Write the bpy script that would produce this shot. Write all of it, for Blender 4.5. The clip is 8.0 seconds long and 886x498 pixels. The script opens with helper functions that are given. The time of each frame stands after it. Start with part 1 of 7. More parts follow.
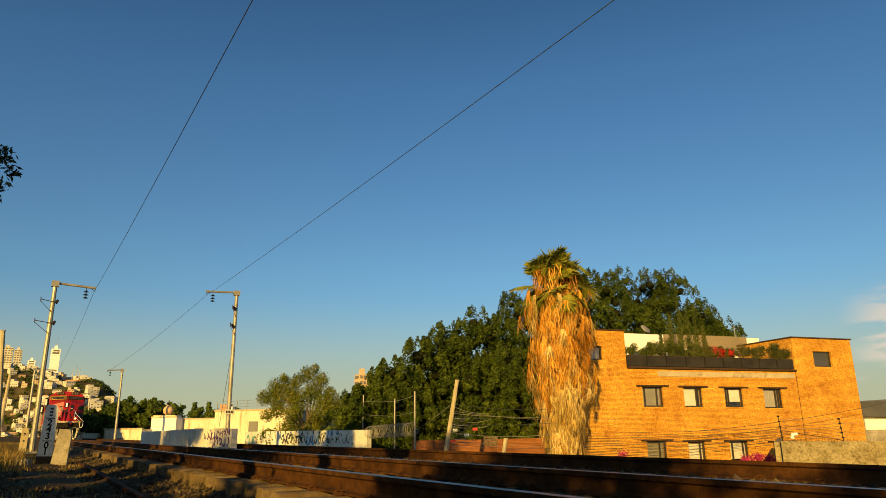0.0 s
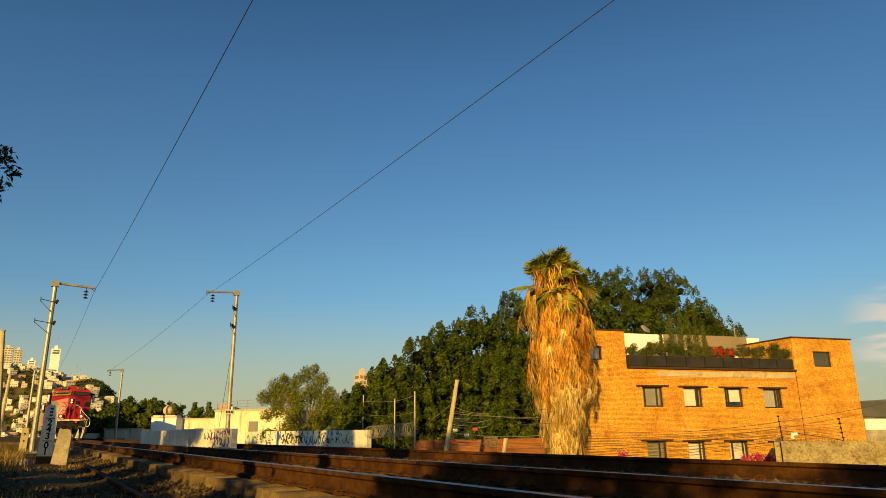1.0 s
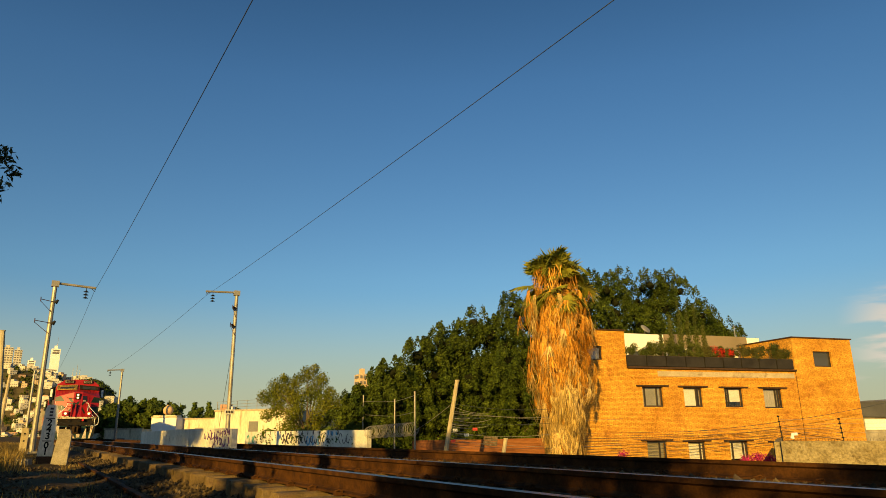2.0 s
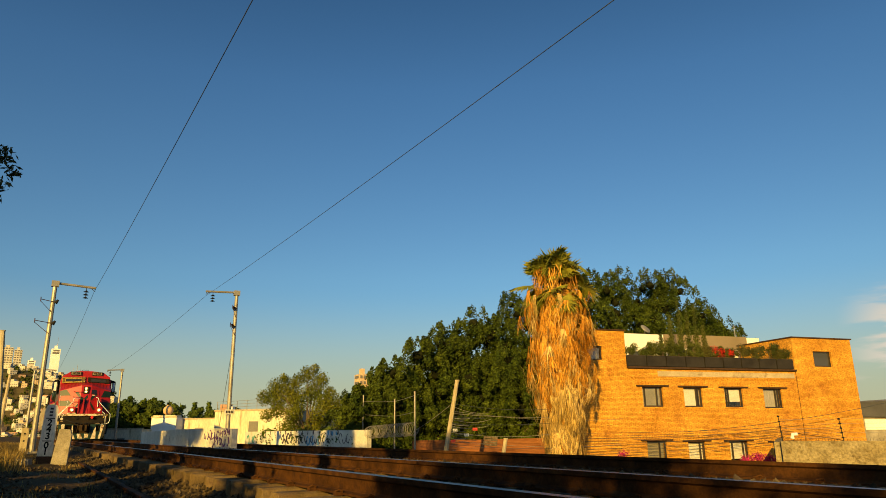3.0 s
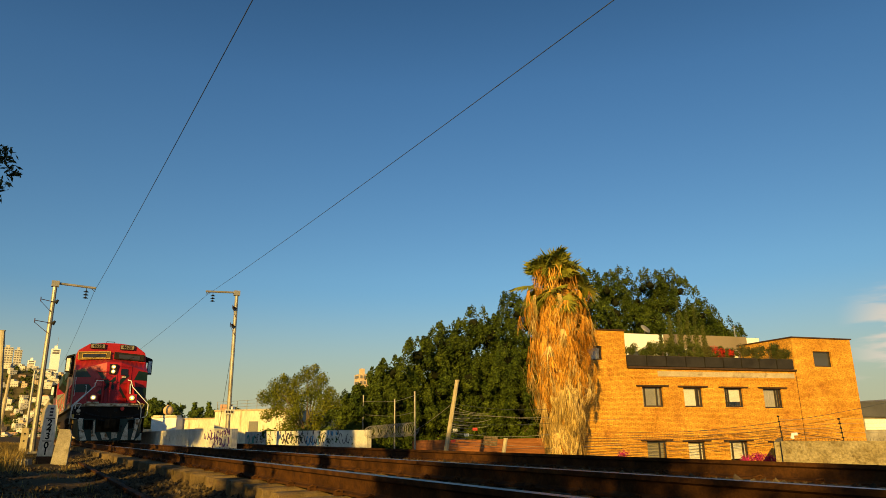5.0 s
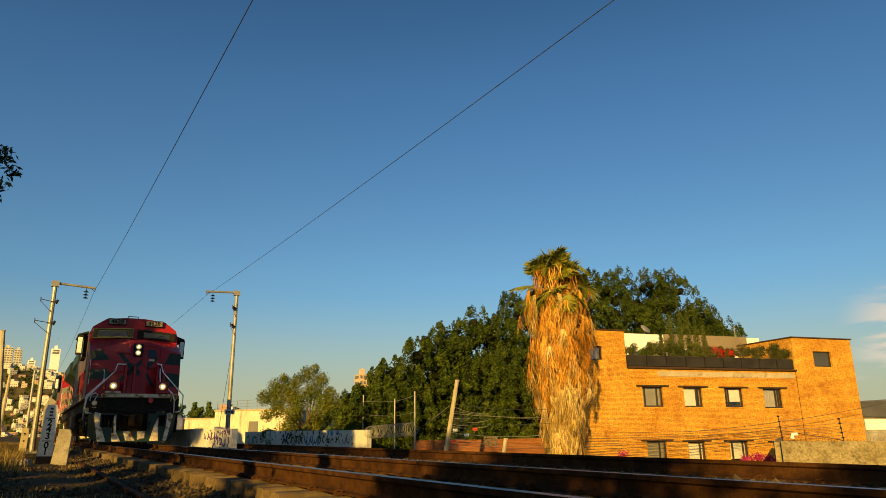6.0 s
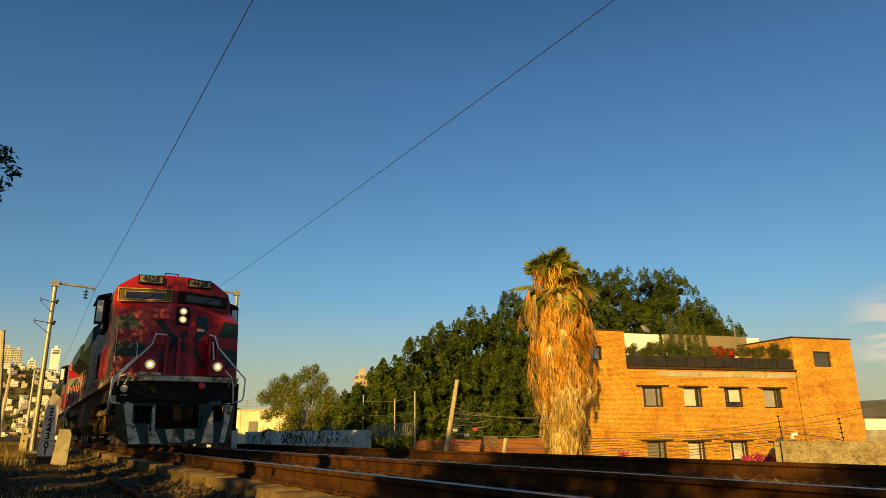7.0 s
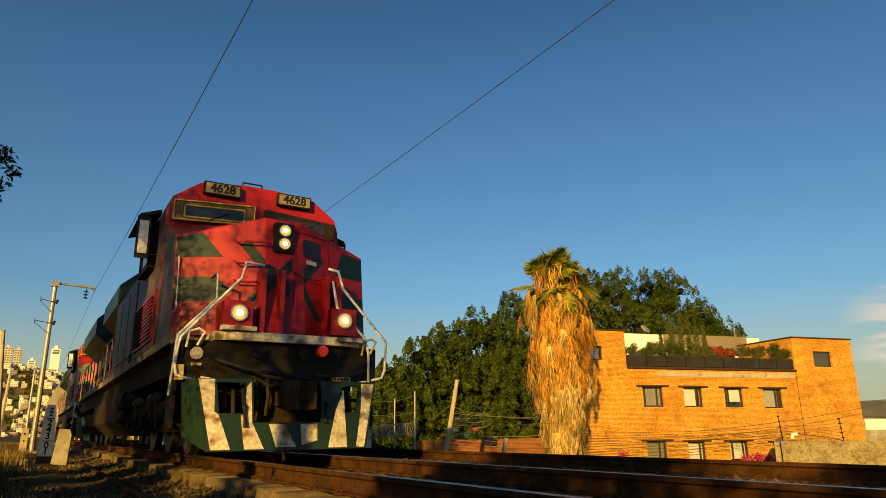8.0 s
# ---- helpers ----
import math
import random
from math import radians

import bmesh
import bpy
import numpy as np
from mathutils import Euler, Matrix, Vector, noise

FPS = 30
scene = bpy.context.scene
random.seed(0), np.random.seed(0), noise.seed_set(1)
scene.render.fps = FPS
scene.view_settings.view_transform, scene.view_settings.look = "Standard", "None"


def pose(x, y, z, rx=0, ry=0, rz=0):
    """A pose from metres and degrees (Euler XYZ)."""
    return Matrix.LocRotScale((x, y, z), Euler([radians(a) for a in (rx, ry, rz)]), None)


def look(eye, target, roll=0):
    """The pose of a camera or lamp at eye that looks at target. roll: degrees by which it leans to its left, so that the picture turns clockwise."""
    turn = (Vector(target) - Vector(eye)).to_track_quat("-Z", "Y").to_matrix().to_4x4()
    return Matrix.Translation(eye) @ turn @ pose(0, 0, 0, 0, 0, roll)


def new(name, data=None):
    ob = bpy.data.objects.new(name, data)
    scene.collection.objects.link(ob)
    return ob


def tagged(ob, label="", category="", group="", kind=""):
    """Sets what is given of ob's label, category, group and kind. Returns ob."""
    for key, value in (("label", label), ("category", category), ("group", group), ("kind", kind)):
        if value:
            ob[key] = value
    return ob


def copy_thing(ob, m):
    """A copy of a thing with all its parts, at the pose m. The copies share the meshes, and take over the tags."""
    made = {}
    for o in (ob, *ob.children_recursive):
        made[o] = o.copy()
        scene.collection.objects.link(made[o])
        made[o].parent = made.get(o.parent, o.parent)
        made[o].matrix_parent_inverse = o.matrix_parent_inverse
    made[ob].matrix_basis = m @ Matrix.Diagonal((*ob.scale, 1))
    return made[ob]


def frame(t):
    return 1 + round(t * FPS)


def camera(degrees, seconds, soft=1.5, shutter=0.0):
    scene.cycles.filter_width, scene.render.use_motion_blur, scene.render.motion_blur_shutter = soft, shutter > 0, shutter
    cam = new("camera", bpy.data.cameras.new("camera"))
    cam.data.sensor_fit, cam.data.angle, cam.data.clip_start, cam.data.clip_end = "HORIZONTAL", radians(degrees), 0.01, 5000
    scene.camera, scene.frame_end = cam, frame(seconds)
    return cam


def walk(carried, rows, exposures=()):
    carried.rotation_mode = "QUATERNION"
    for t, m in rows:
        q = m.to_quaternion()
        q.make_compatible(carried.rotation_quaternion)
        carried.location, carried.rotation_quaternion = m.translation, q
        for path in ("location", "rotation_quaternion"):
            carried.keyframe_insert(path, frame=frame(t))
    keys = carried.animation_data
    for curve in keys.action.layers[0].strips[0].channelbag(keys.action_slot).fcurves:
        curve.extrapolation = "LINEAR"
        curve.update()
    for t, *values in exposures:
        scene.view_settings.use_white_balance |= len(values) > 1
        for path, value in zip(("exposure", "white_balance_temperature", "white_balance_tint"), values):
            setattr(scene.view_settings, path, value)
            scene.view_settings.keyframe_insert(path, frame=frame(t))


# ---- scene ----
# ================= camera =================
cam = camera(67.1, 8.0, soft=0.6)
EYE = (0.0, 0.0, 0.32)
STAND = look(EYE, (0.0, 10.0, 0.32 + 10.0 * math.tan(radians(15.237))), -0.746)
walk(cam, [(0.0, STAND), (8.0, STAND)], [(0.0, 0.58, 6800, 5), (8.0, 0.58, 6800, 5)])

# ================= light =================
SUN_EL, SUN_TRAVEL = 14.0, (0.272, 0.962)
world = bpy.data.worlds.new("world")
scene.world = world
world.use_nodes = True
wn, wl = world.node_tree.nodes, world.node_tree.links
wbg = wn["Background"]
sky = wn.new("ShaderNodeTexSky")
sky.sky_type, sky.sun_disc = "NISHITA", False
sky.sun_elevation, sky.sun_rotation = radians(SUN_EL), radians(195.8)
sky.air_density, sky.dust_density, sky.ozone_density = 1.0, 1.1, 4.2
wbg.inputs["Strength"].default_value = 0.095
# thin low clouds towards one side of the sky
geo = wn.new("ShaderNodeTexCoord")
sepd = wn.new("ShaderNodeSeparateXYZ")
wl.new(geo.outputs["Generated"], sepd.inputs[0])
stretch = wn.new("ShaderNodeMapping")
stretch.inputs["Scale"].default_value = (5.0, 5.0, 26.0)
wl.new(geo.outputs["Generated"], stretch.inputs["Vector"])
puffs = wn.new("ShaderNodeTexNoise")
puffs.inputs["Scale"].default_value, puffs.inputs["Detail"].default_value = 1.6, 7
wl.new(stretch.outputs[0], puffs.inputs["Vector"])


def world_range(source, a, b):
    r = wn.new("ShaderNodeMapRange")
    r.interpolation_type = "SMOOTHSTEP"
    r.inputs["From Min"].default_value, r.inputs["From Max"].default_value = a, b
    wl.new(source, r.inputs["Value"])
    return r.outputs[0]


cover = world_range(puffs.outputs[0], 0.43, 0.58)
for mask in (world_range(sepd.outputs["X"], 0.50, 0.56), world_range(sepd.outputs["Z"], 0.19, 0.12)):
    mm = wn.new("ShaderNodeMath")
    mm.operation = "MULTIPLY"
    wl.new(cover, mm.inputs[0])
    wl.new(mask, mm.inputs[1])
    cover = mm.outputs[0]
blend = wn.new("ShaderNodeMixRGB")
blend.inputs[2].default_value = (5.2, 4.5, 3.9, 1)
wl.new(cover, blend.inputs[0])
# the blue deepens towards the zenith and pales into warm haze at the horizon
depth = wn.new("ShaderNodeValToRGB")
for e, (p, c) in zip([depth.color_ramp.elements[0], depth.color_ramp.elements[1], depth.color_ramp.elements.new(0.22), depth.color_ramp.elements.new(0.48), depth.color_ramp.elements.new(0.62)],
                     ((0.0, (0.74, 0.76, 0.72)), (0.85, (0.09, 0.13, 0.16)), (0.22, (0.76, 0.86, 0.84)), (0.48, (0.58, 0.76, 0.83)), (0.62, (0.42, 0.60, 0.68)))):
    e.position, e.color = p, (*c, 1)
wl.new(sepd.outputs["Z"], depth.inputs[0])
deep = wn.new("ShaderNodeMixRGB")
deep.blend_type, deep.inputs[0].default_value = "MULTIPLY", 1
wl.new(sky.outputs[0], deep.inputs[1])
wl.new(depth.outputs[0], deep.inputs[2])
haze = wn.new("ShaderNodeMixRGB")
haze.inputs[2].default_value = (3.5, 3.5, 2.35, 1)
wl.new(world_range(sepd.outputs["Z"], 0.21, -0.02), haze.inputs[0])
wl.new(deep.outputs[0], haze.inputs[1])
wl.new(haze.outputs[0], blend.inputs[1])
wl.new(blend.outputs[0], wbg.inputs["Color"])
sun = new("sun", bpy.data.lights.new("sun", "SUN"))
sun.data.energy, sun.data.angle, sun.data.color = 5.0, radians(0.6), (1.0, 0.62, 0.145)
_ce = math.cos(radians(SUN_EL))
sun.matrix_world = look((0, 0, 60), (SUN_TRAVEL[0] * _ce, SUN_TRAVEL[1] * _ce, 60 - math.sin(radians(SUN_EL))))

# ================= materials =================
def ramp(nodes, stops):
    r = nodes.new("ShaderNodeValToRGB")
    while len(r.color_ramp.elements) < len(stops):
        r.color_ramp.elements.new(0.5)
    for e, (p, c) in zip(r.color_ramp.elements, stops):
        e.position, e.color = p, (*c, 1)
    return r


def mat(name, c1, c2, scale=3.0, rough=0.8, metal=0.0, bump=0.3, fine=40.0, spread=0.25, stretch=(1, 1, 1), random_tint=0.0, stain=None, relief=0.02):
    """Two scales of variation: patches of c1 and c2, a fine grain, and an optional third colour as stains."""
    m = bpy.data.materials.new(name)
    m.use_nodes = True
    n, k = m.node_tree.nodes, m.node_tree.links
    b = n["Principled BSDF"]
    b.inputs["Roughness"].default_value, b.inputs["Metallic"].default_value = rough, metal
    b.inputs["Specular IOR Level"].default_value = 0.5 if rough < 0.6 else 0.12
    tc, mp = n.new("ShaderNodeTexCoord"), n.new("ShaderNodeMapping")
    mp.inputs["Scale"].default_value = stretch
    info = n.new("ShaderNodeObjectInfo")
    shift = n.new("ShaderNodeVectorMath")
    shift.operation = "MULTIPLY_ADD"
    shift.inputs[1].default_value = (37, 37, 37)
    k.new(info.outputs["Random"], shift.inputs[0])
    k.new(tc.outputs["Object"], shift.inputs[2])
    k.new(shift.outputs[0], mp.inputs["Vector"])
    big, small = n.new("ShaderNodeTexNoise"), n.new("ShaderNodeTexNoise")
    big.inputs["Scale"].default_value, big.inputs["Detail"].default_value = scale, 5
    small.inputs["Scale"].default_value, small.inputs["Detail"].default_value = fine, 3
    for t in (big, small):
        k.new(mp.outputs[0], t.inputs["Vector"])
    r = ramp(n, [(0.35, c1), (0.65, c2)])
    k.new(big.outputs[0], r.inputs[0])
    col = r.outputs[0]
    if stain:
        st = n.new("ShaderNodeTexNoise")
        st.inputs["Scale"].default_value, st.inputs["Detail"].default_value = scale * 2.3, 8
        k.new(mp.outputs[0], st.inputs["Vector"])
        sr = ramp(n, [(stain[1], (0, 0, 0)), (min(stain[1] + 0.14, 1.0), (1, 1, 1))])
        k.new(st.outputs[0], sr.inputs[0])
        mx = n.new("ShaderNodeMixRGB")
        mx.inputs[2].default_value = (*stain[0], 1)
        k.new(sr.outputs[0], mx.inputs[0])
        k.new(col, mx.inputs[1])
        col = mx.outputs[0]
    g = ramp(n, [(0.25, (1 - spread,) * 3), (0.75, (1 + spread,) * 3)])
    k.new(small.outputs[0], g.inputs[0])
    mul = n.new("ShaderNodeMixRGB")
    mul.blend_type, mul.inputs[0].default_value = "MULTIPLY", 1
    k.new(col, mul.inputs[1])
    k.new(g.outputs[0], mul.inputs[2])
    col = mul.outputs[0]
    if random_tint:
        hs = n.new("ShaderNodeHueSaturation")
        geo = n.new("ShaderNodeNewGeometry")
        mr = n.new("ShaderNodeMapRange")
        mr.inputs["To Min"].default_value, mr.inputs["To Max"].default_value = 1 - random_tint, 1 + random_tint
        k.new(geo.outputs["Random Per Island"], mr.inputs["Value"])
        k.new(mr.outputs[0], hs.inputs["Value"])
        k.new(col, hs.inputs["Color"])
        col = hs.outputs[0]
    k.new(col, b.inputs["Base Color"])
    if bump:
        bp = n.new("ShaderNodeBump")
        bp.inputs["Strength"].default_value, bp.inputs["Distance"].default_value = bump, relief
        k.new(small.outputs[0], bp.inputs["Height"])
        k.new(bp.outputs[0], b.inputs["Normal"])
    return m


def glow(name, colour, strength):
    m = bpy.data.materials.new(name)
    m.use_nodes = True
    b = m.node_tree.nodes["Principled BSDF"]
    b.inputs["Base Color"].default_value = (*colour, 1)
    b.inputs["Emission Color"].default_value = (*colour, 1)
    b.inputs["Emission Strength"].default_value = strength
    return m


def leafy(name, c1, c2, thin=0.35, rough=0.55, tint=0.35):
    """Leaves: two greens, varied leaf by leaf, with light passing through."""
    m = mat(name, c1, c2, scale=0.8, rough=rough, bump=0, fine=9, spread=0.3, random_tint=tint)
    n, k = m.node_tree.nodes, m.node_tree.links
    b, out = n["Principled BSDF"], n["Material Output"]
    b.inputs["Specular IOR Level"].default_value = 0.15
    tr, mx = n.new("ShaderNodeBsdfTranslucent"), n.new("ShaderNodeMixShader")
    k.new(b.inputs["Base Color"].links[0].from_socket, tr.inputs["Color"])
    mx.inputs[0].default_value = thin
    k.new(b.outputs[0], mx.inputs[1])
    k.new(tr.outputs[0], mx.inputs[2])
    k.new(mx.outputs[0], out.inputs["Surface"])
    return m


def glassy(name, colour, rough=0.05):
    m = bpy.data.materials.new(name)
    m.use_nodes = True
    b = m.node_tree.nodes["Principled BSDF"]
    b.inputs["Base Color"].default_value = (*colour, 1)
    b.inputs["Roughness"].default_value = rough
    b.inputs["IOR"].default_value = 1.5
    return m


M_GROUND = mat("dry_earth", (0.045, 0.028, 0.011), (0.095, 0.062, 0.024), 0.8, 0.95, bump=0.6, fine=14, stain=((0.09, 0.085, 0.03), 0.55), relief=0.05)
M_BALLAST = mat("ballast", (0.038, 0.029, 0.019), (0.08, 0.062, 0.04), 2.5, 0.95, bump=1.0, fine=22, spread=0.6, relief=0.06)
M_STONE = mat("crushed_stone", (0.035, 0.025, 0.014), (0.12, 0.088, 0.05), 5, 0.95, fine=30, random_tint=0.5)
M_TIE = mat("tie_concrete", (0.10, 0.070, 0.034), (0.22, 0.155, 0.08), 3, 0.9, bump=0.4, fine=60, stain=((0.14, 0.09, 0.05), 0.56))
M_RUST = mat("rusty_steel", (0.034, 0.014, 0.0045), (0.085, 0.035, 0.010), 5, 0.9, 0.0, bump=0.4, fine=50, stain=((0.04, 0.017, 0.008), 0.52), relief=0.005)
M_RAILTOP = mat("worn_rail_head", (0.16, 0.14, 0.13), (0.26, 0.23, 0.21), 3, 0.38, 0.9, bump=0.05, fine=80)
M_CONC = mat("weathered_concrete", (0.24, 0.21, 0.16), (0.36, 0.32, 0.25), 1.2, 0.9, bump=0.4, fine=30, stain=((0.20, 0.17, 0.12), 0.56))
M_WHITEWALL = mat("whitewashed_render", (0.54, 0.52, 0.45), (0.68, 0.65, 0.57), 0.7, 0.9, bump=0.3, fine=18, stretch=(1.4, 1.4, 0.5), stain=((0.34, 0.31, 0.24), 0.60))
M_CREAM = mat("cream_render", (0.60, 0.53, 0.37), (0.72, 0.64, 0.47), 0.8, 0.9, bump=0.2, fine=12, stretch=(1.5, 1.5, 0.25), stain=((0.40, 0.33, 0.21), 0.55))
M_GALV = mat("galvanised_steel", (0.22, 0.21, 0.18), (0.34, 0.32, 0.28), 2.0, 0.5, 0.35, bump=0.1, fine=30, stain=((0.22, 0.15, 0.09), 0.62))
M_WIRE = mat("dark_wire", (0.04, 0.05, 0.06), (0.07, 0.08, 0.09), 3, 0.6, 0.3, bump=0)
M_BLACK = mat("black_plastic", (0.012, 0.012, 0.013), (0.020, 0.020, 0.020), 6, 0.65, bump=0.1)
M_WOODPOLE = mat("grey_timber", (0.34, 0.28, 0.17), (0.50, 0.42, 0.27), 2, 0.85, bump=0.5, fine=25, stretch=(6, 6, 0.6))
M_BARK = mat("bark", (0.09, 0.065, 0.04), (0.17, 0.13, 0.085), 3, 0.9, bump=0.8, fine=18, stretch=(3, 3, 0.7))
M_LEAF = leafy("ficus_leaf", (0.028, 0.048, 0.005), (0.076, 0.102, 0.012), 0.18, 0.7, 0.5)
M_CROWN_SHADE = mat("crown_gap_shade", (0.006, 0.008, 0.002), (0.016, 0.018, 0.005), 3, 0.95, bump=0.5, fine=20)
M_LEAF2 = leafy("acacia_leaf", (0.10, 0.125, 0.012), (0.20, 0.205, 0.024), 0.35, 0.75)
M_LEAF3 = leafy("eucalyptus_leaf", (0.045, 0.060, 0.025), (0.08, 0.09, 0.04), 0.2, 0.7)
M_DEAD2 = leafy("bleached_palm_leaf", (0.46, 0.31, 0.095), (0.70, 0.51, 0.21), 0.3, 0.85, 0.5)
M_PALM = leafy("palm_leaf", (0.12, 0.14, 0.018), (0.24, 0.22, 0.032), 0.3, 0.6)
M_DEAD = leafy("dead_palm_leaf", (0.48, 0.21, 0.028), (0.76, 0.42, 0.085), 0.3, 0.85, 0.5)
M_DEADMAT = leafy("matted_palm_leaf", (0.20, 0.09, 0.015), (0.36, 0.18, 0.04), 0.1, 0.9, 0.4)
M_GRASS = leafy("dry_grass", (0.25, 0.17, 0.05), (0.40, 0.28, 0.085), 0.35, 0.8, 0.4)


# ================= building blocks =================
def finish(ob_name, bm, material, smooth=False, bevel=0.0):
    if bevel:
        bmesh.ops.bevel(bm, geom=[e for e in bm.edges if len(e.link_faces) == 2 and e.calc_face_angle(0) > 0.5], offset=bevel, segments=2, affect="EDGES", profile=0.7)
    me = bpy.data.meshes.new(ob_name)
    bm.to_mesh(me)
    bm.free()
    for mt in (material if isinstance(material, (list, tuple)) else [material]):
        me.materials.append(mt)
    if smooth:
        for p in me.polygons:
            p.use_smooth = True
    return me


def part(name, bm, material, parent=None, label="", smooth=False, bevel=0.0):
    ob = new(name, finish(name, bm, material, smooth, bevel))
    ob.parent = parent
    return tagged(ob, label)


def thing(name, label, category, m=None, group="", kind=""):
    ob = new(name)
    ob.empty_display_size = 0.3
    if m is not None:
        ob.matrix_basis = m
    return tagged(ob, label, category, group, kind)


def mesh_of(name, verts, faces, material):
    me = bpy.data.meshes.new(name)
    me.from_pydata(verts, [], faces)
    me.update()
    for mt in (material if isinstance(material, (list, tuple)) else [material]):
        me.materials.append(mt)
    return me


def box(bm, x0, x1, y0, y1, z0, z1, m=None):
    v = [bm.verts.new((x, y, z)) for z in (z0, z1) for x, y in ((x0, y0), (x1, y0), (x1, y1), (x0, y1))]
    if m is not None:
        for a in v:
            a.co = m @ a.co
    fs = [bm.faces.new([v[i] for i in q]) for q in ((3, 2, 1, 0), (4, 5, 6, 7), (0, 1, 5, 4), (1, 2, 6, 5), (2, 3, 7, 6), (3, 0, 4, 7))]
    return fs


def tube(bm, path, r, sides=8, r1=None):
    """A bent round bar through the points of path, tapering from r to r1."""
    pts = [Vector(p) for p in path]
    r1 = r if r1 is None else r1
    rings, up = [], Vector((0.13, 0.31, 0.94))
    for i, p in enumerate(pts):
        t = ((pts[i] - pts[i - 1]).normalized() if i else Vector((0, 0, 0))) + ((pts[i + 1] - pts[i]).normalized() if i < len(pts) - 1 else Vector((0, 0, 0)))
        t.normalize()
        a = t.cross(up)
        if a.length < 0.05:
            a = t.cross(Vector((1, 0, 0)))
        a.normalize()
        b = t.cross(a)
        rr = r + (r1 - r) * i / max(1, len(pts) - 1)
        rings.append([bm.verts.new(p + rr * (math.cos(q) * a + math.sin(q) * b)) for q in (2 * math.pi * j / sides for j in range(sides))])
    for ra, rb in zip(rings, rings[1:]):
        for j in range(sides):
            bm.faces.new((ra[j], ra[(j + 1) % sides], rb[(j + 1) % sides], rb[j]))
    bm.faces.new(rings[0][::-1])
    bm.faces.new(rings[-1])


def prism(bm, outline, axis, a, b):
    """Extrude a flat outline along an axis ('x', 'y' or 'z') from a to b; the outline gives the other two coordinates in order."""
    def at(p, q):
        return {"x": (q, p[0], p[1]), "y": (p[0], q, p[1]), "z": (p[0], p[1], q)}[axis]
    lo = [bm.verts.new(at(p, a)) for p in outline]
    hi = [bm.verts.new(at(p, b)) for p in outline]
    n = len(outline)
    bm.faces.new(lo[::-1])
    bm.faces.new(hi)
    for i in range(n):
        bm.faces.new((lo[i], lo[(i + 1) % n], hi[(i + 1) % n], hi[i]))
    bmesh.ops.recalc_face_normals(bm, faces=bm.faces)


def disc(bm, centre, r, axis_y0, axis_y1, sides=20):
    """A short drum whose axis runs along y."""
    cx, cz = centre
    prism(bm, [(cx + r * math.cos(2 * math.pi * i / sides), cz + r * math.sin(2 * math.pi * i / sides)) for i in range(sides)], "y", axis_y0, axis_y1)


TRK = pose(0, 0, 0, 0, 0, 31.212)      # x across the track, y along it, z from the rail top
V1, V2 = 3.09, 6.87                    # centre lines of the two tracks


def trk(v, u, z=0.0):
    return TRK @ Vector((v, u, z))


def ground_z(v, u):
    """Height of the ground beside and under the tracks."""
    pts = ((-400, 1.5), (-40, 0.6), (-12, 0.25), (-5, -0.10), (-2, -0.28), (0.2, -0.44), (1.0, -0.47), (1.5, -0.42), (1.8, -0.365), (2.0, -0.33), (2.3, -0.28), (2.6, -0.225), (4.3, -0.21), (4.75, -0.155), (5.25, -0.135), (5.7, -0.205), (7.0, -0.26), (8.0, -0.34), (8.9, -0.55), (13.5, -2.5), (15.5, -2.8), (1e5, -2.8))
    for (a, za), (b, zb) in zip(pts, pts[1:]):
        if v <= b:
            return za + (zb - za) * max(0.0, v - a) / (b - a)
    return -2.8


# ================= ground =================
def make_ground():
    us = sorted(set([-3000, -1200, -500, -200, -100, -60, -40, -30, -20, -12] + [round(-8 + 0.35 * i, 2) for i in range(110)] + [32 + 1.5 * i for i in range(40)] + [95 + 10 * i for i in range(12)] + [240, 320, 450, 700, 1100, 1800, 3000, 4500]))
    vs = sorted(set([-3000, -1200, -500, -250, -120, -70, -40, -25, -18] + [round(-14 + 0.7 * i, 2) for i in range(17)] + [round(-2.0 + 0.16 * i, 2) for i in range(70)] + [9.4 + 0.7 * i for i in range(12)] + [18.5, 21, 25, 30, 40, 60, 90, 140, 250, 500, 1200, 3000]))
    verts, faces = [], []
    for v in vs:
        for u in us:
            amp = 0.10 if v < 1.4 else 0.02
            z = ground_z(v, u) + (amp * noise.noise((v * 0.9, u * 0.5, 3)) + amp * 0.5 * noise.noise((v * 2.7, u * 2.2, 7)) if -20 < v < 9 and -10 < u < 90 else 0)
            verts.append(trk(v, u, z))
    nu = len(us)
    mi = []
    for i in range(len(vs) - 1):
        for j in range(nu - 1):
            faces.append((i * nu + j, (i + 1) * nu + j, (i + 1) * nu + j + 1, i * nu + j + 1))
            mi.append(1 if 1.3 < vs[i] < 8.7 else 0)
    me = mesh_of("ground", verts, faces, [M_GROUND, M_BALLAST])
    me.polygons.foreach_set("material_index", mi)
    me.polygons.foreach_set("use_smooth", [True] * len(mi))
    tagged(new("ground", me), "dry earth with a crushed stone track bed", "ground", kind="structure")


make_ground()


# ================= tracks =================
def rail_outline():
    h = [(0.036, 0.0), (0.037, -0.035), (0.011, -0.05), (0.009, -0.13), (0.03, -0.145), (0.07, -0.155), (0.07, -0.172)]
    return [(-x, z) for x, z in h[::-1]] + h


def tie_mesh():
    bm = bmesh.new()
    prism(bm, [(-0.14, -0.46), (0.14, -0.46), (0.105, -0.19), (0.075, -0.172), (-0.075, -0.172), (-0.105, -0.19)], "x", -1.15, 1.15)
    return finish("tie", bm, M_TIE, bevel=0.012)


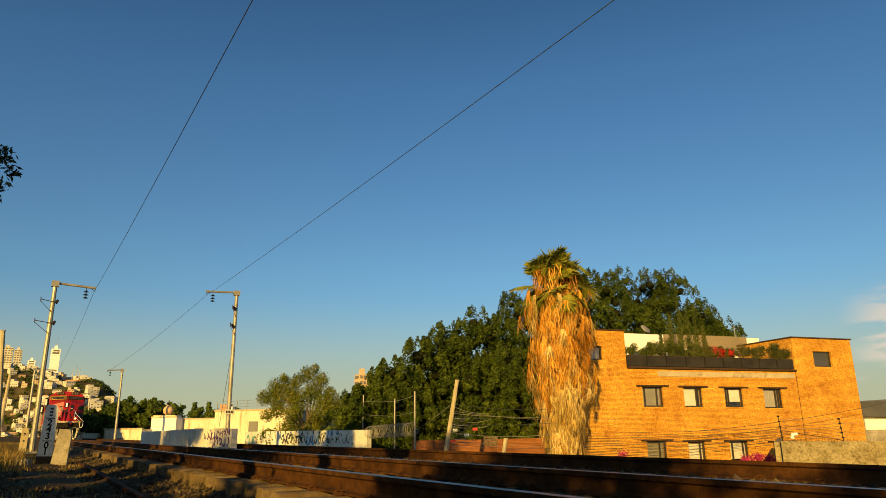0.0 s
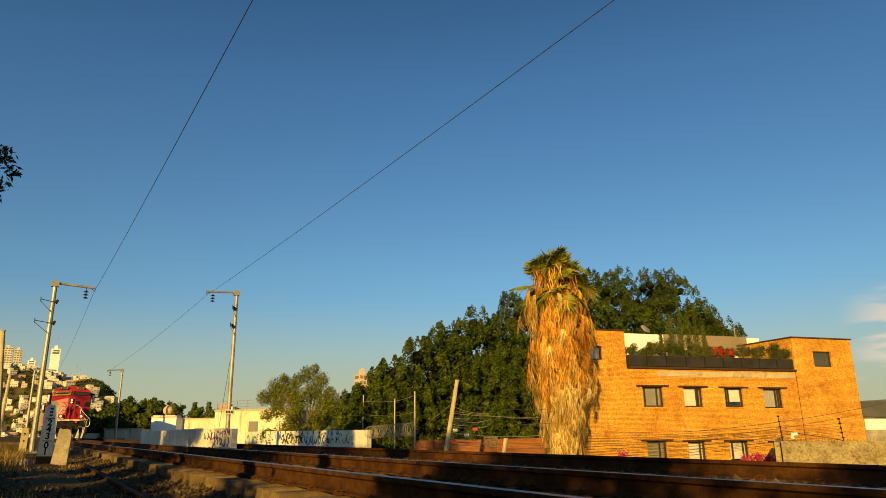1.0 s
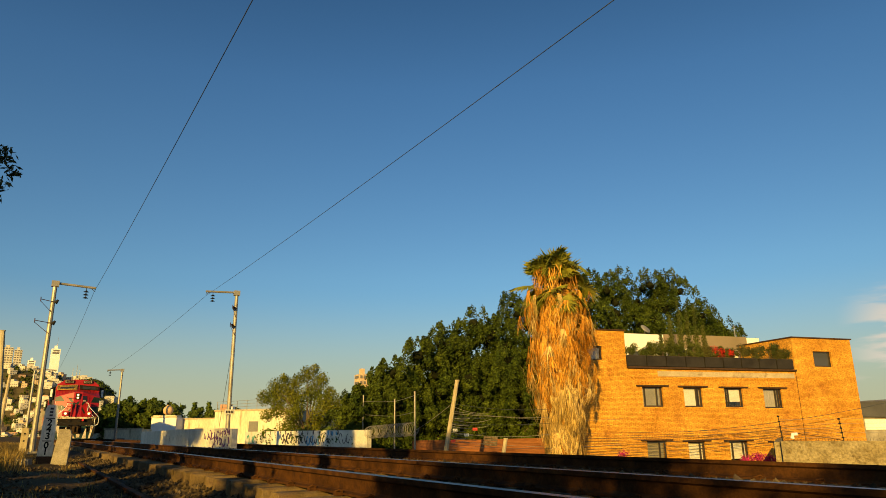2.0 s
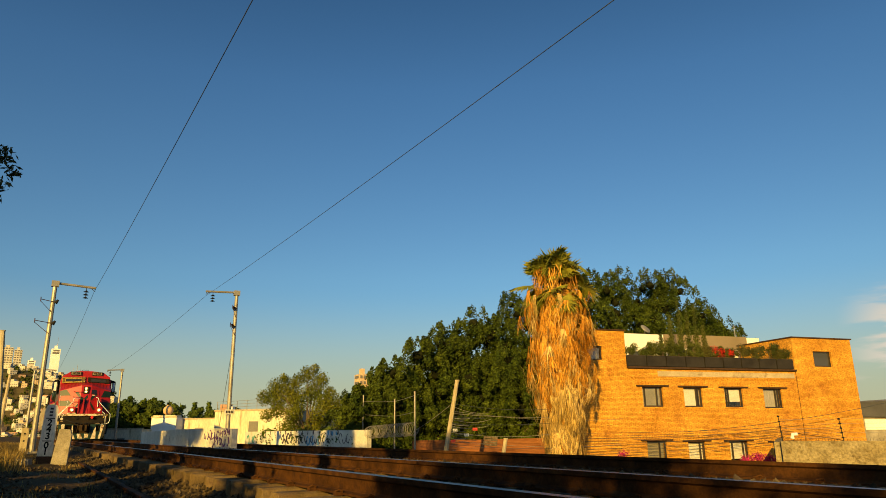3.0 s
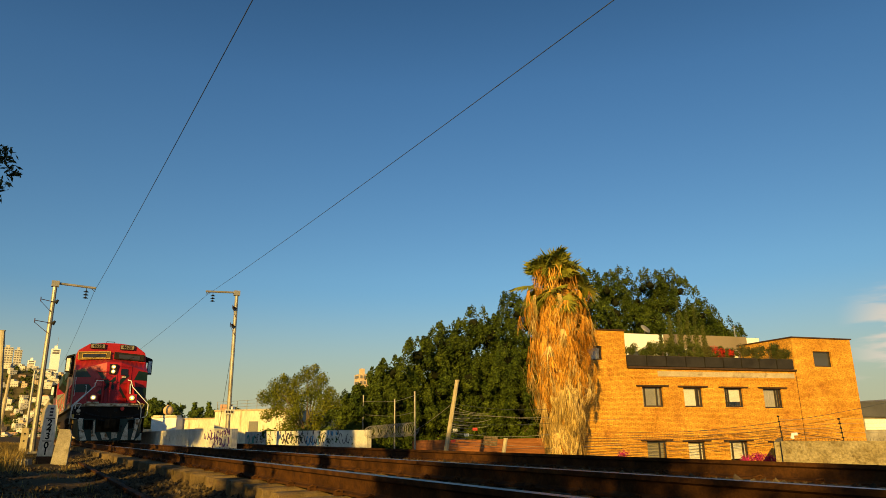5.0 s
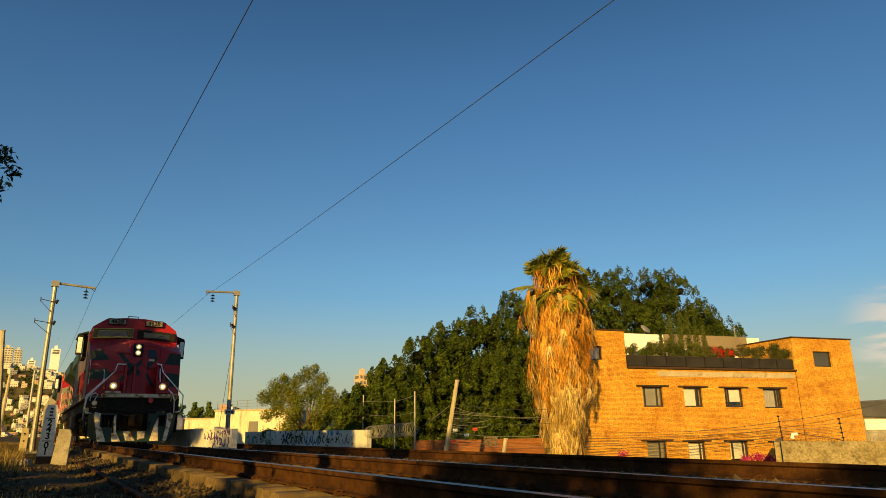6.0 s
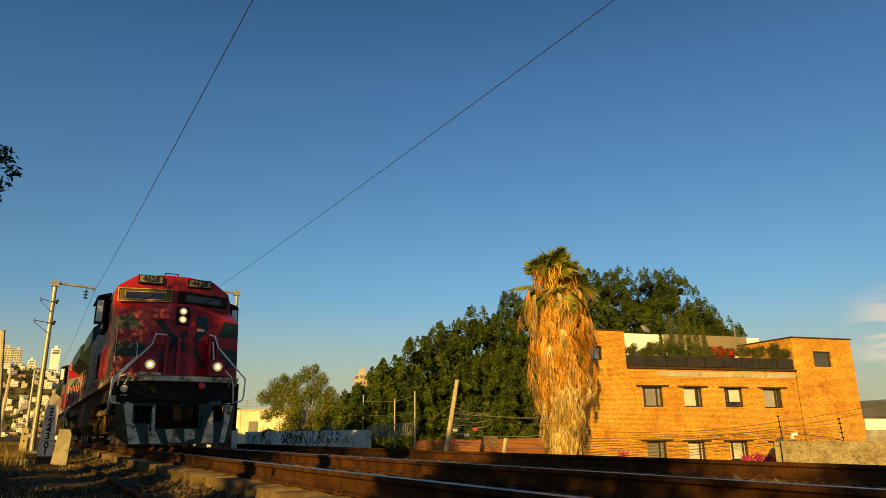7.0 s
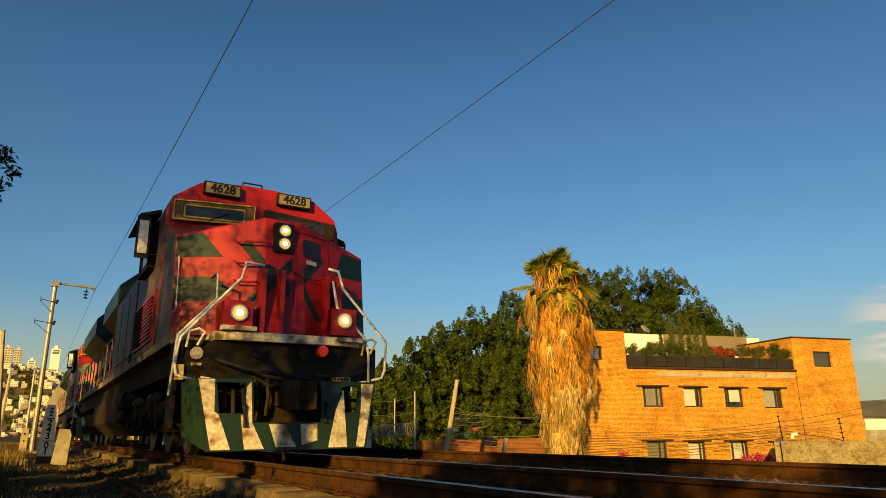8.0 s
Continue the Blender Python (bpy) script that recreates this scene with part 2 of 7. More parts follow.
def make_track(v, label, u0, u1, first, last, cant=0.0):
    t = thing("railway_track", label, "track", TRK @ pose(v, 0, -0.7525 * math.sin(radians(cant)), 0, cant, 0), kind="structure")
    for side in (-1, 1):
        bm = bmesh.new()
        prism(bm, [(side * 0.7525 + x, z) for x, z in rail_outline()], "y", u0, u1)
        bmesh.ops.bisect_plane(bm, geom=bm.verts[:] + bm.edges[:] + bm.faces[:], plane_co=(0, 0, -0.012), plane_no=(0, 0, 1))
        rail = part("rail", bm, [M_RUST, M_RAILTOP], t, "rusty steel rail with a worn bright head")
        for p in rail.data.polygons:
            p.material_index = 1 if p.normal.z > 0.9 and p.center.z > -0.02 else 0
    me = tie_mesh()
    rng = random.Random(v)
    for i in range(int((last - first) / 0.6)):
        o = new("tie", me)
        o.parent = t
        o.matrix_basis = pose(rng.uniform(-0.05, 0.05), first + 0.6 * i + rng.uniform(-0.035, 0.035), rng.uniform(-0.012, 0.004), 0, 0, rng.uniform(-1.6, 1.6))
    # clips that hold the rails
    bm = bmesh.new()
    for i in range(int((45 - first) / 0.6)):
        y = first + 0.6 * i
        for side in (-1, 1):
            for e in (-0.1, 0.1):
                x = side * 0.7525 + e
                box(bm, x - 0.028, x + 0.028, y - 0.04, y + 0.04, -0.175, -0.148)
                tube(bm, [(x - e * 0.3, y - 0.03, -0.145), (x, y - 0.03, -0.130), (x + e * 0.2, y + 0.03, -0.15)], 0.009, 5)
    tagged(part("rail_clips", bm, M_RUST, t), kind="stuff")
    return t


make_track(V1, "main track, rusty rails on concrete ties", -30, 420, -9.0, 90.0)
make_track(V2, "second track, canted rusty rails on concrete ties", -30, 420, -9.0, 60.0, 3.6)


# ================= masts and wires =================
def make_mast(v, u, z0, top, arm, label, lean=0.0, fittings=True):
    """A steel mast with a bracket arm over the track; arm is signed towards the track."""
    m = thing("catenary_mast", label, "mast", TRK @ pose(v, u, z0, 0, lean, 0), group="masts along the railway")
    h = top - z0
    s = 1 if arm > 0 else -1
    bm = bmesh.new()
    tube(bm, [(0, 0, 0), (0, 0, h * 0.5), (0, 0, h)], 0.125, 10, 0.095)
    part("pole", bm, M_GALV, m, smooth=False)
    bm = bmesh.new()
    box(bm, -0.22, 0.22, -0.22, 0.22, -0.25, 0.12)
    part("footing", bm, M_CONC, m, bevel=0.02)
    bm = bmesh.new()
    tube(bm, [(-s * 0.12, 0, h - 0.07), (arm, 0, h - 0.16)], 0.06, 8)
    box(bm, -0.16, 0.16, -0.13, 0.13, h - 0.25, h + 0.02)
    part("bracket_arm", bm, M_GALV, m)
    bm = bmesh.new()
    tube(bm, [(arm * 0.97, 0, h - 0.16), (arm * 0.97 + s * 0.04, 0, h - 0.34), (arm * 0.86, 0, h - 0.16)], 0.022, 6)
    part("wire_clamp", bm, M_WIRE, m)
    bm = bmesh.new()
    x = arm * (0.77 if fittings else 0.8)
    tube(bm, [(x, 0, h - 0.15), (x, 0, h - 0.3)], 0.015, 5)
    for i in range(3):
        zz = h - 0.36 - 0.15 * i
        tube(bm, [(x, 0, zz + 0.06), (x, 0, zz + 0.03), (x, 0, zz - 0.02), (x, 0, zz - 0.05)], 0.03, 10, 0.035)
        tube(bm, [(x, 0, zz + 0.02), (x, 0, zz - 0.025)], 0.06, 12, 0.125)
    part("insulator", bm, M_BLACK, m, "dark ribbed insulator")
    if fittings:
        bx = -1.0 if s > 0 else -0.5
        for zz, ln in ((h - 1.0, 0.5), (h - 2.0, 0.62)):
            bm = bmesh.new()
            tube(bm, [(0.05, -0.1, zz), (bx * ln, -0.3, zz + 0.06)], 0.016, 6)
            tube(bm, [(bx * ln, -0.3, zz + 0.16), (bx * ln, -0.3, zz - 0.05)], 0.02, 6)
            tube(bm, [(bx * ln, -0.3, zz - 0.03), (0, -0.1, zz - 0.5)], 0.012, 5)
            part("side_bracket", bm, M_RUST, m)
            bm = bmesh.new()
            tube(bm, [(s * 0.1, -0.12, zz - 0.06), (s * 0.2, -0.16, zz + 0.1)], 0.09, 8, 0.05)
            part("clamp", bm, M_BLACK, m)
    return m


make_mast(0.30, 36.0, -0.45, 7.40, 1.72, "grey steel mast with a bracket arm and insulator")
make_mast(9.20, 37.7, -0.6, 8.08, -1.69, "grey steel mast with a short arm beyond the second track")
make_mast(7.50, 75.0, -0.35, 6.75, -1.35, "far grey steel mast with an arm over the track", fittings=False)
make_mast(-0.05, 79.5, -0.35, 6.95, 1.9, "far grey steel mast beside the main track", fittings=False)
make_mast(8.45, 129.3, -0.35, 7.3, -1.4, "distant thin steel mast", fittings=False)


def make_wire(label, pts, r=0.0095):
    bm = bmesh.new()
    path = []
    for (a, b, sag) in pts:
        a, b = trk(*a), trk(*b)
        for i in range(25):
            f = i / 24
            if path and i == 0:
                continue
            path.append(a.lerp(b, f) - Vector((0, 0, 4 * sag * f * (1 - f))))
    tube(bm, path, r, 6)
    tagged(part("overhead_wire", bm, M_WIRE), label, "wire", group="overhead wires")


make_wire("thin dark overhead wire above the main track", [((1.98, 79.0, 6.75), (1.96, 36.0, 7.05), 0.3), ((1.96, 36.0, 7.05), (2.32, -8.0, 7.1), 0.25)], 0.008)
make_wire("thin dark overhead wire above the second track", [((6.2, 75.5, 6.5), (7.66, 38.2, 7.8), 0.25), ((7.66, 38.2, 7.8), (7.74, -8.0, 7.5), 0.2)])


def make_stay():
    bm = bmesh.new()
    tube(bm, [trk(9.20, 37.7, 5.4), trk(9.38, 41.0, -0.8)], 0.012, 5)
    tagged(part("stay_wire", bm, M_WIRE), "thin stay wire anchoring the steel mast", "wire")


make_stay()


def make_mast_sign():
    s = thing("mast_sign", "small white number plate strapped to the mast", "sign", TRK @ pose(9.2, 37.5, 1.45))
    bm = bmesh.new()
    box(bm, -0.26, 0.26, -0.012, 0.012, -0.13, 0.13)
    part("plate", bm, M_WHITEWALL, s, bevel=0.004)
    bm = bmesh.new()
    for i in range(5):
        box(bm, -0.2 + 0.085 * i, -0.14 + 0.085 * i, -0.018, -0.012, -0.07, 0.07)
    part("marks", bm, M_BLACK, s, "dark marks")


make_mast_sign()

# ================= brick building =================
FAC = Matrix.Translation((9.7, 36.0, 0)) @ pose(0, 0, 0, 0, 0, 18.78)


def brick_material():
    m = mat("orange_brick", (0.58, 0.28, 0.045), (0.72, 0.385, 0.07), 0.5, 0.9, bump=0.0, fine=11, spread=0.32, stain=((0.47, 0.21, 0.04), 0.585))
    n, k = m.node_tree.nodes, m.node_tree.links
    b = n["Principled BSDF"]
    tc = n.new("ShaderNodeTexCoord")
    sep, comb, add = n.new("ShaderNodeSeparateXYZ"), n.new("ShaderNodeCombineXYZ"), n.new("ShaderNodeMath")
    k.new(tc.outputs["Object"], sep.inputs[0])
    k.new(sep.outputs["X"], add.inputs[0])
    k.new(sep.outputs["Y"], add.inputs[1])
    k.new(add.outputs[0], comb.inputs["X"])
    k.new(sep.outputs["Z"], comb.inputs["Y"])
    bt = n.new("ShaderNodeTexBrick")
    bt.inputs["Scale"].default_value = 1.0
    bt.inputs["Brick Width"].default_value, bt.inputs["Row Height"].default_value = 0.24, 0.064
    bt.inputs["Mortar Size"].default_value, bt.inputs["Mortar Smooth"].default_value = 0.011, 0.25
    bt.inputs["Color1"].default_value, bt.inputs["Color2"].default_value = (0.78, 0.74, 0.69, 1), (1.14, 1.11, 1.05, 1)
    bt.inputs["Mortar"].default_value = (0.54, 0.49, 0.43, 1)
    k.new(comb.outputs[0], bt.inputs["Vector"])
    mul = n.new("ShaderNodeMixRGB")
    mul.blend_type, mul.inputs[0].default_value = "MULTIPLY", 1
    k.new(b.inputs["Base Color"].links[0].from_socket, mul.inputs[1])
    k.new(bt.outputs["Color"], mul.inputs[2])
    k.new(mul.outputs[0], b.inputs["Base Color"])
    bp = n.new("ShaderNodeBump")
    bp.invert = True
    bp.inputs["Strength"].default_value, bp.inputs["Distance"].default_value = 0.45, 0.012
    k.new(bt.outputs["Fac"], bp.inputs["Height"])
    k.new(bp.outputs[0], b.inputs["Normal"])
    return m


M_BRICK = brick_material()
M_FRAME = mat("dark_window_steel", (0.035, 0.028, 0.022), (0.055, 0.045, 0.035), 5, 0.5, 0.3, bump=0.1)
M_LINTEL = mat("rusty_lintel", (0.05, 0.03, 0.018), (0.09, 0.05, 0.03), 5, 0.7, 0.2, bump=0.2)
M_PANE = glassy("window_glass", (0.05, 0.05, 0.045), 0.04)
M_BLIND = mat("roller_blind", (0.62, 0.60, 0.50), (0.70, 0.68, 0.58), 2, 0.9, bump=0.1, fine=90)
M_BLINDGREY = mat("grey_blind", (0.22, 0.20, 0.15), (0.29, 0.26, 0.20), 2, 0.9, bump=0.1, fine=90)
M_CURTAIN = mat("grey_curtain", (0.30, 0.27, 0.20), (0.40, 0.36, 0.28), 4, 0.9, bump=0.1, fine=60, stretch=(6, 6, 0.3))
M_CEMENT = mat("cement_band", (0.38, 0.31, 0.20), (0.48, 0.40, 0.27), 1.2, 0.9, bump=0.4, fine=25, stain=((0.26, 0.19, 0.11), 0.56))
M_WHITE = mat("white_paint", (0.76, 0.75, 0.72), (0.82, 0.81, 0.78), 0.8, 0.7, bump=0.1, fine=20)
M_TAUPE = mat("taupe_render", (0.20, 0.16, 0.11), (0.25, 0.20, 0.14), 0.6, 0.9, bump=0.2)


def wall_cells(bm, x0, x1, z0, z1, y0, y1, holes):
    xs = sorted({x0, x1, *[h[0] for h in holes], *[h[1] for h in holes]})
    zs = sorted({z0, z1, *[h[2] for h in holes], *[h[3] for h in holes]})
    xs, zs = [x for x in xs if x0 <= x <= x1], [z for z in zs if z0 <= z <= z1]
    solid = {(i, j) for i in range(len(xs) - 1) for j in range(len(zs) - 1)
             if not any(h[0] < (xs[i] + xs[i + 1]) / 2 < h[1] and h[2] < (zs[j] + zs[j + 1]) / 2 < h[3] for h in holes)}
    made = {}

    def at(i, j, k):
        if (i, j, k) not in made:
            made[i, j, k] = bm.verts.new((xs[i], (y0, y1)[k], zs[j]))
        return made[i, j, k]

    for i, j in solid:
        bm.faces.new((at(i, j, 0), at(i + 1, j, 0), at(i + 1, j + 1, 0), at(i, j + 1, 0)))
        bm.faces.new((at(i, j + 1, 1), at(i + 1, j + 1, 1), at(i + 1, j, 1), at(i, j, 1)))
        for di, dj, p, q in ((-1, 0, (0, 0), (0, 1)), (1, 0, (1, 1), (1, 0)), (0, -1, (1, 0), (0, 0)), (0, 1, (0, 1), (1, 1))):
            if (i + di, j + dj) not in solid:
                a, b = (i + p[0], j + p[1]), (i + q[0], j + q[1])
                bm.faces.new((at(*a, 0), at(*b, 0), at(*b, 1), at(*a, 1)))


def make_window(parent, x0, x1, z0, z1, blind, drop, bars, depth=0.16):
    """A steel window with its panes and a blind lowered over part of its height."""
    w = new("window")
    w.parent = parent
    bm = bmesh.new()
    t = 0.07
    box(bm, x0, x1, depth - 0.06, depth + 0.02, z0, z0 + t)
    box(bm, x0, x1, depth - 0.06, depth + 0.02, z1 - t, z1)
    for x in (x0, *[x0 + (x1 - x0 - t) * b for b in bars], x1 - t):
        box(bm, x, x + t, depth - 0.055, depth + 0.015, z0 + t, z1 - t)
    part("frame", bm, M_FRAME, w)
    edges = [x0] + [x0 + (x1 - x0 - t) * b for b in bars] + [x1 - t]
    for a, b in zip(edges, edges[1:]):
        bm = bmesh.new()
        box(bm, a + t, b, depth - 0.012, depth - 0.004, z0 + t, z1 - t)
        part("pane", bm, M_PANE if blind is None else M_CLEAR, w)
    if blind is not None:
        bm = bmesh.new()
        a, b = (x0 + 0.09, x1 - 0.09)
        box(bm, a, b, depth + 0.05, depth + 0.06, z1 - 0.06 - (z1 - z0 - 0.1) * drop, z1 - 0.06)
        part("blind", bm, blind, w)
        # black sheet in place of the unlit room behind the glass
        bm = bmesh.new()
        box(bm, x0 - 0.05, x1 + 0.05, depth + 0.5, depth + 0.52, z0 - 0.05, z1 + 0.05)
        part("room_back", bm, M_BLACK, w)
    return w


def clear_glass():
    m = bpy.data.materials.new("clear_glass")
    m.use_nodes = True
    n, k = m.node_tree.nodes, m.node_tree.links
    tr, gl, mx = n.new("ShaderNodeBsdfTransparent"), n.new("ShaderNodeBsdfGlossy"), n.new("ShaderNodeMixShader")
    gl.inputs["Roughness"].default_value = 0.03
    mx.inputs[0].default_value = 0.06
    k.new(tr.outputs[0], mx.inputs[1])
    k.new(gl.outputs[0], mx.inputs[2])
    k.new(mx.outputs[0], n["Material Output"].inputs["Surface"])
    return m


M_CLEAR = clear_glass()


def make_building():
    b = thing("brick_building", "three-storey orange brick building with a planted roof terrace", "building", FAC)
    wins = [(0.84, 2.13, 1.42, 2.47), (3.46, 4.69, 1.41, 2.45), (6.16, 7.44, 1.39, 2.43), (8.88, 10.22, 1.34, 2.42)]
    low = [(0.85, 2.06, -1.55, -0.33), (3.41, 4.52, -1.55, -0.40), (6.10, 7.36, -1.6, -0.42), (9.08, 10.18, -1.6, -0.52)]
    lw, rw = (-2.55, -1.43, 3.83, 4.56), (12.98, 14.37, 3.73, 4.64)
    bm = bmesh.new()
    wall_cells(bm, -2.9, 16.06, -2.9, 5.40, 0.0, 0.3, wins + low + [lw, rw, (0.0, 11.46, 3.42, 5.5)])
    part("front_wall", bm, M_BRICK, b, "orange brick front wall")
    for x0, x1, z1 in ((-2.9, -2.6, 5.40), (-0.3, 0.0, 5.40), (11.46, 11.76, 5.40), (15.76, 16.06, 5.40)):
        bm = bmesh.new()
        box(bm, x0, x1, 0.3, 4.2, -2.9 if x0 in (-2.9, 15.76) else 3.2, z1)
        part("side_wall", bm, M_BRICK, b)
    bm = bmesh.new()
    box(bm, 0.0, 16.06, 8.0, 8.3, -2.9, 4.0)
    part("rear_wall", bm, M_BRICK, b)
    for x0, x1 in ((-2.9, -0.3), (11.76, 16.06)):
        bm = bmesh.new()
        box(bm, x0, x1, 4.2, 4.45, -2.9, 5.4)
        part("wing_wall", bm, M_BRICK, b)
    bm = bmesh.new()
    box(bm, 0.0, 11.46, 0.3, 8.0, 3.0, 3.2)
    part("terrace_floor", bm, M_CEMENT, b)
    for x0, x1 in ((-2.6, -0.3), (11.76, 15.76)):
        bm = bmesh.new()
        box(bm, x0, x1, 0.3, 4.2, 5.2, 5.35)
        part("roof", bm, M_CEMENT, b)
    for x0, x1 in ((-2.98, 0.06), (11.40, 16.14)):
        bm = bmesh.new()
        box(bm, x0, x1, -0.07, 0.36, 5.40, 5.47)
        box(bm, x0, x0 + 0.36, 0.36, 4.4, 5.40, 5.47)
        part("coping", bm, M_LINTEL, b, "dark tile coping")
    bm = bmesh.new()
    box(bm, 0.02, 11.44, -0.14, 0.34, 3.42, 3.52)
    part("terrace_ledge", bm, M_LINTEL, b, "dark ledge under the planters")
    bm = bmesh.new()
    tube(bm, [(11.42, -0.03, 3.4), (11.42, -0.03, -2.8)], 0.012, 6)
    part("downpipe", bm, M_LINTEL, b)
    bm = bmesh.new()
    box(bm, 1.9, 11.3, -0.025, 0.0, 3.02, 3.30)
    part("cement_band", bm, M_CEMENT, b)
    bm = bmesh.new()
    for i in range(64):
        x = 0.3 + i * 0.172
        box(bm, x, x + 0.085, -0.045, 0.0, 2.86, 2.94)
    box(bm, 0.2, 11.3, -0.05, 0.0, 2.94, 3.0)
    part("dentil_course", bm, M_BRICK, b, "projecting brick course")
    for i, (x0, x1, z0, z1) in enumerate(wins):
        make_window(b, x0, x1, z0, z1, (M_BLINDGREY, M_BLIND, M_BLIND, M_CURTAIN)[i], (1, 1, 0.72, 1)[i], ((0.14, 0.76), (0.74, 0.84), (0.14, 0.26), (0.72, 0.86))[i])
    for i, (x0, x1, z0, z1) in enumerate(low):
        make_window(b, x0, x1, z0, z1, (M_BLINDGREY, M_BLIND, M_BLIND, None)[i], (1, 1, 0.8, 1)[i], ((0.7,), (0.76,), (0.2, 0.8), (0.5,))[i])
    make_window(b, *lw, M_BLINDGREY, 1, (0.06,))
    make_window(b, *rw, None, 1, ())
    for i, (x0, x1, z0, z1) in enumerate(wins + low):
        bm = bmesh.new()
        box(bm, x0 - 0.36, x1 + 0.34, -0.10, 0.08, z1 + 0.005, z1 + 0.08)
        part("lintel", bm, M_LINTEL, b, "dark steel lintel")
        bm = bmesh.new()
        for j in range(8):
            x = x0 - 0.2 + j * (x1 - x0 + 0.3) / 8
            box(bm, x, x + 0.13, -0.03, 0.0, z1 + 0.1, z1 + 0.34)
        part("soldier_course", bm, M_BRICK, b)
        bm = bmesh.new()
        box(bm, x0 - 0.06, x1 + 0.06, -0.05, 0.12, z0 - 0.06, z0 - 0.003)
        part("sill", bm, M_BRICK, b)
    # penthouse behind the terrace
    bm = bmesh.new()
    box(bm, 3.3, 14.1, 5.2, 7.9, 3.2, 6.12)
    part("penthouse", bm, M_WHITE, b, "white penthouse wall")
    bm = bmesh.new()
    box(bm, 6.4, 12.9, 5.05, 5.197, 5.3, 6.15)
    part("penthouse_fascia", bm, M_TAUPE, b, "taupe fascia over the terrace doors")
    for x0, x1, z0, z1 in ((3.7, 4.7, 3.9, 5.0), (6.6, 8.9, 3.3, 5.2), (9.0, 11.3, 3.3, 5.2)):
        bm = bmesh.new()
        box(bm, x0, x1, 5.14, 5.197, z0, z1)
        part("terrace_glazing", bm, M_PANE, b)
    bm = bmesh.new()
    tube(bm, [(12.5, 5.6, 5.9), (12.5, 5.6, 7.0)], 0.03, 6)
    part("flue", bm, M_GALV, b)
    return b


make_building()


# ================= locomotive =================
M_RED = mat("red_paint", (0.29, 0.009, 0.013), (0.37, 0.015, 0.019), 0.9, 0.42, 0.0, bump=0.05, fine=30, spread=0.12, stain=((0.20, 0.022, 0.020), 0.6))
M_RED.node_tree.nodes["Principled BSDF"].inputs["Specular IOR Level"].default_value = 0.3
M_GREEN = mat("dark_green_paint", (0.008, 0.024, 0.017), (0.014, 0.034, 0.023), 1.2, 0.42, bump=0.05, spread=0.2, stain=((0.022, 0.022, 0.013), 0.57))
M_GREEN.node_tree.nodes["Principled BSDF"].inputs["Specular IOR Level"].default_value = 0.25
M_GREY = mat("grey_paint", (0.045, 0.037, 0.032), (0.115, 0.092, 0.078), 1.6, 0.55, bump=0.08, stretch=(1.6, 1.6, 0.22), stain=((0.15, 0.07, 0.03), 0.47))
M_SILVER = mat("dirty_white_paint", (0.50, 0.43, 0.31), (0.64, 0.56, 0.42), 2.2, 0.65, bump=0.1, fine=22, spread=0.35, stain=((0.20, 0.11, 0.045), 0.50))
M_WALKWAY = mat("grimy_pale_paint", (0.22, 0.18, 0.13), (0.34, 0.28, 0.20), 1.6, 0.7, bump=0.1, stain=((0.10, 0.06, 0.03), 0.5))
M_GRIME = mat("oily_black_steel", (0.009, 0.0075, 0.006), (0.018, 0.013, 0.009), 2.5, 0.8, 0.0, bump=0.4, stain=((0.038, 0.023, 0.011), 0.6))
M_GRIME.node_tree.nodes["Principled BSDF"].inputs["Specular IOR Level"].default_value = 0.2
M_TRUCK = mat("dusty_truck_steel", (0.020, 0.012, 0.006), (0.055, 0.034, 0.016), 3, 0.8, 0.1, bump=0.5)
M_SUNLIT = mat("sunlit_brake_gear", (0.12, 0.08, 0.035), (0.22, 0.16, 0.075), 4, 0.9, bump=0.3, stain=((0.05, 0.03, 0.015), 0.52))
M_CABGLASS = glassy("cab_glass", (0.02, 0.02, 0.022), 0.06)
M_GASKET = mat("tan_gasket", (0.50, 0.34, 0.08), (0.62, 0.44, 0.12), 6, 0.6, bump=0.1)
M_BOARD = mat("number_board_face", (0.16, 0.13, 0.08), (0.23, 0.19, 0.12), 4, 0.5, bump=0.05)
M_LAMP = glow("lit_headlamp", (0.80, 0.50, 0.13), 0.38)
M_BULB = glow("lit_bulb", (1.0, 0.84, 0.50), 9.0)
M_OLIVE = mat("olive_screen_surround", (0.11, 0.08, 0.03), (0.16, 0.12, 0.05), 6, 0.6, bump=0.1)
M_REFLECT = mat("lamp_reflector", (0.55, 0.50, 0.40), (0.7, 0.65, 0.5), 5, 0.25, 0.9, bump=0)
M_REDLAMP = mat("bright_red_cap", (0.62, 0.02, 0.015), (0.72, 0.03, 0.02), 8, 0.4, bump=0)
M_WHEEL = mat("wheel_steel", (0.07, 0.055, 0.045), (0.13, 0.10, 0.08), 4, 0.5, 0.6, bump=0.2)
M_BLACKINK = mat("black_lettering", (0.012, 0.012, 0.012), (0.018, 0.018, 0.018), 4, 0.6, bump=0)


def lettering(name, text, height, m, parent, material, label=""):
    cu = bpy.data.curves.new(name, "FONT")
    cu.body, cu.size, cu.align_x, cu.align_y, cu.extrude, cu.offset = text, height, "CENTER", "CENTER", 0.002, height * 0.03
    tmp = bpy.data.objects.new(name, cu)
    me = bpy.data.meshes.new_from_object(tmp)
    bpy.data.objects.remove(tmp)
    bpy.data.curves.remove(cu)
    me.materials.append(material)
    ob = new(name, me)
    ob.parent, ob.matrix_basis = parent, m
    return tagged(ob, label)


